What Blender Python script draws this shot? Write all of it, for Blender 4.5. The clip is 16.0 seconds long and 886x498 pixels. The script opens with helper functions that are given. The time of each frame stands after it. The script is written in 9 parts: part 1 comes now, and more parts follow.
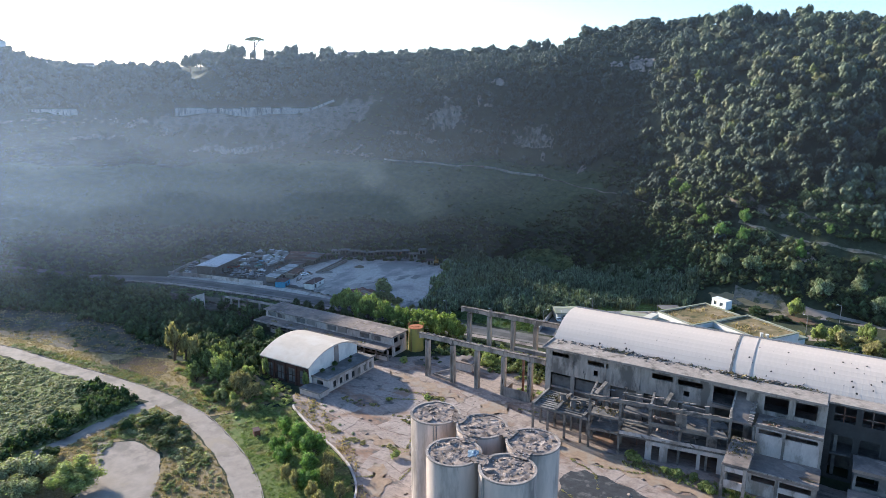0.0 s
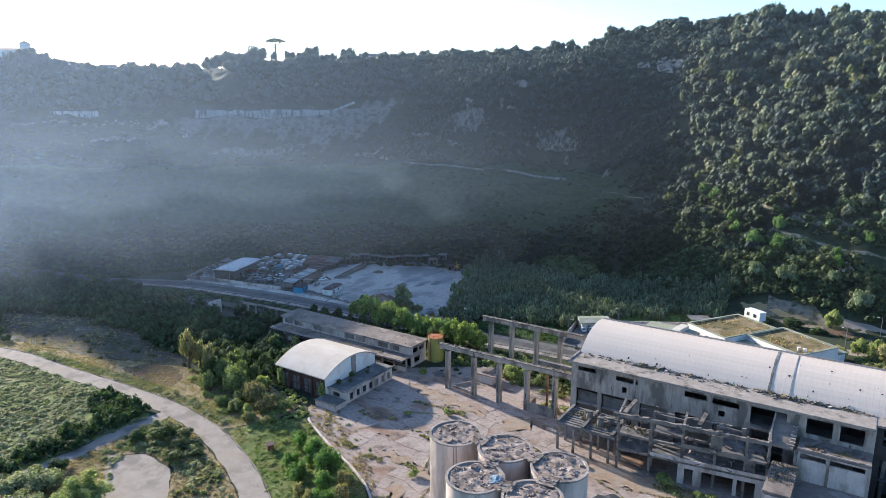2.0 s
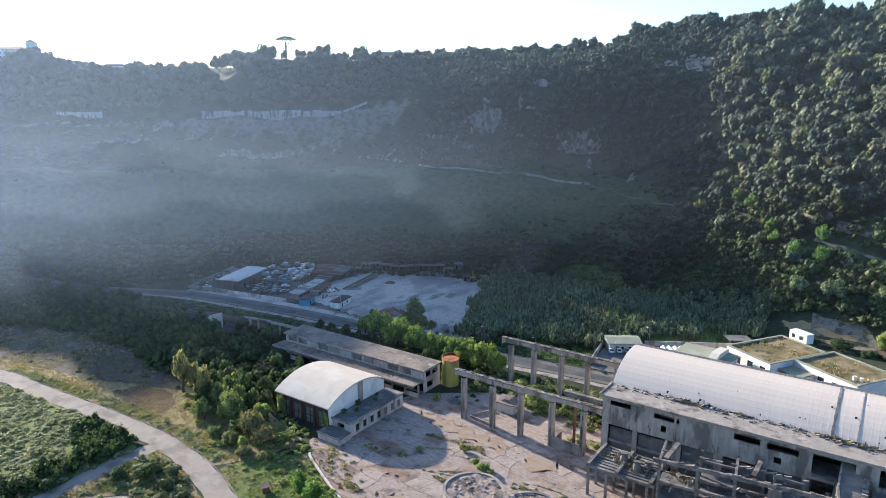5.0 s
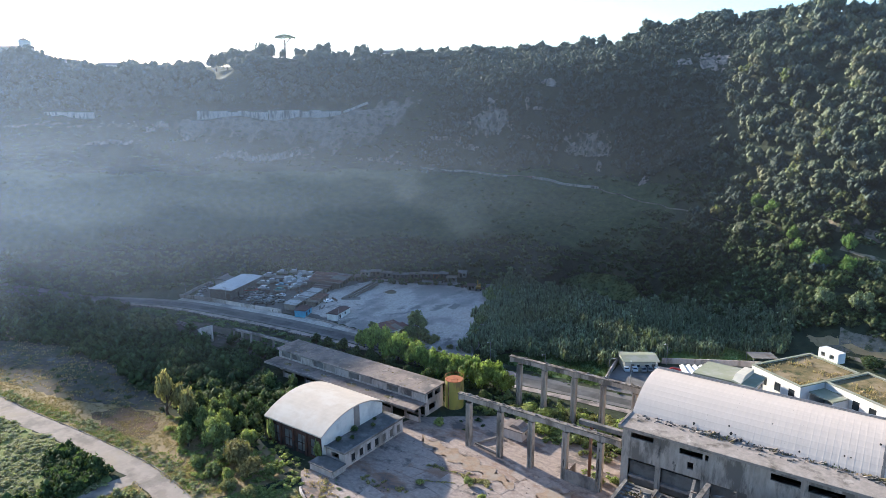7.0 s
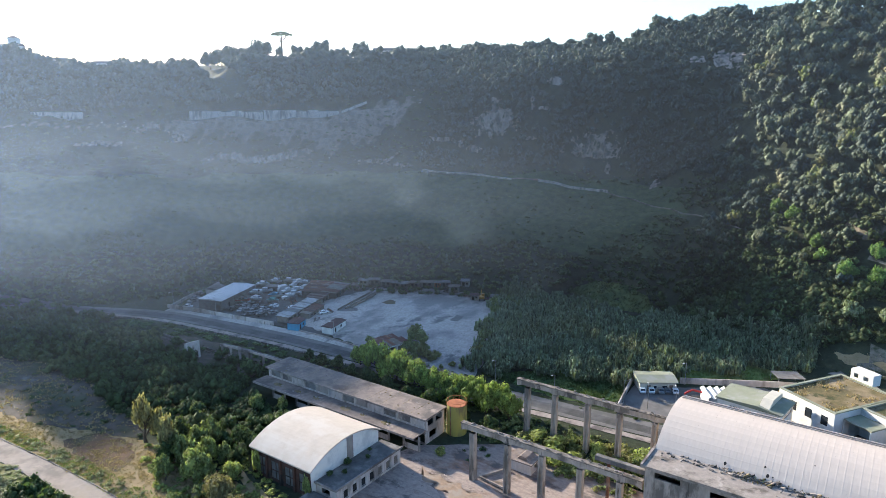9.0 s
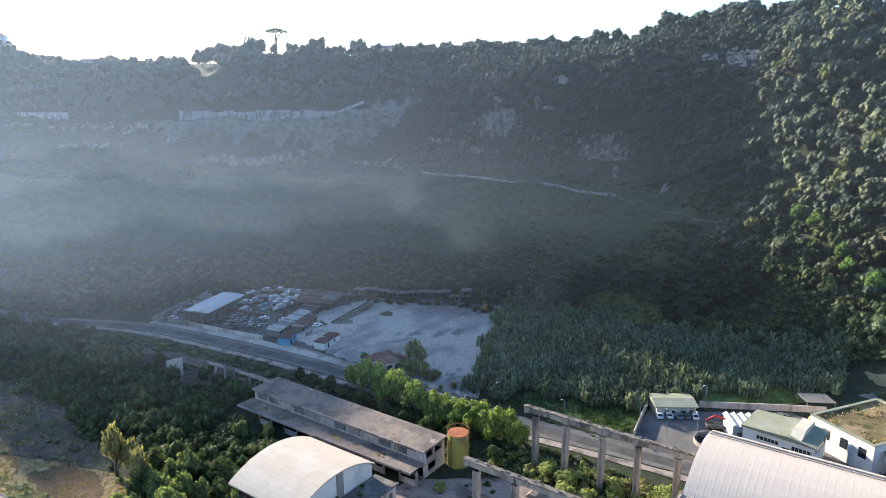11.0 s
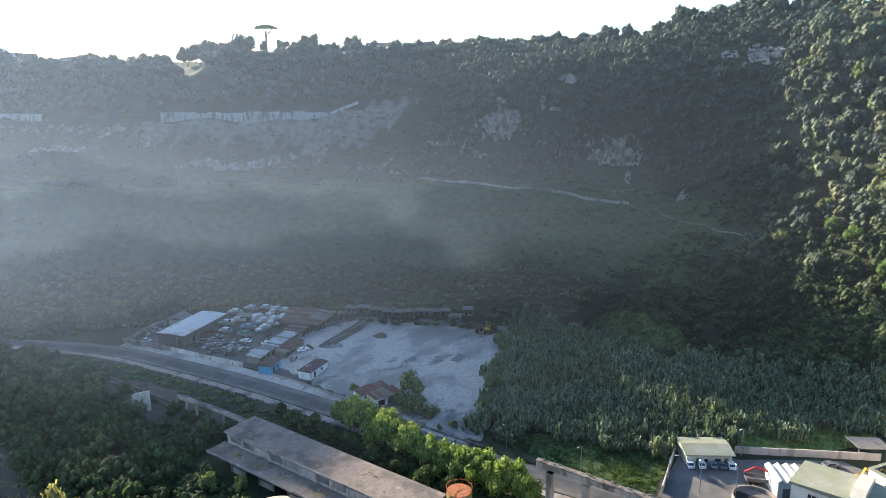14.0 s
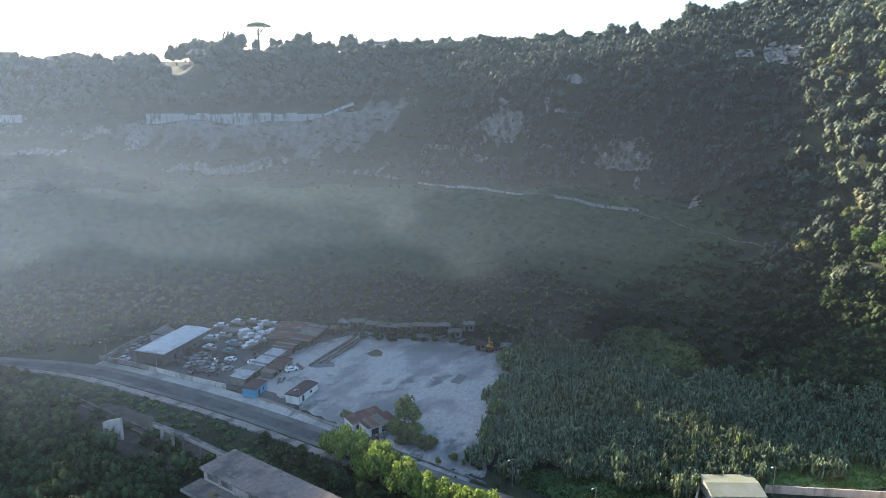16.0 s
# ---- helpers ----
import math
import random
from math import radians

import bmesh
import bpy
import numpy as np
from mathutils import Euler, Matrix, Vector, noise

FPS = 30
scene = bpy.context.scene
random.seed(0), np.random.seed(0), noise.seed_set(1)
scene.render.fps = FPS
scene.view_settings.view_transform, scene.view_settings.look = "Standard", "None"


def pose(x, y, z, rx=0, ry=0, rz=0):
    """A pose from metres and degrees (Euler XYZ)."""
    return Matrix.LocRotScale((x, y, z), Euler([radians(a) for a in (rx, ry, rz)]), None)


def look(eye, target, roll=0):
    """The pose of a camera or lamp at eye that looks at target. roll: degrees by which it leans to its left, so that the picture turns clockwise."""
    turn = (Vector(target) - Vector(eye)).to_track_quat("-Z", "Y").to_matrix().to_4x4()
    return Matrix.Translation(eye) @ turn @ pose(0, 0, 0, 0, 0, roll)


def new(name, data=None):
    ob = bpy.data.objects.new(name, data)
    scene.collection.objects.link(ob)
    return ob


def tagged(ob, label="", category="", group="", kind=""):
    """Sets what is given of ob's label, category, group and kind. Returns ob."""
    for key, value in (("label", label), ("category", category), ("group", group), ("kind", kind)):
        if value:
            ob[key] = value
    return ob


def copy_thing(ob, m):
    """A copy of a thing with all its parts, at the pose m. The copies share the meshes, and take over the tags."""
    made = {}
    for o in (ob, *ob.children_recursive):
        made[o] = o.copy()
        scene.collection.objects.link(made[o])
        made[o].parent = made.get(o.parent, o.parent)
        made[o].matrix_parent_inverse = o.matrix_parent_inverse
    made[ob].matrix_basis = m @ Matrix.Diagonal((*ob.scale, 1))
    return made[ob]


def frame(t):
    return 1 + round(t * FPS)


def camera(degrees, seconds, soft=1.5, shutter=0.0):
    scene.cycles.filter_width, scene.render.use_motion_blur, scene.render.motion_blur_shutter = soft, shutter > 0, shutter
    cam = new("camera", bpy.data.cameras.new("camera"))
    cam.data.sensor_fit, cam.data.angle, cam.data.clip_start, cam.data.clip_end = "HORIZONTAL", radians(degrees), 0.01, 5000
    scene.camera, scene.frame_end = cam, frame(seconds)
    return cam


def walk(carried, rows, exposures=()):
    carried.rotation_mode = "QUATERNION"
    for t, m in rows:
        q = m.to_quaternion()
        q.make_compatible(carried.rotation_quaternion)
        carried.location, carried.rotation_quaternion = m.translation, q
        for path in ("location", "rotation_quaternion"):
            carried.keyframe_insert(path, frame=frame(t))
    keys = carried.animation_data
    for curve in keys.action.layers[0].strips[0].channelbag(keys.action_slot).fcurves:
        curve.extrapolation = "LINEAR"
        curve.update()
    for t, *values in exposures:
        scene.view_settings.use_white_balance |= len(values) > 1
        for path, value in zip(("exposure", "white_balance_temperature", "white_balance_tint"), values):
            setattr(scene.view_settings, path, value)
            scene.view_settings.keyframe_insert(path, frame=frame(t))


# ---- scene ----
cam = camera(66.4, 16.0, soft=0.8)
METRES, EYE, TILT, LEAN, TURN = 123.1, 94.5, 0.0, -1.5, 31.9
ROWS = [
    (0.0, 0.0, 0.0, 0.0, -0.34, -13.07, 1.47),
    (0.5, -0.0002, 0.0115, -0.0001, 0.21, -13.01, 1.46),
    (1.0, -0.0007, 0.0272, 0.0004, 0.68, -12.98, 1.46),
    (1.5, -0.0013, 0.0452, 0.0007, 1.08, -12.94, 1.47),
    (2.0, -0.0023, 0.0673, 0.0017, 1.43, -12.9, 1.48),
    (2.5, -0.0035, 0.0918, 0.0023, 1.74, -12.87, 1.49),
    (3.0, -0.005, 0.1184, 0.0026, 1.99, -12.87, 1.5),
    (3.5, -0.0059, 0.1461, 0.0035, 2.22, -12.9, 1.51),
    (4.0, -0.0072, 0.1754, 0.0041, 2.41, -12.92, 1.52),
    (6.5, -0.0139, 0.3349, 0.0067, 2.95, -12.95, 1.51),
    (7.0, -0.0158, 0.3688, 0.0072, 3.0, -12.97, 1.51),
    (7.5, -0.0171, 0.4026, 0.0082, 3.06, -13.0, 1.52),
    (8.0, -0.0187, 0.4365, 0.0096, 3.1, -13.04, 1.53),
    (8.5, -0.0198, 0.4707, 0.0108, 3.15, -13.09, 1.54),
    (9.0, -0.0218, 0.5059, 0.0106, 3.17, -13.09, 1.54),
    (11.5, -0.0299, 0.6803, 0.0135, 3.22, -13.22, 1.55),
    (12.0, -0.0315, 0.7155, 0.0141, 3.22, -13.23, 1.55),
    (12.5, -0.033, 0.7508, 0.0145, 3.22, -13.25, 1.56),
    (13.0, -0.0343, 0.7862, 0.0153, 3.23, -13.26, 1.56),
    (13.5, -0.0362, 0.8214, 0.0158, 3.21, -13.27, 1.56),
    (14.0, -0.0372, 0.8566, 0.0165, 3.22, -13.28, 1.56),
    (14.5, -0.0385, 0.8921, 0.0155, 3.22, -13.25, 1.55),
    (15.0, -0.0412, 0.9277, 0.0151, 3.19, -13.24, 1.52),
    (15.5, -0.0436, 0.9634, 0.0151, 3.18, -13.23, 1.5),
    (16.0, -0.0452, 0.9987, 0.0159, 3.17, -13.23, 1.49),
]
walk(cam, [(t, pose(0, 0, EYE, TILT, LEAN, TURN) @ pose(METRES * x, METRES * y, METRES * z, 90 + pitch, roll, yaw)) for t, x, y, z, yaw, pitch, roll in ROWS], exposures=[(0.0, 1.52, 5280, 9), (12.0, 1.78, 5660, 8), (16.0, 1.88, 5900, 7)])

# ---- world and sun ----
SUN_AZ, SUN_EL = 78.5, 17.65   # degrees: from +y towards -x, and above the horizon
world = bpy.data.worlds.new("world")
scene.world = world
world.use_nodes = True
wn = world.node_tree
sky = wn.nodes.new("ShaderNodeTexSky")
sky.sky_type = "NISHITA"
sky.sun_disc = False
sky.sun_elevation, sky.sun_rotation = radians(SUN_EL), radians(-SUN_AZ)
sky.air_density, sky.dust_density, sky.ozone_density = 1.0, 1.0, 2.0
wn.links.new(sky.outputs[0], wn.nodes["Background"].inputs[0])
wn.nodes["Background"].inputs[1].default_value = 0.098
sun_data = bpy.data.lights.new("sun", "SUN")
sun_data.energy, sun_data.angle, sun_data.color = 5.0, radians(0.9), (1.0, 0.8, 0.56)
sun = new("sun", sun_data)
SX, SY, SZ = -math.sin(radians(SUN_AZ)) * math.cos(radians(SUN_EL)), math.cos(radians(SUN_AZ)) * math.cos(radians(SUN_EL)), math.sin(radians(SUN_EL))
sun.matrix_world = look((SX * 400, SY * 400, SZ * 400), (0, 0, 0))


# ---- materials ----
def surface(name, c1, c2, scale=1.0, rough=0.85, bump=0.0, c3=None, big=0.05, metal=0.0, island=0.0, obj=0.0, stretch=(1, 1, 1), bump_scale=None, mask3=(0.5, 0.62), translucent=0.0, c4=None, big4=0.15, mask4=(0.56, 0.64), cracks=0.0, placed=False):
    """Two colours mixed by fine noise, a third in large stains, fine relief."""
    m = bpy.data.materials.new(name)
    m.use_nodes = True
    n, l = m.node_tree.nodes, m.node_tree.links
    b = n["Principled BSDF"]
    b.inputs["Roughness"].default_value, b.inputs["Metallic"].default_value = rough, metal
    if rough > 0.6:
        b.inputs["Specular IOR Level"].default_value = 0.25
    co = n.new("ShaderNodeNewGeometry").outputs["Position"] if obj == 0 or placed else n.new("ShaderNodeTexCoord").outputs["Object"]
    mp = n.new("ShaderNodeMapping")
    mp.inputs["Scale"].default_value = stretch
    l.new(co, mp.inputs[0])

    def noise_at(sc, detail=6.0):
        t = n.new("ShaderNodeTexNoise")
        t.inputs["Scale"].default_value, t.inputs["Detail"].default_value, t.inputs["Roughness"].default_value = sc, detail, 0.62
        l.new(mp.outputs[0], t.inputs["Vector"])
        return t.outputs[0]

    def ramp(src, lo, hi):
        r = n.new("ShaderNodeMapRange")
        r.inputs[1].default_value, r.inputs[2].default_value = lo, hi
        l.new(src, r.inputs[0])
        return r.outputs[0]

    def mix(f, a, c):
        x = n.new("ShaderNodeMix")
        x.data_type = "RGBA"
        for s, v in ((x.inputs[0], f), (x.inputs[6], a), (x.inputs[7], c)):
            if isinstance(v, tuple):
                s.default_value = (*v, 1)
            elif isinstance(v, float):
                s.default_value = v
            else:
                l.new(v, s)
        return x.outputs[2]

    fine = noise_at(scale)
    col = mix(ramp(fine, 0.32, 0.68), c1, c2)
    if c3:
        col = mix(ramp(noise_at(big), *mask3), col, c3)
    if c4:
        col = mix(ramp(noise_at(big4, 9.0), *mask4), col, c4)
    if cracks:
        # jagged joints and cracks
        ab = n.new("ShaderNodeMath")
        ab.operation = "SUBTRACT"
        ab.inputs[1].default_value = 0.5
        l.new(noise_at(cracks, 3.0), ab.inputs[0])
        ac = n.new("ShaderNodeMath")
        ac.operation = "ABSOLUTE"
        l.new(ab.outputs[0], ac.inputs[0])
        col = mix(ramp(ac.outputs[0], 0.012, 0.0), col, tuple(c * 0.5 for c in c2))
    if island or obj:
        src = n.new("ShaderNodeNewGeometry").outputs["Random Per Island"] if island else n.new("ShaderNodeObjectInfo").outputs["Random"]
        amp = island or obj
        h = n.new("ShaderNodeHueSaturation")
        l.new(ramp(src, -0.0, 1.0), h.inputs["Value"])
        h.inputs["Value"].links[0].from_node.inputs[3].default_value = 1 - amp
        h.inputs["Value"].links[0].from_node.inputs[4].default_value = 1 + amp
        l.new(col, h.inputs["Color"])
        col = h.outputs[0]
    l.new(col, b.inputs["Base Color"])
    if bump:
        bp = n.new("ShaderNodeBump")
        bp.inputs["Strength"].default_value = 0.6
        bp.inputs["Distance"].default_value = bump
        l.new(noise_at(bump_scale or scale * 2.0, 4.0), bp.inputs["Height"])
        l.new(bp.outputs[0], b.inputs["Normal"])
    if translucent:
        tr = n.new("ShaderNodeBsdfTranslucent")
        g = n.new("ShaderNodeMix")
        g.data_type, g.blend_type = "RGBA", "MULTIPLY"
        g.inputs[0].default_value = 1.0
        l.new(col, g.inputs[6])
        g.inputs[7].default_value = (1.15, 1.3, 0.7, 1)
        l.new(g.outputs[2], tr.inputs[0])
        ms = n.new("ShaderNodeMixShader")
        ms.inputs[0].default_value = translucent
        l.new(b.outputs[0], ms.inputs[1])
        l.new(tr.outputs[0], ms.inputs[2])
        l.new(ms.outputs[0], n["Material Output"].inputs[0])
    return m


CONCRETE = surface("weathered concrete", (0.357, 0.305, 0.266), (0.231, 0.197, 0.172), 0.6, 0.9, 0.05, (0.126, 0.108, 0.099), 0.16, stretch=(1, 1, 0.45), c4=(0.420, 0.364, 0.325), big4=0.3, mask4=(0.6, 0.68))
CONCRETE_PALE = surface("pale silo concrete", (0.630, 0.522, 0.448), (0.483, 0.404, 0.350), 0.4, 0.9, 0.03, (0.242, 0.207, 0.182), 0.12, stretch=(1, 1, 0.22), c4=(0.179, 0.153, 0.138), big4=0.35, mask4=(0.63, 0.72))
RENDER_WHITE = surface("stained white render", (0.588, 0.512, 0.458), (0.420, 0.364, 0.325), 0.7, 0.85, 0.02, (0.273, 0.231, 0.197), 0.25, stretch=(1, 1, 0.4), c4=(0.168, 0.143, 0.123), big4=0.5, mask4=(0.62, 0.7))
CAP_DUST = surface("dusty broken cap", (0.314, 0.246, 0.204), (0.194, 0.157, 0.131), 0.9, 0.96, 0.08, (0.121, 0.097, 0.082), 0.35, mask3=(0.5, 0.6), c4=(0.378, 0.310, 0.261), big4=0.5, mask4=(0.58, 0.64))
TARP = surface("faded blue sheet", (0.2, 0.27, 0.33), (0.13, 0.18, 0.23), 1.5, 0.7)
SLAB = surface("worn concrete slab", (0.375, 0.307, 0.262), (0.255, 0.208, 0.178), 0.9, 0.95, 0.03, (0.210, 0.163, 0.138), 0.2, mask3=(0.5, 0.66), c4=(0.25, 0.17, 0.12), big4=0.1, mask4=(0.56, 0.68), obj=0.03, placed=True)
HALL_WALL = surface("sooty streaked concrete", (0.43, 0.37, 0.315), (0.27, 0.235, 0.2), 0.9, 0.92, 0.05, (0.16, 0.14, 0.12), 0.3, stretch=(1, 1, 0.3), mask3=(0.5, 0.6), c4=(0.085, 0.078, 0.07), big4=0.5, mask4=(0.6, 0.67))
RUBBLE_SHADE = surface("near-black for rubble and shade", (0.07, 0.066, 0.062), (0.045, 0.043, 0.041), 0.5, 0.95, 0.03)
RUIN_MID = surface("weathered ruin concrete", (0.26, 0.225, 0.19), (0.15, 0.13, 0.112), 0.8, 0.95, 0.06, (0.075, 0.068, 0.06), 0.3, mask3=(0.5, 0.62))
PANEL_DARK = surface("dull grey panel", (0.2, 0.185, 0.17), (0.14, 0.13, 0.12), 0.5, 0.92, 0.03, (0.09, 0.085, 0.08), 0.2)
EAVE = surface("dirty eave concrete", (0.35, 0.3, 0.255), (0.24, 0.205, 0.175), 0.9, 0.95, 0.05, (0.13, 0.11, 0.09), 0.25, mask3=(0.54, 0.66), c4=(0.39, 0.34, 0.29), big4=0.35, mask4=(0.6, 0.68))
GRASS_SUN = surface("lime-green grass, lightened for sun", (0.25, 0.31, 0.095), (0.18, 0.245, 0.07), 0.3, 0.9, c3=(0.28, 0.28, 0.12), big=0.07, island=0.2, translucent=0.25)
GRASS_BANK = surface("rough bank grass", (0.24, 0.285, 0.085), (0.155, 0.2, 0.06), 0.5, 0.9, c3=(0.31, 0.27, 0.12), big=0.12, mask3=(0.5, 0.62), island=0.3, translucent=0.3)
ASPHALT_DARK = surface("dark patched asphalt", (0.12, 0.116, 0.112), (0.085, 0.083, 0.08), 0.5, 0.9, 0.02, (0.065, 0.063, 0.06), 0.1)
GRASS_LUSH = surface("lush grass", (0.085, 0.122, 0.042), (0.055, 0.088, 0.03), 0.3, 0.9, c3=(0.13, 0.16, 0.055), big=0.07, island=0.3, translucent=0.3)
WALL_CHALK = surface("chalky streaked render", (0.86, 0.8, 0.72), (0.74, 0.68, 0.6), 0.9, 0.9, 0.02, (0.3, 0.275, 0.24), 0.45, stretch=(1, 1, 0.2))
ROOF_CONCRETE = surface("dusty concrete roof", (0.27, 0.217, 0.182), (0.18, 0.147, 0.127), 0.7, 0.95, 0.04, (0.125, 0.107, 0.096), 0.14, c4=(0.335, 0.27, 0.222), big4=0.25, mask4=(0.6, 0.7))
RUIN_DARK = surface("dark concrete for ruin and shade", (0.16, 0.15, 0.14), (0.1, 0.095, 0.09), 0.6, 0.95, 0.06, (0.24, 0.22, 0.2), 0.2)
SHEET_WHITE = surface("painted roof sheet", (0.6, 0.505, 0.42), (0.54, 0.455, 0.38), 0.4, 0.75, 0.01, (0.48, 0.405, 0.335), 0.09, obj=0.006, c4=(0.33, 0.305, 0.27), big4=0.25, mask4=(0.66, 0.74))
SHEET_CREAM = surface("cream membrane roof", (0.52, 0.445, 0.365), (0.46, 0.395, 0.325), 0.4, 0.8, 0.01, (0.53, 0.475, 0.41), 0.12, c4=(0.45, 0.4, 0.34), big4=0.3, mask4=(0.66, 0.76))
YARD = surface("broken yard paving", (0.36, 0.29, 0.245), (0.225, 0.18, 0.153), 0.7, 0.95, 0.08, (0.23, 0.145, 0.1), 0.07, mask3=(0.5, 0.6), c4=(0.126, 0.108, 0.097), big4=0.14, mask4=(0.53, 0.62), stretch=(1, 1.6, 1))
GRAVEL = surface("pale gravel", (0.46, 0.425, 0.385), (0.3, 0.28, 0.255), 1.2, 0.95, 0.06, (0.215, 0.207, 0.2), 0.045, mask3=(0.5, 0.6), c4=(0.15, 0.145, 0.14), big4=0.11, mask4=(0.58, 0.66), stretch=(1, 0.6, 1))
ASPHALT = surface("old asphalt", (0.18, 0.168, 0.158), (0.13, 0.123, 0.116), 0.4, 0.9, 0.02, (0.11, 0.105, 0.1), 0.08)
ROAD_PALE = surface("dusty pale road", (0.325, 0.275, 0.23), (0.25, 0.213, 0.18), 0.35, 0.92, 0.02, (0.19, 0.162, 0.138), 0.12, c4=(0.3, 0.25, 0.19), big4=0.06)
DIRT = surface("bare reddish earth", (0.14, 0.085, 0.055), (0.085, 0.058, 0.038), 0.4, 0.97, 0.1, (0.1, 0.085, 0.05), 0.1)
DUST_OCHRE = surface("ochre sandy dust", (0.33, 0.24, 0.165), (0.23, 0.165, 0.115), 0.7, 0.97, 0.08, (0.29, 0.24, 0.19), 0.2, mask3=(0.48, 0.6))
SHADE_PATCH = surface("dark blue-grey painted shade", (0.05, 0.054, 0.06), (0.03, 0.032, 0.036), 0.6, 0.85, 0.1, (0.11, 0.108, 0.105), 0.35, mask3=(0.54, 0.64))
DIRT_PALE = surface("pale dusty earth", (0.26, 0.22, 0.175), (0.14, 0.125, 0.09), 0.5, 0.97, 0.15, (0.06, 0.07, 0.035), 0.3, mask3=(0.48, 0.6))
ROCK = surface("bare tuff rock", (0.52, 0.415, 0.325), (0.27, 0.215, 0.17), 0.5, 0.97, 0.25, (0.16, 0.135, 0.11), 0.3, mask3=(0.48, 0.6), stretch=(1, 1, 0.4), c4=(0.05, 0.06, 0.032), big4=0.45, mask4=(0.54, 0.6))
GREY_EARTH = surface("grey spoil", (0.12, 0.1, 0.082), (0.055, 0.05, 0.038), 0.3, 0.97, 0.2, (0.055, 0.06, 0.03), 0.08, c4=(0.2, 0.19, 0.18), big4=0.06, mask4=(0.6, 0.68))
RUST = surface("rusty sheet", (0.2, 0.085, 0.045), (0.12, 0.06, 0.04), 0.8, 0.8, 0.02, (0.22, 0.17, 0.14), 0.3)
RUST_DARK = surface("dark rust-brown brick", (0.11, 0.055, 0.04), (0.065, 0.04, 0.032), 0.8, 0.9, 0.03, (0.04, 0.035, 0.03), 0.3)
RUST_ORANGE = surface("orange rust", (0.42, 0.15, 0.06), (0.3, 0.11, 0.05), 0.9, 0.8, 0.02)
TANK_YELLOW = surface("faded yellow paint", (0.36, 0.3, 0.06), (0.28, 0.25, 0.07), 0.6, 0.6, 0.01, (0.2, 0.15, 0.06), 0.3, stretch=(1, 1, 0.3))
# Near-black colour that stands for unlit interiors and openings.
DARK = surface("dark interior", (0.03, 0.03, 0.03), (0.02, 0.02, 0.02), 1.0, 0.9)
GREEN_ROOF = surface("green painted roof", (0.27, 0.28, 0.2), (0.22, 0.23, 0.16), 0.4, 0.8, 0.01, (0.3, 0.3, 0.25), 0.2)
WHITE_WALL = surface("white painted wall", (0.74, 0.72, 0.67), (0.66, 0.64, 0.6), 0.4, 0.8, 0.01, (0.56, 0.55, 0.52), 0.2)
CREAM_WALL = surface("cream painted wall", (0.6, 0.56, 0.46), (0.53, 0.49, 0.4), 0.5, 0.8, 0.01)
GLASS = surface("dark window glass", (0.03, 0.035, 0.04), (0.025, 0.03, 0.035), 1.0, 0.12)
BLUE = surface("blue painted wall", (0.09, 0.3, 0.45), (0.07, 0.23, 0.36), 0.6, 0.7)
DARK_TILE = surface("dark maroon roof sheet", (0.08, 0.045, 0.045), (0.06, 0.035, 0.035), 0.6, 0.8)
GREY_SHEET = surface("grey corrugated sheet", (0.2, 0.193, 0.182), (0.135, 0.13, 0.124), 0.6, 0.75, 0.02, (0.13, 0.11, 0.095), 0.3)
ROOF_WHITE = surface("white painted shed roof", (0.74, 0.73, 0.71), (0.64, 0.63, 0.61), 0.5, 0.7, 0.01, (0.52, 0.5, 0.47), 0.15, mask3=(0.54, 0.66))
RUST_MAROON = surface("maroon rusted sheet", (0.135, 0.058, 0.045), (0.085, 0.045, 0.038), 0.9, 0.85, 0.02, (0.17, 0.12, 0.1), 0.3, mask3=(0.54, 0.64))
PALE_SHEET = surface("pale grey sheet", (0.4, 0.4, 0.39), (0.31, 0.31, 0.3), 0.5, 0.75, 0.02, (0.24, 0.23, 0.21), 0.3)
STEEL = surface("galvanised steel", (0.34, 0.34, 0.34), (0.28, 0.28, 0.28), 1.0, 0.45, metal=0.6)
CAR_PAINT = surface("car paint", (0.17, 0.175, 0.18), (0.15, 0.155, 0.16), 1.0, 0.3, obj=0.8)
CAR_WHITE = surface("white car paint", (0.75, 0.75, 0.75), (0.72, 0.72, 0.72), 1.0, 0.3)
RED_PAINT = surface("red machine paint", (0.4, 0.03, 0.03), (0.32, 0.03, 0.03), 1.0, 0.45)
YELLOW_PAINT = surface("yellow machine paint", (0.6, 0.34, 0.03), (0.5, 0.28, 0.03), 1.0, 0.45)
RUBBER = surface("black rubber", (0.025, 0.025, 0.025), (0.02, 0.02, 0.02), 1.0, 0.9)
BOAT_WHITE = surface("white boat hull", (0.82, 0.81, 0.79), (0.74, 0.73, 0.71), 0.5, 0.35)
BOAT_BLUE = surface("light blue tarpaulin", (0.18, 0.4, 0.52), (0.15, 0.34, 0.46), 0.7, 0.6)
BOAT_TEAL = surface("teal tarpaulin", (0.1, 0.3, 0.27), (0.08, 0.25, 0.22), 0.7, 0.6)
TIMBER = surface("grey timber", (0.2, 0.17, 0.14), (0.13, 0.11, 0.09), 0.8, 0.9)
BARK = surface("bark", (0.12, 0.09, 0.065), (0.07, 0.055, 0.04), 2.0, 0.95, 0.03)
MOSS = surface("dry moss and weeds", (0.2, 0.15, 0.07), (0.1, 0.09, 0.04), 0.5, 0.97, 0.1, (0.26, 0.2, 0.12), 0.12, c4=(0.06, 0.065, 0.025), big4=0.2)
STONE = surface("broken pale stone", (0.4, 0.355, 0.305), (0.27, 0.24, 0.21), 0.3, 0.95, 0.3, (0.2, 0.19, 0.17), 0.1)
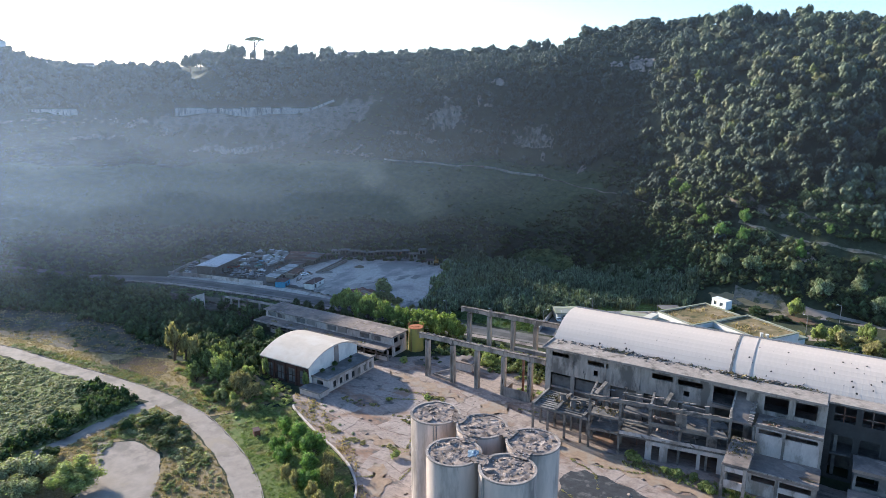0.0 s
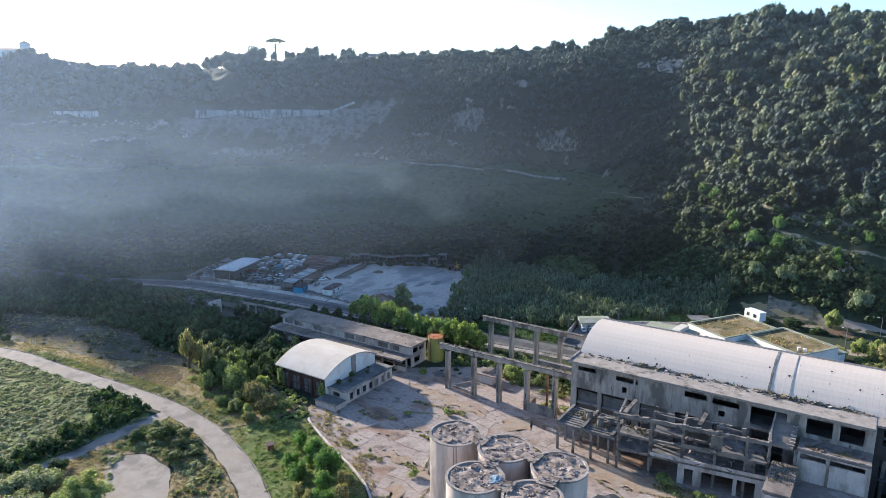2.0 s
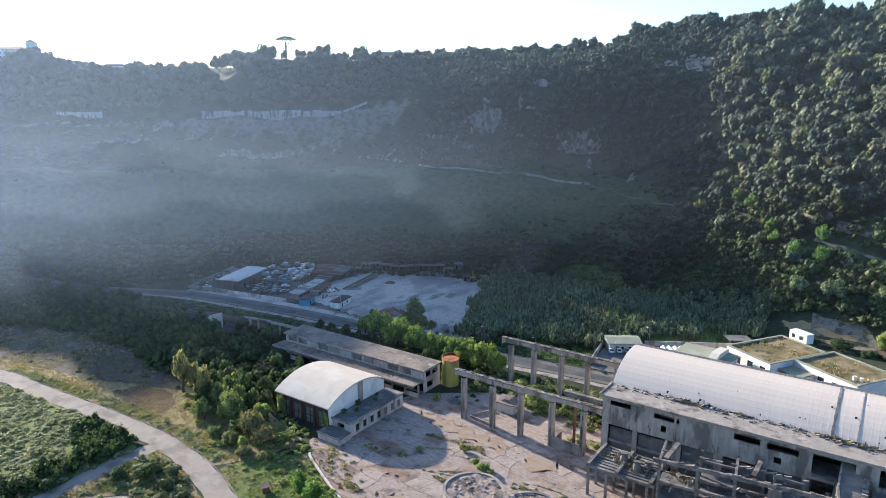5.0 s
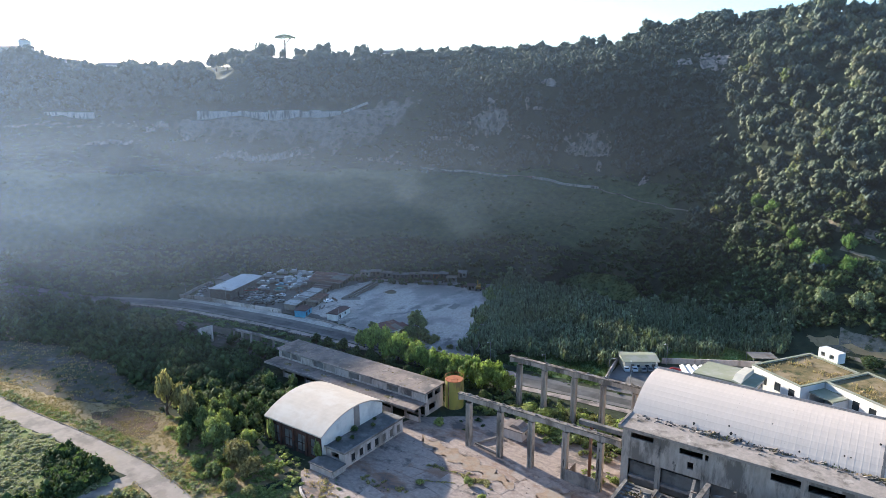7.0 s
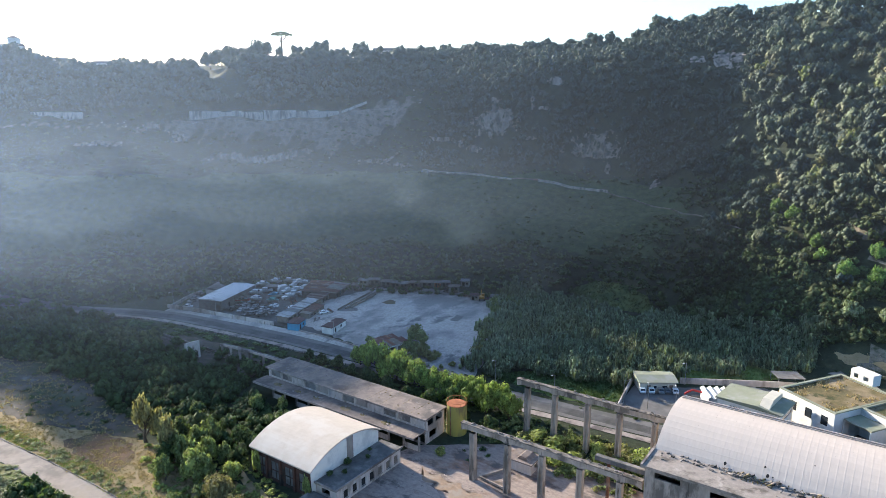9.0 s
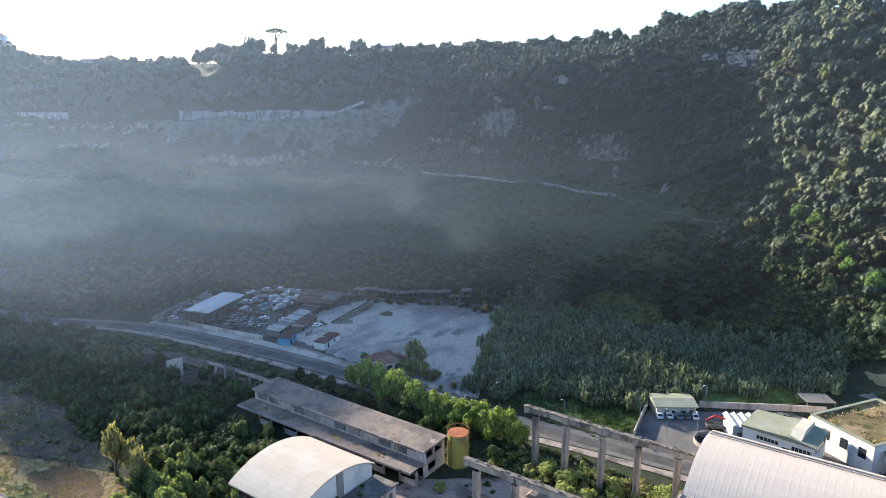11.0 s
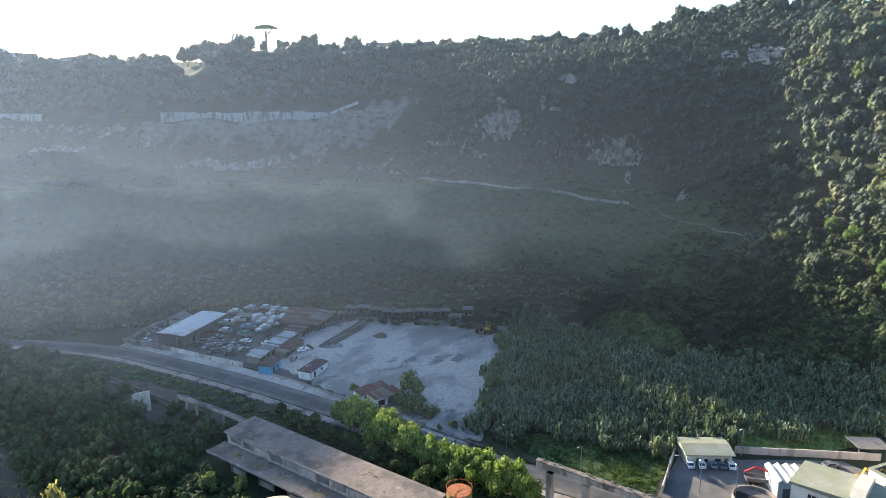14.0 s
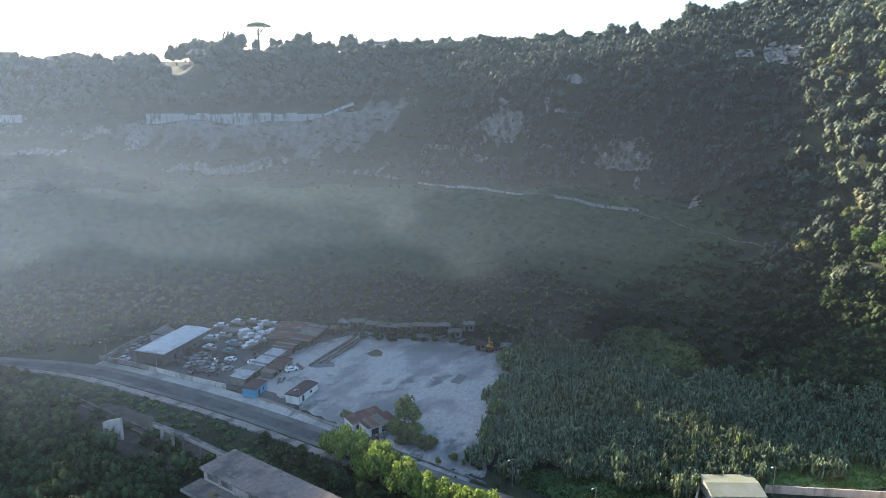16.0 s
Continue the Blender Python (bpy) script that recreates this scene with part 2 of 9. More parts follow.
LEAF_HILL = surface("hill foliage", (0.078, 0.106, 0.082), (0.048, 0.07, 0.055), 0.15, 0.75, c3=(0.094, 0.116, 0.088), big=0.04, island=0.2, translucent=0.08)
# Hill leaf colour raised to carry the sunlight on the near hill.
LEAF_SPUR_SUN = surface("grey-green hill foliage, lightened for sun", (0.142, 0.172, 0.1), (0.088, 0.112, 0.066), 0.15, 0.75, c3=(0.165, 0.165, 0.092), big=0.05, island=0.16, translucent=0.05)
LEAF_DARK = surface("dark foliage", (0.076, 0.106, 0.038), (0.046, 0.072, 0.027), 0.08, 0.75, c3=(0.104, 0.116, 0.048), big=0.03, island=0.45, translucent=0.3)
LEAF_SCRUB = surface("hillside scrub foliage", (0.092, 0.135, 0.05), (0.058, 0.09, 0.034), 0.08, 0.75, c3=(0.115, 0.135, 0.06), big=0.03, island=0.35, translucent=0.25)
LEAF_YOUNG = surface("young spring foliage", (0.28, 0.33, 0.085), (0.18, 0.225, 0.06), 0.1, 0.7, island=0.4, translucent=0.45)
LEAF_BRIGHT = surface("fresh green foliage", (0.34, 0.36, 0.135), (0.215, 0.25, 0.09), 0.1, 0.7, island=0.4, translucent=0.46)
LEAF_MID = surface("mid-green foliage", (0.205, 0.235, 0.09), (0.125, 0.155, 0.058), 0.1, 0.72, c3=(0.25, 0.235, 0.1), big=0.06, island=0.45, translucent=0.35)
LEAF_OLIVE = surface("olive dry foliage", (0.35, 0.3, 0.14), (0.245, 0.22, 0.1), 0.1, 0.75, island=0.45, translucent=0.36)
LEAF_VIVID = surface("vivid green foliage", (0.17, 0.26, 0.065), (0.105, 0.175, 0.042), 0.1, 0.7, island=0.4, translucent=0.35)
LEAF_RUSSET = surface("olive-brown foliage", (0.3, 0.245, 0.11), (0.19, 0.165, 0.075), 0.1, 0.75, island=0.45, translucent=0.3)
LEAF_CANE = surface("cane leaves", (0.235, 0.27, 0.165), (0.15, 0.185, 0.11), 0.08, 0.7, c3=(0.2, 0.215, 0.11), big=0.03, island=0.45, translucent=0.36)
LEAF_SAGE = surface("sage-green leaves", (0.345, 0.34, 0.18), (0.225, 0.235, 0.125), 0.08, 0.7, c3=(0.39, 0.355, 0.19), big=0.03, island=0.45, translucent=0.36)
GRASS_DRY = surface("dry grass", (0.42, 0.31, 0.18), (0.31, 0.24, 0.135), 0.25, 0.9, island=0.3, translucent=0.3)
GRASS = surface("green grass", (0.19, 0.22, 0.07), (0.13, 0.16, 0.05), 0.3, 0.9, c3=(0.25, 0.21, 0.095), big=0.07, island=0.3, translucent=0.3)


# ---- mesh building ----
class Shape:
    """Collects vertices and faces of one mesh."""

    def __init__(self):
        self.v, self.f = [], []

    def add(self, vs, fs):
        k = len(self.v)
        self.v.extend(vs)
        self.f.extend([tuple(i + k for i in f) for f in fs])
        return self

    def box(self, x0, x1, y0, y1, z0, z1):
        vs = [(x, y, z) for z in (z0, z1) for x, y in ((x0, y0), (x1, y0), (x1, y1), (x0, y1))]
        return self.add(vs, [(3, 2, 1, 0), (4, 5, 6, 7), (0, 1, 5, 4), (1, 2, 6, 5), (2, 3, 7, 6), (3, 0, 4, 7)])

    def beam(self, a, b, w, h=None):
        """A square bar from a to b."""
        h = h or w
        a, b = Vector(a), Vector(b)
        d = (b - a).normalized()
        s = d.cross(Vector((0, 0, 1)))
        s = Vector((1, 0, 0)) if s.length < 1e-3 else s.normalized()
        u = s.cross(d)
        vs = [tuple(p + s * (i * w / 2) + u * (j * h / 2)) for p in (a, b) for i, j in ((-1, -1), (1, -1), (1, 1), (-1, 1))]
        return self.add(vs, [(0, 1, 2, 3), (7, 6, 5, 4), (0, 4, 5, 1), (1, 5, 6, 2), (2, 6, 7, 3), (3, 7, 4, 0)])

    def cyl(self, x, y, z0, z1, r0, r1=None, n=24, caps=True):
        r1 = r0 if r1 is None else r1
        vs = [(x + r * math.cos(2 * math.pi * i / n), y + r * math.sin(2 * math.pi * i / n), z) for z, r in ((z0, r0), (z1, r1)) for i in range(n)]
        fs = [(i, (i + 1) % n, n + (i + 1) % n, n + i) for i in range(n)]
        if caps:
            fs += [tuple(range(n - 1, -1, -1)), tuple(range(n, 2 * n))]
        return self.add(vs, fs)

    def ring(self, x, y, z0, z1, ro, ri, n=40):
        vs = [(x + r * math.cos(2 * math.pi * i / n), y + r * math.sin(2 * math.pi * i / n), z) for z, r in ((z0, ro), (z1, ro), (z1, ri), (z0, ri)) for i in range(n)]
        fs = [(j * n + i, j * n + (i + 1) % n, ((j + 1) % 4) * n + (i + 1) % n, ((j + 1) % 4) * n + i) for j in range(4) for i in range(n)]
        return self.add(vs, fs)

    def prism(self, poly, axis, a0, a1):
        """Extrudes a closed outline along an axis: 'x' takes (y, z), 'y' takes (x, z), 'z' takes (x, y)."""
        put = {"x": lambda p, a: (a, p[0], p[1]), "y": lambda p, a: (p[0], a, p[1]), "z": lambda p, a: (p[0], p[1], a)}[axis]
        n = len(poly)
        vs = [put(p, a) for a in (a0, a1) for p in poly]
        return self.add(vs, [tuple(range(n)), tuple(range(2 * n - 1, n - 1, -1))] + [(i, i + n, (i + 1) % n + n, (i + 1) % n) for i in range(n)])

    def wall(self, axis, a0, a1, z0, z1, pos, thick, holes=()):
        """A wall along 'x' or 'y' with rectangular holes (a0, a1, z0, z1) through it."""
        As = sorted({a0, a1, *[min(max(v, a0), a1) for h in holes for v in h[:2]]})
        Zs = sorted({z0, z1, *[min(max(v, z0), z1) for h in holes for v in h[2:]]})
        for zl, zh in zip(Zs, Zs[1:]):
            start = None
            for i, (al, ah) in enumerate(zip(As, As[1:])):
                am, zm = (al + ah) / 2, (zl + zh) / 2
                solid = not any(h[0] < am < h[1] and h[2] < zm < h[3] for h in holes)
                if solid and start is None:
                    start = al
                if start is not None and (not solid or i == len(As) - 2):
                    end = ah if solid else al
                    if axis == "x":
                        self.box(start, end, pos, pos + thick, zl, zh)
                    else:
                        self.box(pos, pos + thick, start, end, zl, zh)
                    start = None
        return self

    def mesh(self, name, material, smooth=False):
        me = bpy.data.meshes.new(name)
        me.from_pydata(self.v, [], self.f)
        me.materials.append(material)
        if smooth:
            me.polygons.foreach_set("use_smooth", [True] * len(me.polygons))
        me.update()
        return me


def part(name, shape, material, parent=None, label="", smooth=False):
    ob = new(name, shape.mesh(name, material, smooth))
    ob.parent = parent
    return tagged(ob, label)


def thing(name, x, y, z, label, category, group="", kind="", rz=0.0):
    ob = new(name)
    ob.matrix_basis = pose(x, y, z, 0, 0, rz)
    return tagged(ob, label, category, group, kind)


def arrays_mesh(name, verts, quads, material):
    """A mesh straight from arrays of vertices and four-cornered faces (or three-cornered)."""
    me = bpy.data.meshes.new(name)
    k = quads.shape[1]
    me.vertices.add(len(verts))
    me.vertices.foreach_set("co", verts.astype(np.float32).ravel())
    me.loops.add(quads.size)
    me.loops.foreach_set("vertex_index", quads.astype(np.int32).ravel())
    me.polygons.add(len(quads))
    me.polygons.foreach_set("loop_start", np.arange(0, quads.size, k, dtype=np.int32))
    me.polygons.foreach_set("loop_total", np.full(len(quads), k, dtype=np.int32))
    me.materials.append(material)
    me.update(calc_edges=True)
    return me


# ---- terrain ----
# Stations along the hillside at half its height: x, y, distance to the foot, height 28 m further out, distance and height of the ridge.
STATIONS = np.array([
    # The first two lie out of view, with ridge heights set to place shade.
    (-760, 60, 100, 72, 60, 84),
    (-600, 153.5, 100, 80, 60, 116),
    (-500, 212, 100, 80, 58, 112),
    (-406, 272, 98, 80, 56, 107),
    (-355, 325, 96, 80, 62, 115),
    (-298, 366, 98, 84, 80, 119),
    (-230, 396, 98, 104, 90, 121),
    (-196, 410, 98, 106, 92, 123),
    (-172, 413, 97, 108, 89, 135),
    (-150, 413, 95, 103, 89, 138),
    (-128, 408, 90, 92, 93, 138),
    (-114, 397, 82, 82, 104, 137),
    (-104, 392, 78, 80, 108, 136),
    (-45, 364, 58, 78, 125, 134),
    (-10, 362, 56, 78, 124, 133.5),
    (40, 371, 56, 78, 116, 133),
    (260, 430, 56, 78, 110, 133)], dtype=float)


def bumps(x, y):
    return (np.sin(x * 0.061 + 1.3 * np.sin(y * 0.043)) * np.sin(y * 0.057 + 0.8) + 0.5 * np.sin(x * 0.137 + y * 0.091) + 0.35 * np.sin(x * 0.21 - y * 0.25 + 1.0))


def smooth_step(a, b, x):
    k = np.clip((x - a) / (b - a), 0, 1)
    return k * k * (3 - 2 * k)


def hillside(x, y):
    """Signed distance beyond the half-height line, and the station values there."""
    x, y = np.atleast_1d(np.asarray(x, float)), np.atleast_1d(np.asarray(y, float))
    best = np.full(x.shape, 1e18)
    sign, vals = np.zeros(x.shape), np.zeros((*x.shape, 4))
    for p, q in zip(STATIONS[:-1], STATIONS[1:]):
        d = q[:2] - p[:2]
        k = np.clip(((x - p[0]) * d[0] + (y - p[1]) * d[1]) / (d @ d), 0, 1)
        ex, ey = x - p[0] - k * d[0], y - p[1] - k * d[1]
        r = ex * ex + ey * ey
        near = r < best
        best = np.where(near, r, best)
        sign = np.where(near, np.where(d[0] * ey - d[1] * ex >= 0, 1.0, -1.0), sign)
        vals = np.where(near[..., None], p[2:] + k[..., None] * (q[2:] - p[2:]), vals)
    return np.sqrt(best) * sign, vals


def height(x, y):
    s, v = hillside(x, y)
    x, y = np.atleast_1d(np.asarray(x, float)), np.atleast_1d(np.asarray(y, float))
    base = 3.5 * smooth_step(195, 250, y)
    foot, h1, s2, h2 = v[..., 0], v[..., 1], v[..., 2], v[..., 3]
    k = np.clip((s + foot) / foot, 0, 1)
    low = base + (50 - base) * (0.8 * k + 0.2 * k * k)
    mid = 50 + (h1 - 50) * smooth_step(0, 28, s) ** 0.8
    top = h1 + (h2 - h1) * np.clip((s - 28) / (s2 - 28), 0, 1) ** 0.65 + 0.03 * np.clip(s - s2, 0, 600)
    z = np.where(s < 0, low, np.where(s < 28, mid, top))
    # a saddle in the ridge
    dip = np.exp(-((y - 255.5 + 0.2035 * x) / 8.5) ** 2) * smooth_step(-480, -455, x) * (1 - smooth_step(-405, -385, x)) * smooth_step(25, 40, s)
    return z - 7.5 * dip + bumps(x, y) * 1.6 * smooth_step(0, 30, s + foot)


def ground_at(x, y):
    return float(height(x, y)[0])


# bare rock faces on the slope: x, y, width along the slope, height, how far the rock is laid open, name of the look
FACES = ((-245, 404.2, 30, 19, 0.62, "broad pale rock face in the woods"), (-247, 408, 9, 12, 0.5, "upper ragged tongue of bare rock"), (-252.6, 394.2, 11, 5, 0.75, "white rock ledge above the track"),
         (-261.6, 393, 5, 8, 0.7, "narrow white rock step"), (-272.5, 389.6, 17, 3.2, 0.7, "thin white rock ledge"), (-222.9, 408.3, 10, 3.5, 0.65, "small pale rock ledge in woods"),
         (-226, 415.4, 4.5, 9, 0.6, "thin upright streak of bare rock"), (-219.6, 416, 9, 3.4, 0.4, "small rock scar beside the streak"), (-217.6, 425.8, 13, 5.5, 0.6, "pale rock patch high in the woods"),
         (-127.4, 453.6, 17, 11, 0.8, "pale cliff patch below the ridge"), (-143.7, 449.6, 13, 5, 0.6, "small cliff patch below the ridge"), (-186.4, 417, 28, 4.2, 0.8, "long pale rock scar on the slope"),
         (-187, 419, 40, 18, 0.42, "thinly overgrown brown scree"), (-205.1, 413, 6, 6, 0.5, "small pale rock step"), (-149.4, 410.6, 5, 6, 0.7, "small pale rock over the track"), (-177, 415, 5, 9, 0.35, "dim streak of rock"),
         (-361, 327.4, 62, 5.2, 0.78, "pale vertical quarry ledge"), (-306, 365.6, 30, 3.6, 0.55, "low ledge of pale rock over the meadow"), (-291, 372, 20, 3.0, 0.6, "broken pale ledge over the meadow"), (-436, 267, 42, 3.6, 0.6, "old pale ledge of the quarry"), (-404, 297, 12, 9, 0.5, "upright pale step of the quarry"), (-15.3, 331, 11, 5, 0.6, "small pale bank below the track"), (-417, 288, 20, 7, 0.4, "worn pale step of the quarry"))


def quarry_rock(x, s):
    """Share of bare rock on the quarry face: a scree fan, and ledges beside it."""
    def box(a, b, c, d, e):
        return smooth_step(a - e, a + e, x) * (1 - smooth_step(b - e, b + e, x)) * smooth_step(c - 1.5, c + 1.5, s) * (1 - smooth_step(d - 1.5, d + 1.5, s))
    low = np.interp(x, [-425, -405, -372, -350, -330, -315, -304, -294], [19, 15, 13.5, 12, 8, 10, 16, 24])
    high = np.interp(x, [-425, -340, -310, -294], [24, 26, 31, 28])
    wave = 2.0 * np.sin(x * 0.7) + 1.5 * np.sin(x * 0.31 + s * 0.4)
    fan = smooth_step(low - 3, low + 4, s + wave) * (1 - smooth_step(high - 2, high + 3, s - wave)) * smooth_step(-428, -404, x) * (1 - smooth_step(-298, -288, x))
    out = 0.85 * fan
    for a, b, c, d, k in ((-390, -334, 4.5, 8.5, 0.7), (-412, -350, 20.0, 25.0, 0.7), (-560, -425, 17.0, 22.0, 0.62), (-520, -418, 11.0, 14.0, 0.55)):
        out = np.maximum(out, k * box(a, b, c, d, 6.0))
    return out


def build_ground():
    def axis(lo, a, b, hi, fine):
        return np.concatenate([lo + (a - lo) * (1 - np.linspace(1, 0, 14, endpoint=False) ** 2), np.arange(a, b, fine), b + (hi - b) * np.linspace(0, 1, 14) ** 2])
    xs, ys = axis(-3000, -640, 80, 3000, 3.2), axis(-1500, 40, 560, 3500, 3.2)
    X, Y = np.meshgrid(xs, ys)
    V = np.stack([X, Y, height(X.ravel(), Y.ravel()).reshape(X.shape)], -1).reshape(-1, 3)
    nx, ny = len(xs), len(ys)
    i = (np.arange(ny - 1)[:, None] * nx + np.arange(nx - 1)[None]).ravel()
    me = arrays_mesh("ground", V, np.stack([i, i + 1, i + nx + 1, i + nx], 1), GROUND)
    me.polygons.foreach_set("use_smooth", [True] * len(me.polygons))
    s, v = hillside(V[:, 0], V[:, 1])
    rock = np.zeros(len(V))
    rock = quarry_rock(V[:, 0], s)
    me.attributes.new("rock", "FLOAT", "POINT").data.foreach_set("value", rock.astype(np.float32))
    meadow = smooth_step(0.25, 0.45, 1 + s / v[:, 0]) * (1 - smooth_step(-6, 0, s)) * (1 - smooth_step(-160, -90, V[:, 0]))
    me.attributes.new("meadow", "FLOAT", "POINT").data.foreach_set("value", meadow.astype(np.float32))
    return tagged(new("ground", me), "valley floor and wooded hillside of grass and scrub", "ground", kind="structure")


GROUND = surface("scrubby ground", (0.045, 0.056, 0.03), (0.026, 0.034, 0.019), 0.5, 0.97, 0.5, (0.075, 0.075, 0.036), 0.05, mask3=(0.5, 0.7))


def ground_mix():
    n, l = GROUND.node_tree.nodes, GROUND.node_tree.links
    b = n["Principled BSDF"]
    col = b.inputs["Base Color"].links[0].from_socket
    for name, c1, c2, sc in (("meadow", (0.092, 0.122, 0.05), (0.06, 0.085, 0.036), 0.3), ("rock", (0.36, 0.29, 0.23), (0.17, 0.14, 0.11), 0.3)):
        at = n.new("ShaderNodeAttribute")
        at.attribute_name = name
        t = n.new("ShaderNodeTexNoise")
        t.inputs["Scale"].default_value, t.inputs["Detail"].default_value = sc, 8.0
        l.new(n.new("ShaderNodeNewGeometry").outputs["Position"], t.inputs["Vector"])
        two = n.new("ShaderNodeMix")
        two.data_type = "RGBA"
        two.inputs[6].default_value, two.inputs[7].default_value = (*c1, 1), (*c2, 1)
        r = n.new("ShaderNodeMapRange")
        r.inputs[1].default_value, r.inputs[2].default_value = 0.38, 0.62
        l.new(t.outputs[0], r.inputs[0])
        l.new(r.outputs[0], two.inputs[0])
        # the mask is broken up by the same noise
        ad = n.new("ShaderNodeMath")
        ad.operation = "ADD"
        l.new(at.outputs["Fac"], ad.inputs[0])
        l.new(t.outputs[0], ad.inputs[1])
        mr = n.new("ShaderNodeMapRange")
        mr.inputs[1].default_value, mr.inputs[2].default_value = (0.95, 1.15) if name == "meadow" else (1.08, 1.26)
        l.new(ad.outputs[0], mr.inputs[0])
        x = n.new("ShaderNodeMix")
        x.data_type = "RGBA"
        l.new(mr.outputs[0], x.inputs[0])
        l.new(col, x.inputs[6])
        l.new(two.outputs[2], x.inputs[7])
        col = x.outputs[2]
    l.new(col, b.inputs["Base Color"])


ground_mix()
build_ground()


def smooth_line(pts, step=3.0):
    """A Catmull-Rom line through points."""
    P = np.array([2 * np.array(pts[0]) - np.array(pts[1]), *pts, 2 * np.array(pts[-1]) - np.array(pts[-2])], float)
    out = []
    for a, b, c, d in zip(P, P[1:], P[2:], P[3:]):
        n = max(2, int(np.linalg.norm(c - b) / step))
        for t in np.linspace(0, 1, n, endpoint=False):
            out.append(0.5 * (2 * b + (c - a) * t + (2 * a - 5 * b + 4 * c - d) * t * t + (3 * b - a - 3 * c + d) * t ** 3))
    out.append(P[-2])
    return np.array(out)


def strip(pts, width, dz, name="", wobble=0.0, cross=3):
    """A band along a line that follows the ground."""
    L = smooth_line(pts)
    T = np.gradient(L, axis=0)
    T /= np.linalg.norm(T, axis=1)[:, None]
    N = np.stack([-T[:, 1], T[:, 0]], 1)
    rows = []
    for j in range(cross + 1):
        off = (j / cross - 0.5) * width + (np.sin(np.arange(len(L)) * 1.7 + j * 9) * wobble if j in (0, cross) else 0)
        Q = L + N * np.reshape(off, (-1, 1)) if np.ndim(off) else L + N * off
        rows.append(np.column_stack([Q, height(Q[:, 0], Q[:, 1]) + dz]))
    V = np.stack(rows, 1)
    n, m = V.shape[:2]
    i = (np.arange(n - 1)[:, None] * m + np.arange(m - 1)[None]).ravel()
    sh = Shape()
    sh.add([tuple(v) for v in V.reshape(-1, 3)], [(int(a), int(a + m), int(a + m + 1), int(a + 1)) for a in i])
    return sh


def sheet(poly, dz, cell=1.5, ragged=1.5):
    """A ground patch inside an outline, with a ragged edge."""
    P = np.array(poly, float)
    xs, ys = np.arange(P[:, 0].min() - 3, P[:, 0].max() + 3, cell), np.arange(P[:, 1].min() - 3, P[:, 1].max() + 3, cell)
    X, Y = np.meshgrid(xs, ys)
    cx, cy = X[:-1, :-1] + cell / 2, Y[:-1, :-1] + cell / 2
    wx, wy = cx, cy
    inside = np.zeros(cx.shape, bool)
    for (ax, ay), (bx, by) in zip(P, np.roll(P, -1, 0)):
        if ay != by:
            inside ^= ((ay > wy) != (by > wy)) & (wx < (bx - ax) * (wy - ay) / (by - ay) + ax)
    j, i = np.nonzero(inside)
    k = j * len(xs) + i
    quads = np.stack([k, k + 1, k + len(xs) + 1, k + len(xs)], 1)
    used, inv = np.unique(quads, return_inverse=True)
    V = np.stack([X.ravel()[used], Y.ravel()[used]], 1)
    rim = np.bincount(inv.ravel(), minlength=len(used)) < 4
    near, best = V.copy(), np.full(len(V), 1e9)
    for p, q in zip(P, np.roll(P, -1, 0)):
        d = q - p
        k = np.clip(((V - p) @ d) / (d @ d), 0, 1)
        c = p + k[:, None] * d
        r = np.hypot(*(V - c).T)
        near, best = np.where((r < best)[:, None], c, near), np.minimum(r, best)
    wave = ragged * 0.35 * np.stack([np.sin(V[:, 1] * 0.9 + np.sin(V[:, 0])), np.sin(V[:, 0] * 1.1 + np.sin(V[:, 1]))], 1)
    V = np.where(rim[:, None], near + wave, V)
    V = np.column_stack([V, height(V[:, 0], V[:, 1]) + dz])
    sh = Shape()
    sh.add([tuple(v) for v in V], [tuple(int(a) for a in q) for q in inv.reshape(-1, 4)])
    return sh


def flat(name, shape, material, label, category):
    return tagged(part(name, shape, material), label, category, kind="structure")


YARD_FLOOR = flat("pavement", sheet([(-144, 148), (-136, 143), (-121, 134), (-106, 125), (-92, 111), (-84, 90), (-20, 92), (90, 120), (90, 172), (-30, 178), (-75, 181), (-76, 200), (-118, 202), (-140, 186)], 0.06, 1.0, 0.5), YARD, "cracked and stained concrete factory yard", "pavement")
ROAD_1 = [(-420, 60), (-330, 100), (-271, 116), (-238, 118.5), (-205, 121), (-178, 121.5), (-157, 118), (-140, 112), (-126, 105.5), (-112, 96), (-100, 82), (-92, 60), (-90, 20)]
flat("road", strip(ROAD_1, 6.6, 0.1, wobble=0.25), ROAD_PALE, "dusty pale asphalt lane curving past scrub", "road")
flat("road", strip([(-178, 121), (-179, 108), (-178, 88), (-180, 60)], 5.2, 0.085, wobble=0.3), ROAD_PALE, "narrow dusty side track off the lane", "road")
flat("pavement", sheet([(-170, 95), (-162, 101), (-150, 100), (-142, 94), (-134, 86), (-132, 60), (-146, 60), (-151, 78), (-160, 88)], 0.12, 0.7, 0.4), ROAD_PALE, "dusty paved turning place with a kerb", "pavement")
ROAD_2 = [(-560, 100), (-440, 150), (-342, 193), (-300, 210), (-262, 216.5), (-225, 220.5), (-187, 222.5), (-150, 223), (-112, 226), (-75, 229), (-20, 232), (90, 236)]
flat("road", strip(ROAD_2, 7.4, 0.1), ASPHALT, "grey asphalt valley road with pale verges", "road")
flat("road", strip([(x, y - 0.4) for x, y in ROAD_2], 3.6, 0.112, wobble=0.15), ASPHALT_DARK, "newer dark strip of asphalt along the road", "road")
flat("pavement", strip([(x, y + 5.4) for x, y in ROAD_2[3:8]], 3.8, 0.07, wobble=0.12), GRAVEL, "dusty gravel shoulder of the road", "pavement")
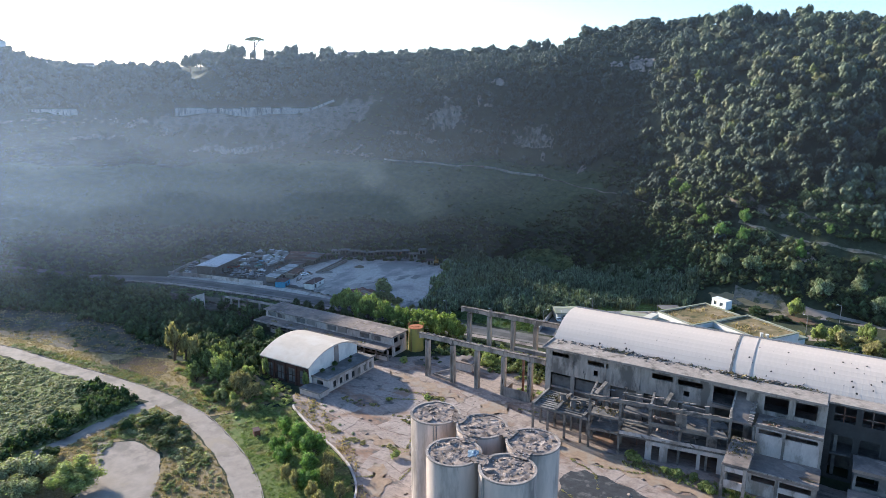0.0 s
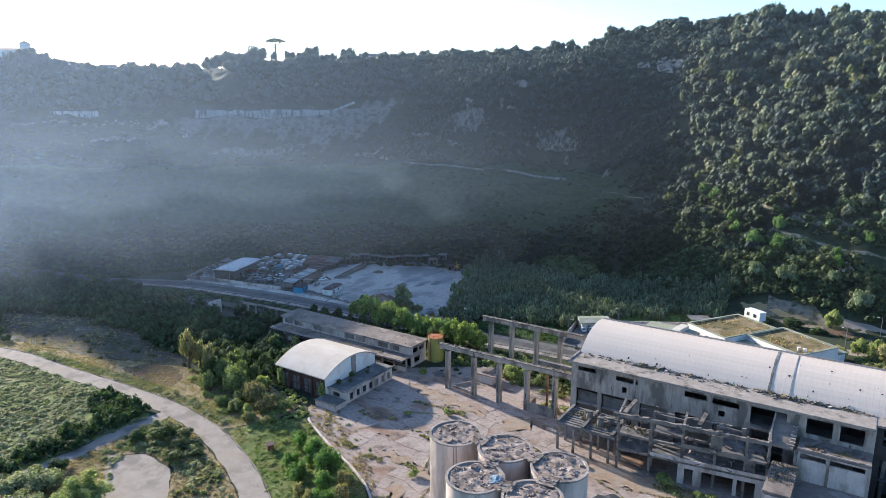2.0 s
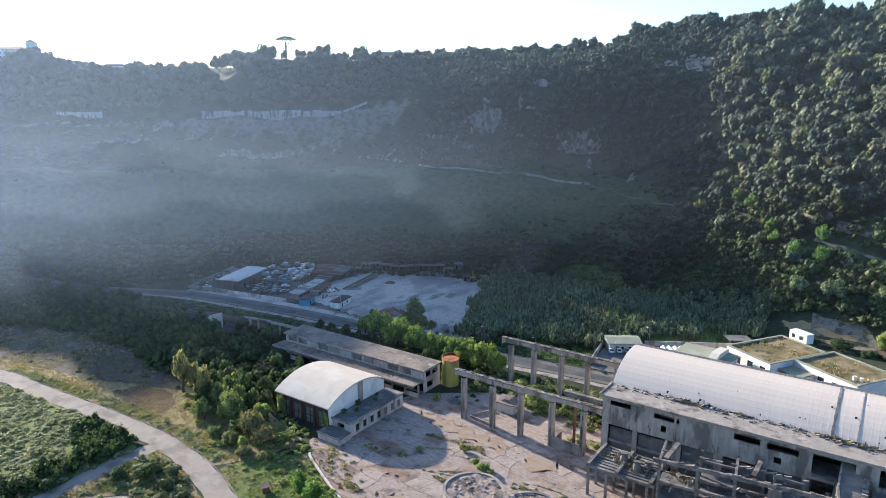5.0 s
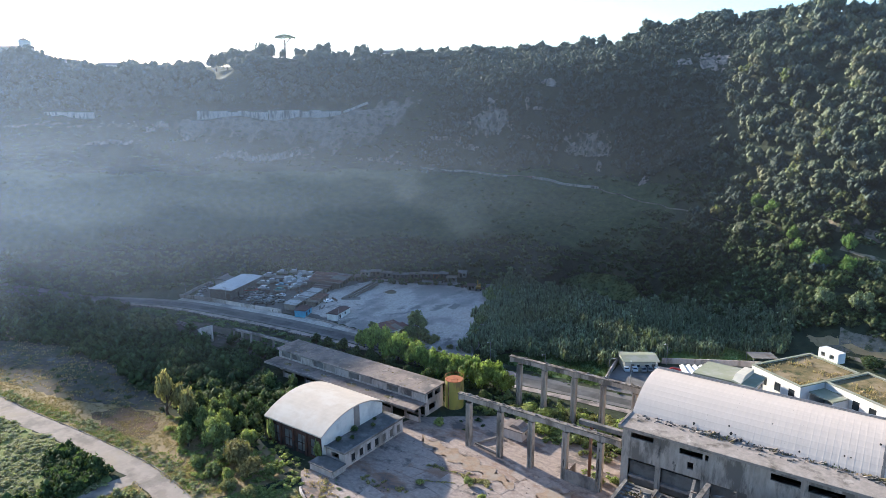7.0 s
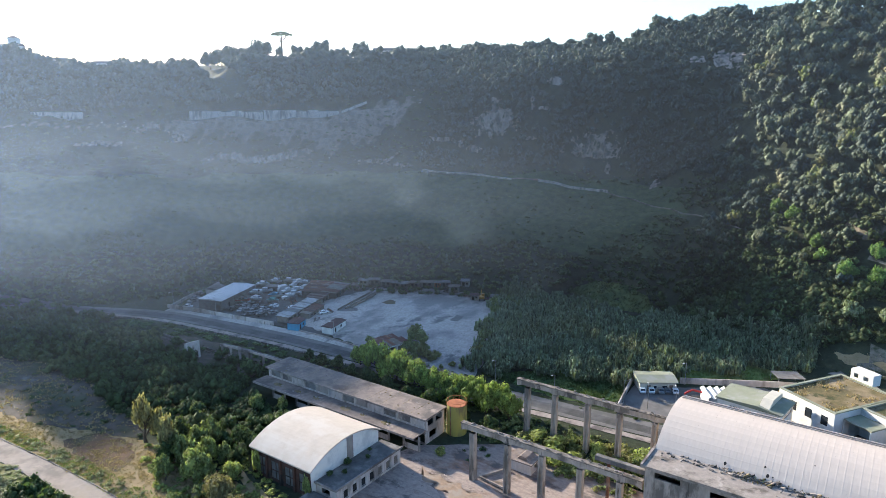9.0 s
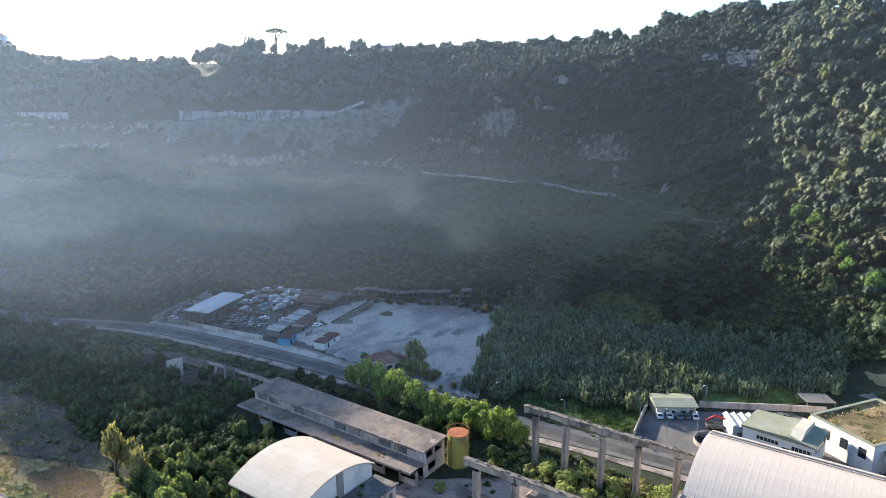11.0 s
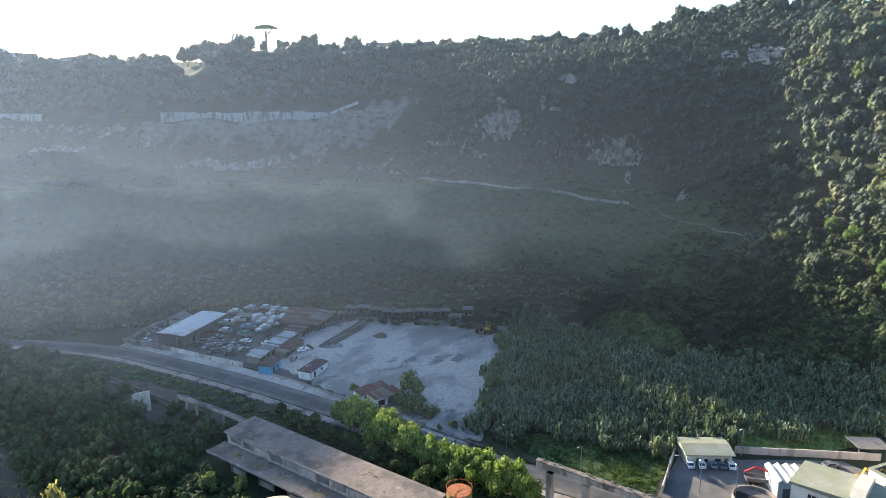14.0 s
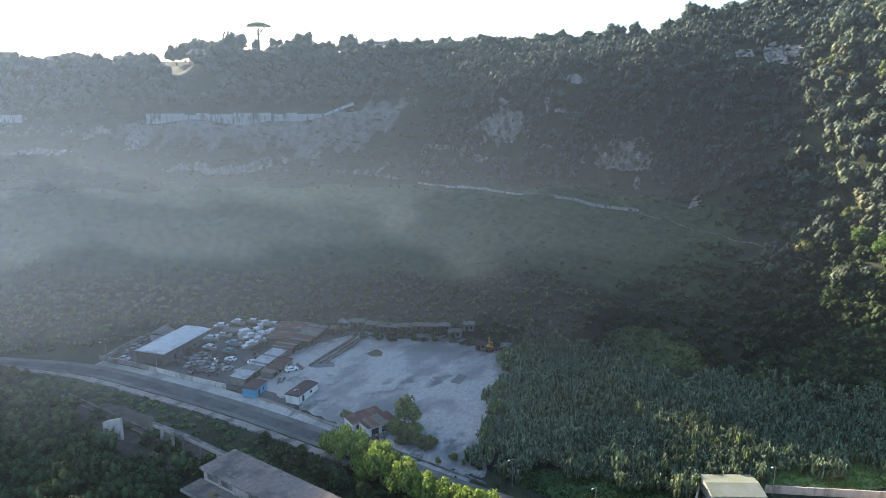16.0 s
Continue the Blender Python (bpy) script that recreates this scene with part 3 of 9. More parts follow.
flat("pavement", strip([(x, y - 5.4) for x, y in ROAD_2[2:]], 2.2, 0.16, wobble=0.15, cross=1), CONCRETE, "pale broken verge along the road", "pavement")
flat("pavement", sheet([(-252, 236), (-246, 262), (-241, 286), (-222, 296), (-202, 304), (-186, 305), (-177, 298), (-168, 282), (-160, 264), (-152, 246), (-148, 230), (-172, 229), (-211, 230)], 0.12, 0.8, 1.2), GRAVEL, "open yard of pale grey gravel with tyre marks", "pavement")
flat("pavement", sheet([(-296, 222), (-268, 224.6), (-244, 227), (-226, 228.4), (-214, 229), (-218, 236), (-228, 240), (-242, 262), (-238, 287), (-258, 280), (-290, 256), (-300, 240)], 0.08, 0.9, 0.6), ASPHALT_DARK, "dark asphalt ground of the boat yard", "pavement")
flat("pavement", sheet([(-100, 232), (-101, 256), (-88, 258.5), (-66, 273), (-40, 262), (-20, 240), (-40, 236)], 0.14, 1.0, 0.2), ASPHALT, "asphalt car park with pale worn patches", "pavement")


for k, (poly, mat, lab) in enumerate((
        ([(-62.6, 164.2), (-56.3, 165.2), (-48, 164.2), (-40.3, 163.9), (-28.8, 163.7), (-18, 163.3), (-11.5, 162.2), (-16, 157), (-23, 155.2), (-34.6, 154.6), (-44.7, 156.6), (-55.5, 155.6), (-60.3, 157.7)], DUST_OCHRE, "sandy brown earth along the ruin"),
        ([(-91.6, 170.2), (-88, 174.4), (-84.6, 176.4), (-81.2, 171.8), (-84, 167), (-88.5, 166.5)], DUST_OCHRE, "rust-brown earth stain on the yard"),
        ([(-130.9, 177.9), (-120.2, 177.2), (-105.8, 174.5), (-97.7, 172.1), (-97.4, 169.4), (-106.7, 170.6), (-119.3, 172.3), (-129.8, 175.2)], DUST_OCHRE, "brown dusty band across the yard"),
        ([(-110.4, 137.6), (-103, 138.4), (-93.3, 136), (-88, 131), (-92, 132.1), (-100.7, 134.6), (-107.8, 135.3)], DUST_OCHRE, "brown earth along a broken joint"),
        ([(-99.8, 127.3), (-94, 126), (-91.3, 122.1), (-88.1, 116.5), (-91, 113), (-94.7, 119.5)], DUST_OCHRE, "reddish dust on the broken yard"),
        # Painted shade: this dark patch stands in for a rounded cast shadow.
        ([(-54.3, 144.4), (-54.9, 147), (-53.6, 149.8), (-50.1, 151.9), (-44.6, 151.5), (-39.2, 150.2), (-33.2, 148.3), (-30, 144), (-33, 138), (-43, 135.4), (-51.6, 137)], SHADE_PATCH, "dark painted shade on the yard, strewn with rubble"))):
    flat("bare_earth" if mat is not SHADE_PATCH else "pavement", sheet(poly, 0.15 + 0.006 * k, 0.45, 2.6 if mat is not SHADE_PATCH else 1.0), mat, lab, "ground" if mat is not SHADE_PATCH else "pavement")


# ---- the hall with its vaulted roof ----
def arc(y0, y1, z0, rise, n=20):
    """Points of a circular arc from (y0, z0) to (y1, z0)."""
    c, half = (y0 + y1) / 2, (y1 - y0) / 2
    r = (half * half + rise * rise) / (2 * rise)
    a = math.asin(half / r)
    return [(c + r * math.sin(t), z0 + rise - r + r * math.cos(t)) for t in np.linspace(-a, a, n)]


def build_hall():
    rng = random.Random(5)
    hall = thing("factory_hall", 0, 0, 0, "derelict concrete factory hall with white vaulted sheet roof", "building")
    x0, x1 = -73.5, 62.0
    # front wall with its slots and large bays
    holes = [(-71.5, -66.3, 17.9, 19.2), (-60.5, -54.3, 17.4, 18.8), (-42.0, -36.4, 17.4, 19.0), (-35.0, -28.6, 17.2, 18.8), (-58.6, -57.3, 14.3, 16.0), (-33.4, -31.8, 14.2, 15.8),
             (-71.8, -65.5, 3.5, 12.6), (-64.3, -55.5, 3.5, 12.6), (-53.5, -46.0, 1.0, 12.5), (-44.0, -36.5, 1.0, 12.5), (-34.5, -27.5, 1.0, 12.5),
             (-26.2, -17.8, 14.6, 19.0), (-26.2, -17.8, 1.0, 13.2), (-13.5, -8.0, 15.2, 19.2), (-7.0, -1.6, 15.2, 19.2)]
    wing = [(2 + 6 * i, 6.6 + 6 * i, 15.6, 19.6) for i in range(9)] + [(2 + 6 * i, 6.6 + 6 * i, 1.0, 12.0) for i in range(9)]
    # The wing wall is coloured near-black for the deep shade it lies in.
    part("wall", Shape().wall("x", 0.6, x1, 0, 20, 181.0, 0.5, wing), RUBBLE_SHADE, hall, "recessed wall of the far wing, coloured dark for shade")
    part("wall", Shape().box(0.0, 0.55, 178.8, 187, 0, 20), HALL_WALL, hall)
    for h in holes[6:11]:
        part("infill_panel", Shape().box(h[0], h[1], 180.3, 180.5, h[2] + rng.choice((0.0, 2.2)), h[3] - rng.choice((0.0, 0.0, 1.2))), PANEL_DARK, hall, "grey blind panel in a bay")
        part("sill_beam", Shape().box(h[0], h[1], 179.4, 180.2, 7.6, 8.2), CONCRETE, hall)
    part("wall", Shape().wall("x", x0, 0.0, 0, 20, 178.8, 0.5, holes), HALL_WALL, hall, "streaked grey front wall with slot windows and open bays")
    part("wall", Shape().wall("y", 179.3, 213.6, 0, 20, x0, 0.5, [(184, 190, 0.2, 5), (202, 210, 0.2, 6)]), HALL_WALL, hall)
    part("wall", Shape().box(x0, x1, 213.6, 214.1, 0, 20), CONCRETE, hall)
    part("wall", Shape().box(x1, x1 + 0.5, 178.8, 214.1, 0, 20), CONCRETE, hall)
    # Inner wall, slabs and piers take a dark colour for the interior's shade.
    part("inner_wall", Shape().box(x0 + 0.5, x1, 188, 188.4, 0, 13), RUIN_DARK, hall, "wall behind the open bays, coloured dark as interior shade")
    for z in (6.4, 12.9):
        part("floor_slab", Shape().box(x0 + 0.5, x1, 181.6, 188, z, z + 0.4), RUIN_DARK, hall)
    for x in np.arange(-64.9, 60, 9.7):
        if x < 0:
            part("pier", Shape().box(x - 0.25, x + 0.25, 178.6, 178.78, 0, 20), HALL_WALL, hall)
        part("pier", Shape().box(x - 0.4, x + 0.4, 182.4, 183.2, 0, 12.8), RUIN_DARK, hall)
    part("sill", Shape().box(-71.9, -55.4, 178.5, 179.6, 3.1, 3.5), CONCRETE, hall)
    part("sill", Shape().box(-26.4, -17.6, 178.4, 179.6, 13.2, 14.6), CONCRETE, hall)
    part("eave_slab", Shape().box(x0 - 0.8, 0.3, 177.8, 187.2, 20, 20.6), EAVE, hall, "dusty concrete eave slab with weeds")
    for i in range(170):
        x, y, r = rng.uniform(-72, 0), 186.2 - abs(rng.gauss(0, 1.6)), rng.uniform(0.1, 0.42)
        part("rubble", Shape().beam((x - r, y, 20.62), (x + r, y + rng.uniform(-r, r), 20.62 + rng.uniform(0, 0.35)), r * 1.2, r), rng.choice((RUIN_DARK, RUIN_DARK, RUBBLE_SHADE, RUIN_MID, EAVE, RUIN_DARK)), hall)
    part("eave_slab", Shape().box(0.3, x1, 180.6, 187.2, 20, 20.5), EAVE, hall)
    part("parapet", Shape().box(x0 - 0.8, x0 - 0.3, 177.8, 187.2, 20.6, 20.85), CONCRETE, hall)
    for x in np.arange(1, 60, 6):
        part("window_bar", Shape().box(x + 3.0, x + 3.2, 181.1, 181.3, 15.6, 19.6).box(x + 1, x + 5.6, 181.1, 181.3, 17.3, 17.5), RUST, hall)
    # vault: gable ends and ribbed sheets
    A = arc(185.4, 214.0, 20.2, 6.0)
    part("gable", Shape().prism(A, "x", x0 + 0.2, x0 + 0.5), CONCRETE, hall)
    step = 1.36
    sheet_shape = Shape()
    n = len(A)
    prof = [(0, 0), (0.54, 0), (0.61, 0.01), (0.75, 0.01), (0.82, 0), (step, 0)]
    norm = []
    c = (A[0][0] + A[-1][0]) / 2
    for y, z in A:
        d = Vector((y - c, z - 6.2))
        norm.append(d.normalized())
    vs = [(px, y + nn[0] * ph, z + nn[1] * ph) for px, ph in prof for (y, z), nn in zip(A, norm)]
    fs = [(i * n + j, (i + 1) * n + j, (i + 1) * n + j + 1, i * n + j + 1) for i in range(len(prof) - 1) for j in range(n - 1)]
    sheet_shape.add(vs, fs)
    me = sheet_shape.mesh("roof_sheet", SHEET_WHITE)
    k = 0
    while x0 + k * step < x1:
        ob = new("roof_sheet", me)
        ob.parent = hall
        ob.location = (x0 - 0.3 + k * step, 0, rng.uniform(-0.004, 0.004) + (0.01 if k * step > 50.2 else 0))
        k += 1
    # ridge walkway rail, joint strips, and dark patches laid on as torn holes
    part("ridge_rail", Shape().beam((x0, 204.2, 25.85), (x1, 204.2, 25.85), 0.25, 0.3).beam((x0, 202.6, 26.2), (x1, 202.6, 26.2), 0.12, 0.2), STEEL, hall)
    for xx, w, mt in ((-23.2, 0.6, RUIN_DARK), (-18.4, 0.14, STEEL)):
        s = Shape()
        for (ya, za), (yb, zb) in zip(A[:12], A[1:12]):
            s.beam((xx, ya, za + 0.09), (xx, yb, zb + 0.09), w * rng.uniform(0.7, 1.1), 0.08)
        part("joint_strip", s, mt, hall)
    for i in range(58):
        t = rng.uniform(0.1, 0.9)
        j = int(t * 9)
        y, z = A[j]
        xh = rng.triangular(-34, 50, 22) if i > 5 else rng.uniform(-70, -36)
        a = rng.uniform(0, 3.1)
        r = rng.uniform(0.12, 0.36)
        slope = (A[j + 1][1] - z) / (A[j + 1][0] - y)
        poly = [(xh + r * rng.uniform(0.6, 1.2) * math.cos(a + q), y + r * math.sin(a + q)) for q in np.arange(0, 6.2, 1.05)]
        part("roof_hole", Shape().add([(px, py, z + slope * (py - y) + 0.12) for px, py in poly], [tuple(range(len(poly)))]), DARK, hall)
    return hall


def tuft_shape(rng, n, r, h):
    """A low clump of leaf blades."""
    s = Shape()
    for i in range(n):
        a, d = rng.uniform(0, 6.28), r * math.sqrt(rng.random())
        x, y, b = d * math.cos(a), d * math.sin(a), rng.uniform(0, 6.28)
        w, hh = rng.uniform(0.15, 0.4) * r, h * rng.uniform(0.4, 1.0)
        s.add([(x - w * math.cos(b), y - w * math.sin(b), 0), (x + w * math.cos(b), y + w * math.sin(b), 0.1 * h), (x + rng.uniform(-1, 1) * w, y + rng.uniform(-1, 1) * w, hh)], [(0, 1, 2)])
    return s


build_hall()


def weeds_on(name, cells, z, material, label, density=3.0, h=0.6, seed=1):
    """Weeds and moss over rectangles (x0, x1, y0, y1)."""
    rng = random.Random(seed)
    s = Shape()
    for x0, x1, y0, y1 in cells:
        for i in range(int((x1 - x0) * (y1 - y0) * density)):
            t = tuft_shape(rng, 3, 0.5, h * rng.uniform(0.4, 1.3))
            x, y = rng.uniform(x0, x1), rng.uniform(y0, y1)
            s.add([(a + x, b + y, c + z) for a, b, c in t.v], t.f)
    return tagged(part(name, s, material), label, "weeds", kind="stuff")


weeds_on("weeds", [(-57, -50, 183.6, 186.0), (-50, -24, 185.0, 186.0), (-24, -14, 183, 186), (-14, -1, 184.4, 186.0)], 20.6, MOSS, "dry brown weeds along the hall eave", 2.0, 0.6, 3)
weeds_on("weeds", [(-57, -52, 184.4, 186.2), (-34, -28, 185.2, 186.2), (-20, -15, 183.6, 186.2), (-8, -4, 184.8, 186.2)], 20.6, LEAF_DARK, "dark green weeds on the hall eave", 1.4, 0.8, 5)


def debris_heap(x, y, z, length, n, seed):
    """Collapsed roof lumps, rags of sheet and dead weeds piled along the eave."""
    g = random.Random(seed)
    t = thing("debris_heap", x, y, z, "heap of dark rubble and dead weeds on the eave", "rubble", "heaps on the eave")
    for i in range(n):
        a, b, r = g.gauss(0, length / 3), g.gauss(0, 0.55), g.uniform(0.15, 0.6)
        top = max(0.1, 0.9 - abs(a) / length) * g.uniform(0.2, 1.1)
        part("lump", Shape().beam((a - r, b, g.uniform(0, 0.15)), (a + r, b + g.uniform(-r, r), top), r * g.uniform(0.5, 1.1), r * g.uniform(0.3, 0.8)), g.choice((RUIN_DARK, RUIN_MID, MOSS, RUBBLE_SHADE, RUIN_DARK, EAVE)), t)


for k, (hx, hy, hl, hn) in enumerate(((-55.5, 185.0, 5.0, 34), (-50.5, 185.6, 3.0, 16), (-42, 185.8, 3.0, 12), (-23.6, 184.8, 4.5, 30), (-18.4, 184.4, 4.0, 24), (-12.5, 185.2, 3.0, 16), (-6, 185.4, 3.0, 12))):
    debris_heap(hx, hy, 20.6, hl, hn, 700 + k)


# ---- ruined frames before the hall ----
def build_frames():
    rng = random.Random(8)
    ruin = thing("concrete_ruin", 0, 0, 0, "roofless concrete frame with broken floors and dark bays", "ruin")
    cols = [-54.2, -46.2, -38.6, -31.0, -24.2, -19.4]
    rows = [164.0, 168.6, 173.2]
    for x in cols:
        for y in rows:
            top = 15.6 + rng.uniform(-0.4, 0.8) if y == rows[0] else rng.choice((15.0, 10.4, 12.4))
            part("column", Shape().box(x - 0.3, x + 0.3, y - 0.3, y + 0.3, 0, top), RUIN_MID, ruin)
    part("beam", Shape().box(cols[0] - 1.4, cols[-1] + 0.4, rows[0] - 0.35, rows[0] + 0.35, 14.7, 15.5), RUIN_MID, ruin)
    for x in (cols[0], cols[2], cols[5]):
        part("beam", Shape().box(x - 0.28, x + 0.28, rows[0], 173.4, 14.9, 15.4), RUIN_DARK, ruin)
    for a, b, y in ((-46, -39, 168.6), (-31, -25.6, 168.6), (-24, -19.6, 173.2)):
        part("beam", Shape().beam((a, y, 14.9), (b, y + 0.3, 14.9 - rng.uniform(0, 0.8)), 0.5, 0.5), RUIN_DARK, ruin)
    # bars and rags of concrete that hang from the broken edges
    for i in range(46):
        x, z = rng.uniform(-54, -20), rng.choice((14.7, 9.6, 9.6, 5.4))
        y = 164.0 + rng.choice((0, 0, 4.6)) + rng.uniform(-0.5, 0.5)
        part("hanging_bar", Shape().beam((x, y, z), (x + rng.uniform(-0.7, 0.7), y + rng.uniform(-0.5, 0.5), z - rng.uniform(0.5, 2.2)), 0.09, 0.09), RUST if i % 2 else RUIN_DARK, ruin)
    # Dark slabs stand in for the shade inside the frame.
    for z, gaps in ((10.2, (0, 1)), (6.0, ())):
        for y in rows:
            part("beam", Shape().box(cols[0] - 0.3, cols[-1] + 0.3, y - 0.3, y + 0.3, z - 0.6, z), RUIN_MID, ruin)
        for i, (a, b) in enumerate(zip(cols, cols[1:])):
            for j, (c, d) in enumerate(zip(rows, rows[1:])):
                if rng.random() < (0.42 if z > 8 else 0.9):
                    e = rng.uniform(0.3, 2.0) if z > 8 else 0.3
                    part("floor_slab", Shape().prism([(a + 0.3, c + 0.3), (b - 0.3, c + 0.3), (b - e, d - 0.3), ((a + b) / 2, d - e), (a + 0.3, d - 0.3)], "z", z - 0.25, z - 0.02), RUIN_DARK, ruin)
    # white ground-floor wall with openings
    holes = [(-37.6, -35.6, 0, 4.2), (-33.6, -26.5, 0, 4.4), (-25.6, -21.6, 0, 4.0)]
    for xa, xb in zip((-39.2, *[h[1] for h in holes]), (*[h[0] for h in holes], -19.0)):
        part("wall_pier", Shape().box(xa, xb, 163.5, 163.9, 0, 4.4), RENDER_WHITE, ruin, "stained white pier between doorways")
    part("lintel_wall", Shape().box(-39.2, -19.0, 163.5, 163.9, 4.405, 5.4), RENDER_WHITE, ruin, "stained white wall above the doorways")
    part("parapet", Shape().box(-46, -19, 163.4, 163.65, 6.05, 6.9), RENDER_WHITE, ruin)
    part("parapet", Shape().box(-38.6, -24, 163.45, 163.65, 10.25, 10.9), RUIN_MID, ruin)
    for x, z0 in ((-24.6, 6.1), (-32.2, 10.3)):
        part("wall_panel", Shape().box(x, x + 2.6, 164.1, 164.4, z0, z0 + 4), RUIN_MID, ruin)
    # two broken ribbed ramps that lean on the wall
    for a, b in (((-53.0, 165.0, 15.4), (-51.2, 170.6, 16.8)), ((-35.2, 166, 15.3), (-34.0, 170.6, 16.7))):
        part("ramp", Shape().beam(a, b, 1.0, 0.5), RUIN_MID, ruin)
    for i in range(90):
        y = rng.choice(rows[:2]) + rng.uniform(-0.35, 0.35)
        x, z, r = rng.uniform(-54, -20), rng.choice((15.5, 15.5, 10.0, 6.0)), rng.uniform(0.12, 0.4)
        part("rubble", Shape().beam((x - r * 2, y, z), (x + r * 2, y + rng.uniform(-r, r), z + rng.uniform(0, 0.3)), r, r * 0.8), rng.choice((ROOF_CONCRETE, RUIN_DARK, CONCRETE)), ruin)
    for i in range(26):
        x, y, z = rng.uniform(-53, -20), rng.choice(rows) + rng.uniform(-2, 2), rng.choice((6.2, 10.4))
        r = rng.uniform(0.3, 0.9)
        part("rubble", Shape().beam((x, y, z), (x + rng.uniform(-1.6, 1.6), y + rng.uniform(-1, 1), z + rng.uniform(0, 0.7)), r, r * 0.5), ROOF_CONCRETE, ruin)
    ruin.matrix_basis = Matrix.Translation((-54, 164, 0)) @ pose(0, 0, 0, 0, 0, 8) @ Matrix.Translation((54, -164, 0))
    # low platform on stilts
    plat = thing("platform_ruin", 0, 0, 0, "collapsed concrete platform on stilts with weedy beams", "ruin")
    for x in (-71.0, -66.5, -61.5, -56.8):
        for y in (164.8, 170.2, 175.6):
            part("stilt", Shape().box(x - 0.28, x + 0.28, y - 0.28, y + 0.28, 0, 7.6), RUIN_MID, plat)
    for y in (164.8, 166.2, 167.4, 168.6, 170.0, 171.6, 173.0, 174.4, 175.6):
        part("beam", Shape().box(-71.4, -55.0, y - 0.4, y + 0.4, 7.4 - 0.3 * (y == 168.6), 8.1), RUIN_DARK, plat)
    for x in (-71.0, -64, -56):
        part("beam", Shape().box(x - 0.4, x + 0.4, 164.4, 176, 8.1, 8.7), RUIN_DARK, plat)
    part("slab", Shape().box(-67, -62.5, 169, 175, 8.1, 8.4).box(-62, -58, 166.6, 170, 8.1, 8.4), RUIN_DARK, plat)
    # This near-black floor is added so the space under the beams reads as shade.
    part("slab", Shape().box(-70.6, -56.6, 167.4, 175.4, 7.0, 7.25), RUBBLE_SHADE, plat, "added floor below the beams, coloured dark for shade")
    for x, y, h in ((-64.5, 171, 1.5), (-60.5, 168.5, 1.8), (-58.6, 171, 1.1)):
        part("stump", Shape().cyl(x, y, 8.4, 8.4 + h, 1.1, 0.75, 9).beam((x - 0.9, y, 8.5 + h), (x + 0.8, y + 0.3, 8.6 + h), 1.0, 0.45), RUIN_DARK, plat)
    weeds_on("weeds", [(-67, -62.5, 168.6, 173.5), (-62, -58, 166.6, 170), (-70, -67.5, 170, 172)], 8.4, MOSS, "dry mossy weeds on the platform", 4.0, 0.7, 4)
    weeds_on("weeds", [(-53.0, -47, 165.4, 168.8)], 10.2, MOSS, "dry mossy weeds on a broken floor", 3.0, 0.7, 6)
    # chute and stepped side block
    chute = thing("concrete_chute", 0, 0, 0, "sloping ribbed concrete chute on a stained tower", "chute")
    part("ramp", Shape().prism([(171.5, 13.4), (186.5, 19.4), (186.5, 20.0), (171.5, 14.0)], "x", -20.2, -15.2), ROOF_CONCRETE, chute)
    for i in range(14):
        y = 172 + i * 1.0
        part("rib", Shape().box(-16.2, -15.0, y, y + 0.45, 14.2 + i * 0.4, 14.5 + i * 0.4), HALL_WALL, chute)
    part("side", Shape().prism([(171.5, 13.4), (186.5, 19.4), (186.5, 20.6), (171.5, 14.6)], "x", -20.6, -20.2), HALL_WALL, chute)
    part("slab", Shape().box(-19.2, -13.6, 156.6, 171.4, 9.3, 9.9), ROOF_CONCRETE, chute, "weedy lower slab")
    for x in (-19.0, -14.2):
        for y in (157.0, 163.8, 170.6):
            part("column", Shape().box(x - 0.35, x + 0.35, y - 0.35, y + 0.35, 0, 9.3), HALL_WALL, chute)
    for z0, z1 in ((0, 0.8), (3.6, 5.6), (7.8, 9.0)):
        part("panel", Shape().box(-18.6, -14.6, 156.7, 157.0, z0, z1), RENDER_WHITE, chute)
    for z0, z1 in ((3.8, 4.8), (7.6, 9.2)):
        part("panel", Shape().box(-19.1, -18.8, 157.4, 170.4, z0, z1), HALL_WALL, chute)
    weeds_on("weeds", [(-19, -13.8, 161, 171.2)], 9.9, MOSS, "dry brown moss on the chute slab", 2.5, 0.5, 7)
    block = thing("stepped_block", 0, 0, 0, "stepped annexe with flat terraces and slot windows", "building")
    part("terrace", Shape().box(-14.4, 0.4, 171.8, 178.7, 13.6, 14.2), ROOF_CONCRETE, block, "dusty terrace strewn with rust-brown debris")
    part("wall", Shape().wall("x", -14.2, 0.2, 6.3, 13.6, 172.2, 0.4, [(-13.6, -8.4, 11.8, 13.0), (-7.6, -0.6, 11.8, 13.0)]), RENDER_WHITE, block, "dirty white upper wall")
    part("wall", Shape().box(-0.2, 0.2, 172.6, 178.7, 0, 13.6), HALL_WALL, block)
    part("terrace", Shape().box(-15.0, 0.8, 162.6, 172.2, 5.7, 6.3), ROOF_CONCRETE, block)
    part("wall", Shape().wall("x", -14.6, 0.4, 0, 5.7, 163.2, 0.4, [(-13.4, -8.2, 3.6, 5.0), (-7.2, -0.6, 3.6, 5.0), (-7.2, -0.6, 0.4, 2.2)]), RENDER_WHITE, block)
    part("wall", Shape().box(0.0, 0.4, 163.6, 172.2, 0, 5.7), HALL_WALL, block)
    for x in (-14.6, -7.8, 0.2):
        part("column", Shape().box(x - 0.35, x + 0.35, 162.8, 163.2, 0, 5.7), HALL_WALL, block)
        part("column", Shape().box(x - 0.3, x + 0.3, 171.9, 172.2, 6.3, 13.6), HALL_WALL, block)
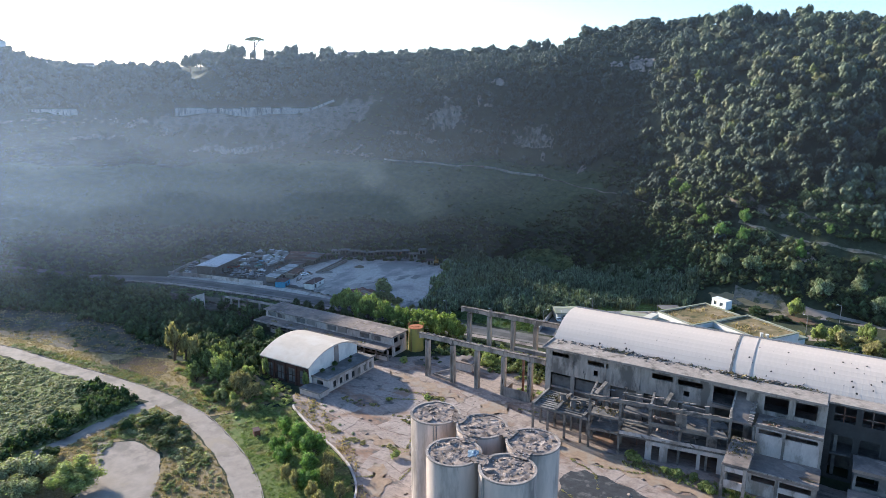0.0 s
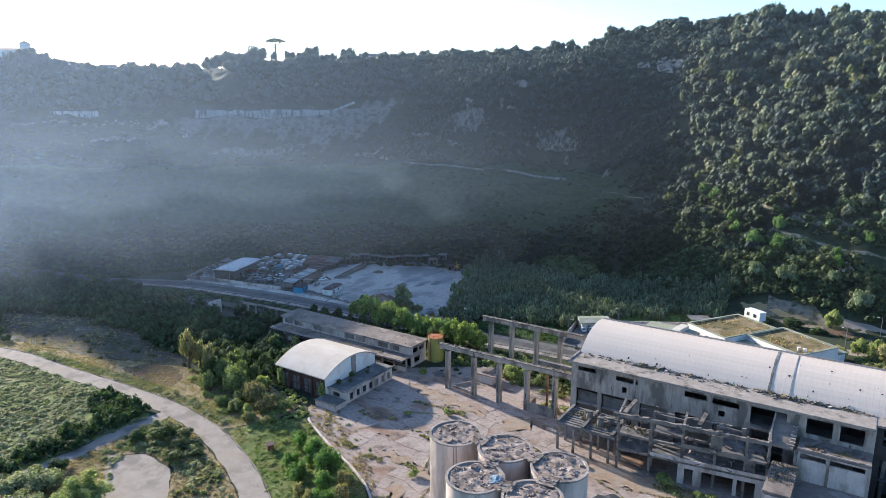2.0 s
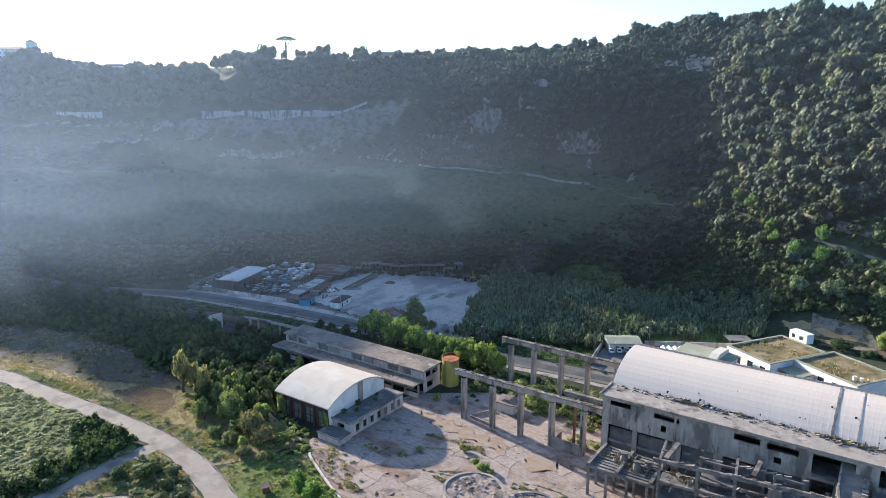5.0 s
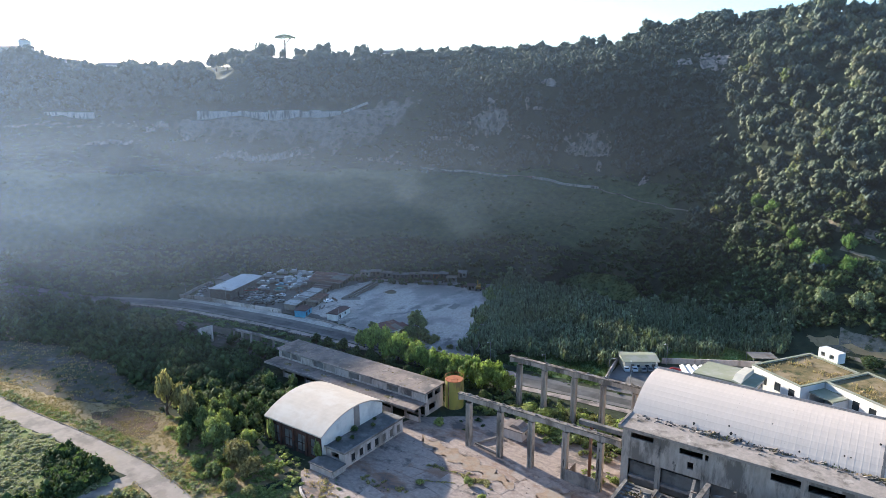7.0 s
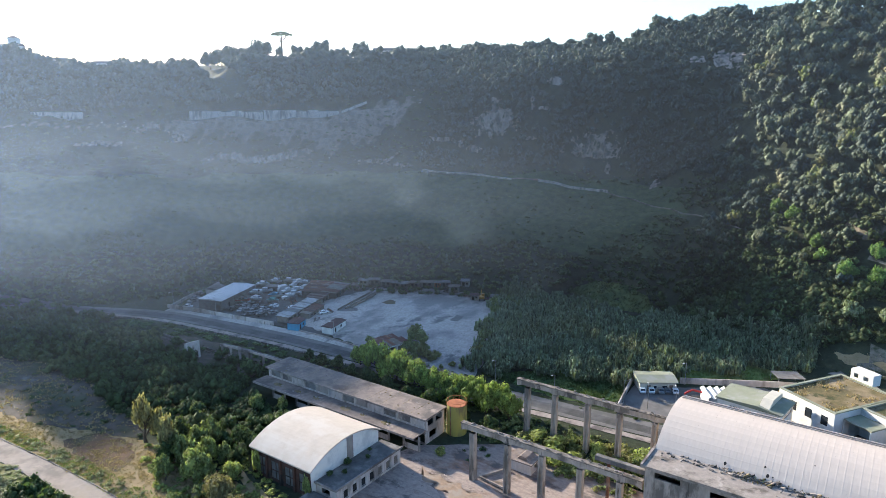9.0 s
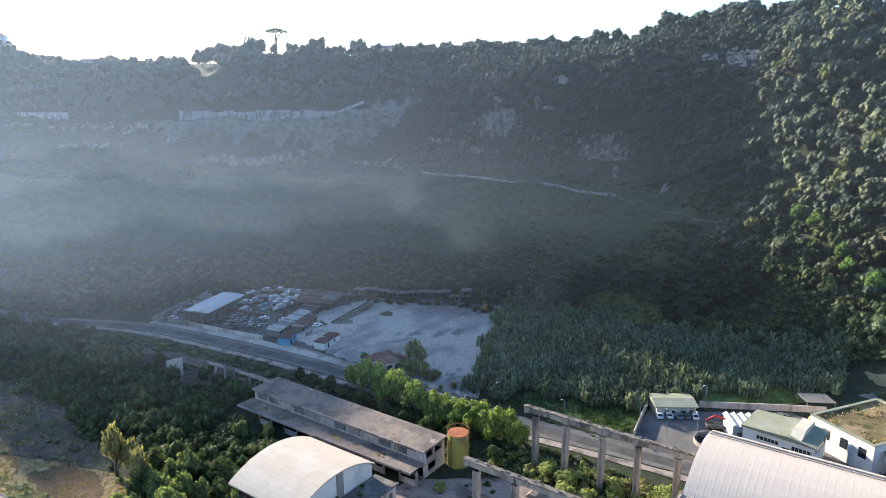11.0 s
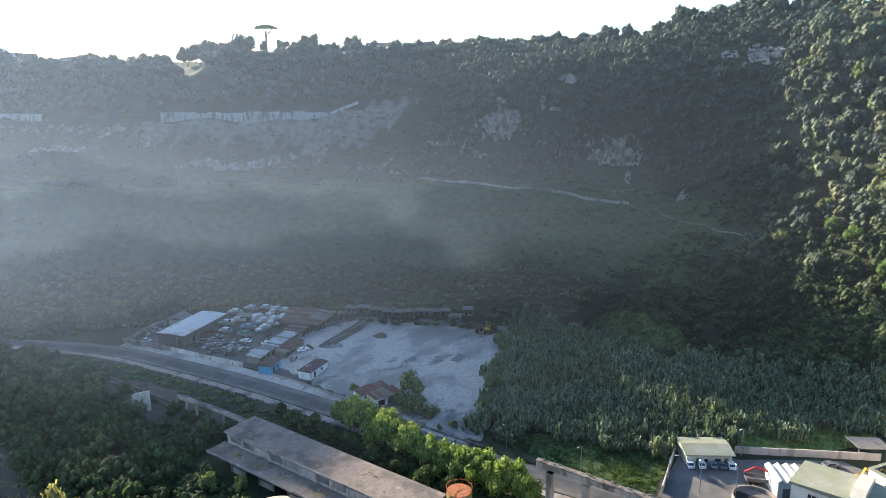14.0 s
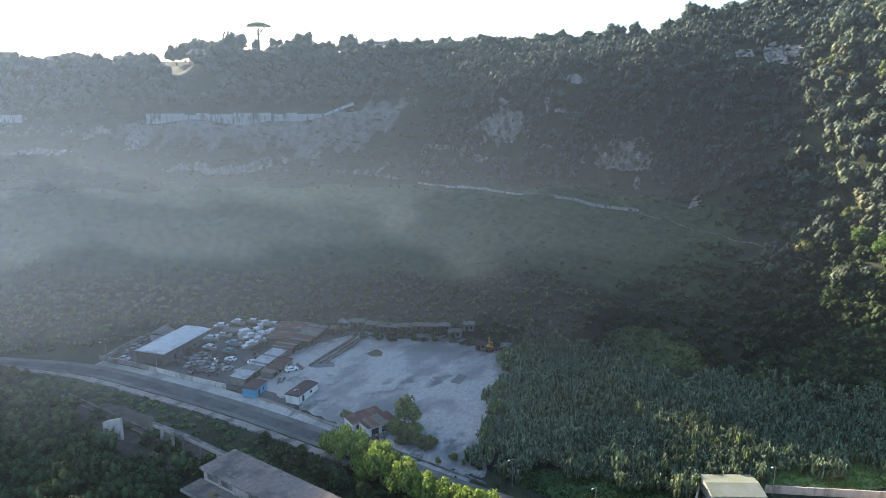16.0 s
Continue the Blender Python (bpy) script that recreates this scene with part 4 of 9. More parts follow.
    part("kerb", Shape().box(-14.4, 0.4, 171.8, 172.1, 14.2, 14.5), HALL_WALL, block)
    part("kerb", Shape().box(-15, 0.8, 162.6, 162.9, 6.3, 6.6), HALL_WALL, block)
    for i in range(18):
        x, y = rng.uniform(-13, -0.5), rng.uniform(172.6, 177.5)
        part("rubble", Shape().beam((x, y, 14.3), (x + rng.uniform(-0.8, 0.8), y + rng.uniform(-0.8, 0.8), 14.4), rng.uniform(0.2, 0.7), 0.2), RUST if i % 3 == 0 else ROOF_CONCRETE, block)
    part("pipe", Shape().beam((-12.6, 175, 14.5), (-8.5, 177.5, 15.4), 0.18).beam((-11.8, 174.5, 14.5), (-9.5, 177.8, 15.0), 0.18), GREY_SHEET, block)
    for px, py, pz, pw, pd, mt in ((-11.2, 174.2, 14.215, 2.6, 1.3, DIRT), (-5.0, 174.6, 14.215, 3.2, 1.2, MOSS), (-1.6, 165.2, 6.315, 2.2, 1.0, DIRT), (-4.5, 170, 6.315, 3.0, 1.4, CONCRETE)):
        pts = [(px + pw * rng.uniform(0.6, 1.1) * math.cos(q), py + pd * rng.uniform(0.6, 1.1) * math.sin(q), pz) for q in np.arange(0, 6.2, 0.4)]
        part("stain", Shape().add(pts, [tuple(range(len(pts)))]), mt, block)
    # The walls are coloured dark for the shade this block stands in.
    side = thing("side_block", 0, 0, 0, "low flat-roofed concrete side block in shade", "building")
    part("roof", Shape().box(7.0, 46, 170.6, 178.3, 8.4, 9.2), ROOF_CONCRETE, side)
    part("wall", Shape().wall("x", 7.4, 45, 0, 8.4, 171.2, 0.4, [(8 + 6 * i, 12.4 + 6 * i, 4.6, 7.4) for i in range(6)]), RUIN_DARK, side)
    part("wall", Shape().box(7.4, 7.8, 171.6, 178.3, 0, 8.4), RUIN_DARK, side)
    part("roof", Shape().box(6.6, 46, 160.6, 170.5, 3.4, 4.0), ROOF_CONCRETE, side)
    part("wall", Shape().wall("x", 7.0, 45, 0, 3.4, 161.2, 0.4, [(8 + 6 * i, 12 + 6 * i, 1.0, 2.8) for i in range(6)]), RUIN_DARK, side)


build_frames()


# ---- silos ----
def build_silo():
    rng = random.Random(11)
    silo = thing("silo", 0, 0, 0, "tall pale concrete silo with a rubble-strewn broken top", "silo", "battery of silos")
    s = Shape()
    n, r = 56, 5.65
    for z in (0, 8, 16, 22.6):
        for i in range(n):
            a = 2 * math.pi * i / n
            s.v.append((r * math.cos(a), r * math.sin(a), z))
    for k in range(3):
        s.f += [(k * n + i, k * n + (i + 1) % n, (k + 1) * n + (i + 1) % n, (k + 1) * n + i) for i in range(n)]
    part("shell", s, CONCRETE_PALE, silo, "streaked pale concrete shell", True)
    part("rim", Shape().ring(0, 0, 22.55, 22.9, 5.78, 5.25, 48), CONCRETE, silo)
    top = Shape()
    top.v.append((0, 0, 22.72))
    for ring_r in (0.8, 1.6, 2.4, 3.2, 4.0, 4.7, 5.3):
        for i in range(28):
            a = 2 * math.pi * i / 28
            x, y = ring_r * math.cos(a), ring_r * math.sin(a)
            top.v.append((x, y, 22.68 + 0.09 * math.sin(x * 1.7 + 1.3 * math.sin(y * 1.1)) + 0.08 * math.sin(y * 2.3 + x) + rng.uniform(-0.05, 0.05)))
    top.f += [(0, 1 + i, 1 + (i + 1) % 28) for i in range(28)]
    for k in range(6):
        top.f += [(1 + k * 28 + i, 1 + (k + 1) * 28 + i, 1 + (k + 1) * 28 + (i + 1) % 28, 1 + k * 28 + (i + 1) % 28) for i in range(28)]
    part("cap", top, CAP_DUST, silo, "rough dusty cap")
    part("ladder_rail", Shape().box(2.55, 2.75, -5.12, -4.95, 0, 22.7).box(3.1, 3.3, -4.85, -4.65, 0, 22.7), STEEL, silo)
    for i in range(48):
        a, d = rng.uniform(0, 6.28), 5.0 * math.sqrt(rng.random())
        x, y = d * math.cos(a), d * math.sin(a)
        w = rng.uniform(0.15, 0.45) * (2.4 if i < 9 else 1)
        q0, e = rng.uniform(0, 6.28), rng.uniform(0.45, 1.0)
        cq, sq = math.cos(q0), math.sin(q0)
        pts = []
        for q in np.arange(0, 6.2, rng.choice([1.05, 1.26, 1.6])):
            u, v = w * rng.uniform(0.55, 1.0) * math.cos(q), e * w * rng.uniform(0.55, 1.0) * math.sin(q)
            pts.append((x + u * cq - v * sq, y + u * sq + v * cq))
        tx, ty, hh = rng.uniform(-0.25, 0.25), rng.uniform(-0.25, 0.25), rng.uniform(0.03, 0.22)
        sh = Shape().prism(pts, "z", 22.6, 22.78 + hh)
        sh.v = [(vx, vy, vz + tx * (vx - x) + ty * (vy - y)) for vx, vy, vz in sh.v]
        part("rubble", sh, (CAP_DUST, CAP_DUST, CONCRETE, CAP_DUST, ROOF_CONCRETE, RUIN_DARK, CAP_DUST)[i % 7], silo)
    return silo


SILO = build_silo()
SILO.matrix_basis = pose(-76.2, 120.8, 0)
for sx, sy, rz in ((-64.2, 121.0, 70), (-51.8, 120.6, 150), (-63.8, 108.2, 205), (-51.6, 108.2, 300)):
    copy_thing(SILO, pose(sx, sy, 0, 0, 0, rz))


def silo_bridge(x, y, L, w, rz, seed):
    """Broken slab and debris that span two silos."""
    g = random.Random(seed)
    t = thing("bridge_slab", x, y, 22.86, "broken dusty slab bridging two silo tops", "slab", "slabs between the silos", rz=rz)
    n = 9
    edge = [(-L / 2 + L * i / n, -w / 2 * g.uniform(0.6, 1.1)) for i in range(n + 1)] + [(L / 2 - L * i / n, w / 2 * g.uniform(0.6, 1.1)) for i in range(n + 1)]
    part("slab", Shape().prism(edge, "z", 0, 0.16), CAP_DUST, t)
    for i in range(14):
        a, b, r = g.uniform(-L / 2, L / 2) * 0.85, g.uniform(-w / 2, w / 2) * 0.7, g.uniform(0.1, 0.4)
        part("rubble", Shape().prism([(a + r * g.uniform(0.6, 1) * math.cos(q), b + r * g.uniform(0.4, 0.9) * math.sin(q)) for q in (0, 1.2, 2.4, 3.7, 5)], "z", 0.14, 0.2 + g.uniform(0.02, 0.3)), (CAP_DUST, RUIN_DARK, CONCRETE)[i % 3], t)


for k, (bx, by, bl, bw, brz) in enumerate(((-70.2, 121, 3.6, 4.4, 3), (-58, 120.8, 3.8, 4.2, -4), (-63.9, 114.5, 3.6, 3.8, 88), (-51.8, 114.4, 3.6, 4.2, 92), (-57.7, 108.3, 3.4, 4.0, 0))):
    silo_bridge(bx, by, bl, bw, brz, 50 + k)


def crumpled_sheet(x, y, z):
    g = random.Random(8)
    s = Shape()
    n = 9
    for i in range(n):
        for j in range(n):
            u, v = i / (n - 1) - 0.5, j / (n - 1) - 0.5
            s.v.append((u * 2.2 + g.uniform(-0.1, 0.1), v * 2.8 + g.uniform(-0.1, 0.1), 0.12 + 0.5 * (0.7 - abs(u) - abs(v)) * g.uniform(0.5, 1.2) + g.uniform(0, 0.12)))
    s.f = [(i * n + j, (i + 1) * n + j, (i + 1) * n + j + 1, i * n + j + 1) for i in range(n - 1) for j in range(n - 1)]
    ob = tagged(part("tarpaulin", s, TARP), "crumpled faded blue tarpaulin on a silo top", "tarpaulin")
    ob.matrix_basis = pose(x, y, z, 0, 0, 25)


crumpled_sheet(-59.9, 109.4, 22.85)


# ---- vaulted workshop with its annex ----
def build_workshop():
    shop = thing("workshop", 0, 0, 0, "vaulted workshop with cream roof and rusty brick front", "building")
    A = arc(151.6, 176.4, 7.7, 3.6)
    B = arc(151.0, 177.0, 7.75, 3.75)
    outline = [*B, *[(y, z - 0.35) for y, z in reversed(B)]]
    part("roof", Shape().prism(outline, "x", -165.6, -143.5), SHEET_CREAM, shop, "smooth cream vault roof", False)
    gable = [(151.9, 0), (176.1, 0), *[(y, z - 0.3) for y, z in reversed(A)]]
    part("gable", Shape().prism(gable, "x", -144.6, -144.1), WHITE_WALL, shop, "white gable with a grey strip")
    part("gable", Shape().prism(gable, "x", -165.2, -164.8), WHITE_WALL, shop)
    part("gable_strip", Shape().box(-144.1, -143.95, 164.2, 166.4, 3.9, 10.7), CONCRETE, shop)
    holes = [(-163.6 + 5.0 * i, -160.2 + 5.0 * i, 0.8, 5.6) for i in range(4)]
    part("front_wall", Shape().wall("x", -164.8, -144.6, 0, 7.5, 151.9, 0.4, holes), RUST_DARK, shop, "rust-brown front wall with tall openings")
    part("back_wall", Shape().box(-164.8, -144.6, 175.7, 176.1, 0, 7.5), CONCRETE, shop)
    for h in holes:
        part("shutter", Shape().box(h[0], h[1], 152.1, 152.25, 0.8, 5.6), RUIN_DARK, shop)
        part("frame_bar", Shape().box(h[0], h[1], 151.98, 152.08, 3.0, 3.2).box((h[0] + h[1]) / 2 - 0.08, (h[0] + h[1]) / 2 + 0.08, 151.98, 152.08, 0.8, 5.6), RUST_DARK, shop)
    for x in (-165.0, -159.9, -154.9, -149.9, -144.5):
        part("pier", Shape().box(x - 0.3, x + 0.3, 151.4, 151.88, 0, 7.4), RUST_DARK, shop)
    annex = thing("annex", 0, 0, 0, "low white annex with flat dark roof and tall windows", "building")
    wins = [(155.4 + 3.15 * i, 156.9 + 3.15 * i, 0.9, 3.0) for i in range(7)]
    part("wall", Shape().wall("y", 153, 177, 0, 4.1, -137.5, 0.35, wins), RENDER_WHITE, annex, "peeling white wall with window holes")
    part("wall", Shape().wall("x", -144.0, -137.5, 0, 4.1, 153, 0.35, [(-142, -139.4, 2.0, 3.4)]), RENDER_WHITE, annex)
    part("wall", Shape().box(-144.0, -137.5, 176.65, 177, 0, 4.1), RENDER_WHITE, annex)
    part("roof", Shape().box(-144.0, -136.9, 152.6, 177.4, 4.1, 4.45), RUIN_DARK, annex, "flat dark weathered roof")
    part("roof_edge", Shape().box(-137.1, -136.75, 152.4, 177.6, 4.2, 4.7).box(-144, -137.1, 152.4, 152.75, 4.2, 4.7), CONCRETE, annex)
    for w in wins:
        part("window", Shape().box(-137.4, -137.3, w[0], w[1], w[2], w[3]), (TIMBER, RENDER_WHITE, DARK)[int(w[0]) % 3], annex, "boarded or broken window")
        part("window_sill", Shape().box(-137.2, -136.98, w[0] - 0.1, w[1] + 0.1, w[2] - 0.12, w[2]), CONCRETE, annex)
    lean = thing("lean_to", 0, 0, 0, "small white lean-to with a dark flat roof", "shed")
    part("wall", Shape().wall("y", 147.6, 152.3, 0, 1.9, -136.7, 0.3).wall("x", -144.6, -136.7, 0, 1.9, 147.6, 0.3), RENDER_WHITE, lean)
    part("roof", Shape().box(-144.8, -136.2, 147.3, 152.3, 1.9, 2.15), RUIN_DARK, lean)


build_workshop()


# ---- long two-storey building and tank ----
def build_long():
    b = thing("long_building", 0, 0, 0, "long derelict two-storey building with concrete roof and canopy", "building")
    x0, x1 = -200.8, -137.2
    ups = [(x0 + 1.2 + 5.3 * i, x0 + 5.6 + 5.3 * i, 5.2, 7.1) for i in range(12)]
    low = [(x0 + 1.2 + 5.3 * i, x0 + 5.6 + 5.3 * i, 0.6, 3.2) for i in range(12)]
    part("wall", Shape().wall("x", x0, x1, 4.2, 7.6, 187.9, 0.35, ups), RENDER_WHITE, b, "stained white upper wall with boarded windows")
    part("wall", Shape().wall("x", x0, x1, 0, 4.2, 187.9, 0.35, low), CONCRETE, b)
    part("wall", Shape().wall("y", 188.25, 196.9, 0, 7.6, x1 - 0.35, 0.35, [(189, 192, 5.0, 6.9), (193, 196, 5.0, 6.9), (190, 193.4, 1.2, 3.2)]), RENDER_WHITE, b)
    part("wall", Shape().box(x0, x0 + 0.35, 188.25, 196.9, 0, 7.6), RENDER_WHITE, b)
    part("wall", Shape().box(x0, x1, 196.9, 197.25, 0, 7.6), RENDER_WHITE, b)
    part("roof", Shape().box(x0 - 0.6, x1 + 0.6, 187.4, 197.7, 7.6, 8.0), ROOF_CONCRETE, b, "flat dusty concrete roof")
    part("cornice", Shape().box(x0 - 0.7, x1 + 0.7, 187.2, 187.38, 7.5, 8.05), CONCRETE, b)
    part("canopy", Shape().box(x0 - 1.0, x1 + 0.4, 182.2, 187.85, 4.35, 4.7), ROOF_CONCRETE, b, "rust-stained concrete canopy")
    part("canopy_edge", Shape().box(x0 - 1.0, x1 + 0.5, 181.98, 182.18, 4.15, 4.8), CONCRETE, b)
    for i, h in enumerate(ups):
        part("board", Shape().box(h[0], h[1], 188.05, 188.15, h[2], h[3]), (GREY_SHEET, CONCRETE, RENDER_WHITE)[i % 3], b)
        part("pilaster", Shape().box(h[1] + 0.25, h[1] + 0.7, 187.65, 187.88, 4.75, 7.55), RENDER_WHITE, b)
        part("post", Shape().box(h[1] + 0.2, h[1] + 0.7, 184.0, 184.45, 0, 4.3), CONCRETE, b)
        if i % 2:
            part("infill_wall", Shape().box(h[0], h[1] + 0.2, 184.1, 184.3, 0, 1.6), RENDER_WHITE, b)
    part("inner_floor", Shape().box(x0 + 0.4, x1 - 0.4, 188.3, 196.8, 4.2, 4.45), DARK, b)
    g = random.Random(4)
    for (xa, w, d) in ((-193, 2.2, 1.3), (-184, 1.5, 1.0), (-176, 1.8, 1.2), (-164, 2.4, 1.3), (-157, 1.2, 0.9), (-149, 1.9, 1.4)):
        pts = [(xa + w * g.uniform(0.55, 1.1) * math.cos(a), 184.9 + d * g.uniform(0.5, 1.1) * math.sin(a), 4.715) for a in np.arange(0, 6.2, 0.35)]
        part("rust_stain", Shape().add(pts, [tuple(range(len(pts)))]), MOSS, b)
        for q in range(5):
            x, y, r = xa + g.uniform(-w, w), 184.9 + g.uniform(-1.2, 1.2), g.uniform(0.1, 0.35)
            part("rubble", Shape().box(x - r, x + r, y - r * 0.7, y + r * 0.7, 4.7, 4.72 + r * 0.6), CONCRETE, b)
    for q in range(30):
        x, y, r = g.uniform(x0, x1), g.uniform(188, 197), g.uniform(0.08, 0.3)
        part("rubble", Shape().box(x - r, x + r, y - r * 0.7, y + r * 0.7, 8.0, 8.02 + r * 0.4), (CONCRETE, MOSS)[q % 2], b)
    for x in np.arange(x0 + 5.3, x1 - 1, 5.3):
        part("roof_joint", Shape().box(x - 0.05, x + 0.05, 187.5, 197.6, 8.0, 8.012), MOSS, b)
    tank = thing("storage_tank", -134.2, 199.2, 0, "yellow steel tank with a rust-orange top and rail", "tank")
    part("shell", Shape().cyl(0, 0, 0, 9.0, 2.9, n=32, caps=False), TANK_YELLOW, tank, "faded yellow shell", True)
    part("lid", Shape().cyl(0, 0, 8.7, 9.05, 2.85, 2.7, 32), RUST_ORANGE, tank, "rusty orange lid")
    part("rail", Shape().ring(0, 0, 10.0, 10.08, 2.95, 2.87, 32), RUST_ORANGE, tank)
    for i in range(10):
        a = i * 0.628
        part("rail_post", Shape().cyl(2.9 * math.cos(a), 2.9 * math.sin(a), 9.0, 10.0, 0.05, n=6), RUST_ORANGE, tank)
    part("seam", Shape().box(-0.3, -0.1, -3.0, -2.88, 0, 9.0), RUST, tank)
    part("band", Shape().ring(0, 0, 5.9, 6.1, 2.96, 2.88, 32), TANK_YELLOW, tank)


build_long()


# ---- crane-way colonnades ----
def colonnade(label, xs, y, top, z0, w, tail):
    c = thing("colonnade", 0, 0, 0, label, "colonnade", "crane-way colonnades")
    rng = random.Random(int(y))
    for x in xs:
        part("column", Shape().box(x - w, x - w * 0.35, y - 0.8, y + 0.8, z0, top).box(x + w * 0.35, x + w, y - 0.8, y + 0.8, z0, top).box(x - w * 0.35, x + w * 0.35, y - 0.55, y + 0.55, z0, top), HALL_WALL, c)
        part("corbel", Shape().prism([(x - w, top - 1.2), (x + w, top - 1.2), (x + w * 1.15, top), (x - w * 1.15, top)], "y", y - 0.6, y + 0.6), HALL_WALL, c)
    a = xs[0] - 3.4
    ends = [a, *xs[1:], tail]
    for l, r in zip(ends, ends[1:]):
        m = (l + r) / 2
        part("girder", Shape().prism([(l + 0.05, top), (l + 0.05, top + 1.9), (r - 0.05, top + 1.9), (r - 0.05, top), (r - 1.6, top + 0.5), (l + 1.6, top + 0.5)], "y", y - 0.35, y + 0.35), HALL_WALL, c)
        part("flange", Shape().box(l + 0.02, r - 0.02, y - 0.7, y + 0.7, top + 1.9, top + 2.15), RUIN_MID, c)
    s = Shape()
    for i in range(int((tail - a) * 1.2)):
        x = rng.uniform(a, tail)
        yy = y + rng.uniform(-0.8, 0.8)
        s.beam((x, yy, top + 2.25), (x + rng.uniform(-0.9, 0.9), yy + rng.uniform(-0.3, 0.3), top + 2.3), rng.uniform(0.1, 0.4), rng.uniform(0.1, 0.35))
    tagged(part("debris", s, RUIN_DARK, c, "dark crumbled debris on the beam"), kind="stuff")
    return c


colonnade("row of tall concrete columns carrying a crane beam", [-117.2, -107.4, -98.2, -88.6, -79.4], 181.2, 13.0, 0.0, 0.64, -74.4)
colonnade("ruined crane beam on concrete columns above bushes", [-117.0, -108.6, -99.0, -90.2, -81.0], 209.4, 14.5, 0.5, 0.64, -74.0)


def crossbeam():
    g = thing("gantry_end", 0, 0, 0, "short concrete girder on a steel pole beside the hall", "girder")
    part("girder", Shape().box(-86.5, -74.6, 184.0, 185.2, 14.6, 15.7), RUIN_DARK, g)
    part("pole", Shape().box(-83.6, -83.0, 181.6 + 2.6, 182.2 + 2.6, 0, 14.6), RUST, g)
    hut = thing("hut", 0, 0, 0, "small flat-roofed concrete hut with a rusty roof", "hut")
    part("wall", Shape().wall("x", -112.6, -106.0, 0, 2.8, 191.0, 0.3).wall("y", 191.3, 196.5, 0, 2.8, -106.3, 0.3, [(193, 194.4, 1.0, 2.2)]).box(-112.6, -112.3, 191.3, 196.5, 0, 2.8), RENDER_WHITE, hut)
    part("roof", Shape().box(-112.9, -105.7, 190.7, 196.8, 2.8, 3.1), ROOF_CONCRETE, hut)
    part("lump", Shape().prism([(-110.6, 3.1), (-107, 3.1), (-108, 3.9), (-109.6, 4.1)], "y", 192, 196), ROOF_CONCRETE, hut)
    low = thing("low_wall", 0, 0, 0, "low grey block wall between the columns", "wall")
    part("panel", Shape().box(-88, -80, 180.2, 180.6, 0, 3.2), CONCRETE, low)
    part("return_panel", Shape().box(-88, -87.6, 180.6, 186, 0, 2.6), CONCRETE, low)
    for (a, b) in (((-116, 182.5), (-108.6, 181.6)), ((-116, 182.5), (-112, 190))):
        part("kerb_beam", Shape().beam((*a, 0.6), (*b, 0.6), 0.4, 0.5), CONCRETE, low)


crossbeam()


# ---- plants ----
def crown_arrays(seed, lumps, leaves, size, flat_top=0.0, squash=0.8, core=0.8, ruffle=0.45):
    """A unit crown (radius about 1, standing on z = 0): leaf rhombs on lumps, round a lumpy core. Returns vertices and faces of four corners."""
    r = np.random.default_rng(seed)
    c = r.normal(size=(lumps, 3))
    c /= np.linalg.norm(c, axis=1)[:, None]
    c[:, 2] = np.abs(c[:, 2]) * (1 - flat_top) + r.uniform(-0.25, 0.2, lumps)
    c *= r.uniform(0.3, 0.74 if lumps > 12 else 0.68, (lumps, 1))
    rad = r.uniform(0.3, 0.52, lumps) * min(1.0, (10 / lumps) ** 0.42)
    pick = r.integers(0, lumps, leaves)
    d = r.normal(size=(leaves, 3))
    d[:, 2] = d[:, 2] * 0.8 + 0.25
    d /= np.linalg.norm(d, axis=1)[:, None]
    p = c[pick] + d * (rad[pick] * r.uniform(core - 0.05, 1.15, leaves))[:, None]
    nrm = d + r.normal(size=(leaves, 3)) * ruffle
    nrm /= np.linalg.norm(nrm, axis=1)[:, None]
    t = np.cross(nrm, r.normal(size=(leaves, 3)))
    t /= np.linalg.norm(t, axis=1)[:, None]
    b = np.cross(nrm, t)
    s = size * r.uniform(0.6, 1.35, (leaves, 1))
    v = np.stack([p - t * s, p - b * s * 0.62 + nrm * s * 0.12, p + t * s, p + b * s * 0.62 - nrm * s * 0.1], 1).reshape(-1, 3)
    f = np.arange(leaves * 4).reshape(-1, 4)
    if core:
        # a closed eight-sided body inside each lump
        a = np.arange(4) * math.pi / 2
        for j, (ci, ri) in enumerate(zip(c, rad)):
            q = ri * core
            body = np.concatenate([[[0, 0, -q]], np.stack([np.cos(a + j) * q, np.sin(a + j) * q, 0 * a], 1), [[0, 0, q]]]) + ci
            o = len(v)
            i = np.arange(4)
            k = (i + 1) % 4
            fs = np.concatenate([np.stack([0 * i, 1 + k, 1 + i, 1 + i], 1), np.stack([1 + i, 1 + k, 5 + 0 * i, 5 + 0 * i], 1)])
            v = np.concatenate([v, body])
            f = np.concatenate([f, fs + o])
    v[:, 2] = (v[:, 2] + 0.45) * squash
    return v, f


def as_faces(me_name, v, f, material):
    """Four-cornered rows whose last two corners agree are triangles."""
    tri = f[:, 2] == f[:, 3]
    me = bpy.data.meshes.new(me_name)
    counts = np.where(tri, 3, 4)
    loops = f[~np.stack([tri * 0, tri * 0, tri * 0, tri], 1).astype(bool)]
    me.vertices.add(len(v))
    me.vertices.foreach_set("co", v.astype(np.float32).ravel())
    me.loops.add(len(loops))
    me.loops.foreach_set("vertex_index", loops.astype(np.int32))
    me.polygons.add(len(f))
    me.polygons.foreach_set("loop_start", np.concatenate([[0], np.cumsum(counts)[:-1]]).astype(np.int32))
    me.polygons.foreach_set("loop_total", counts.astype(np.int32))
    me.materials.append(material)
    me.update(calc_edges=True)
    return me


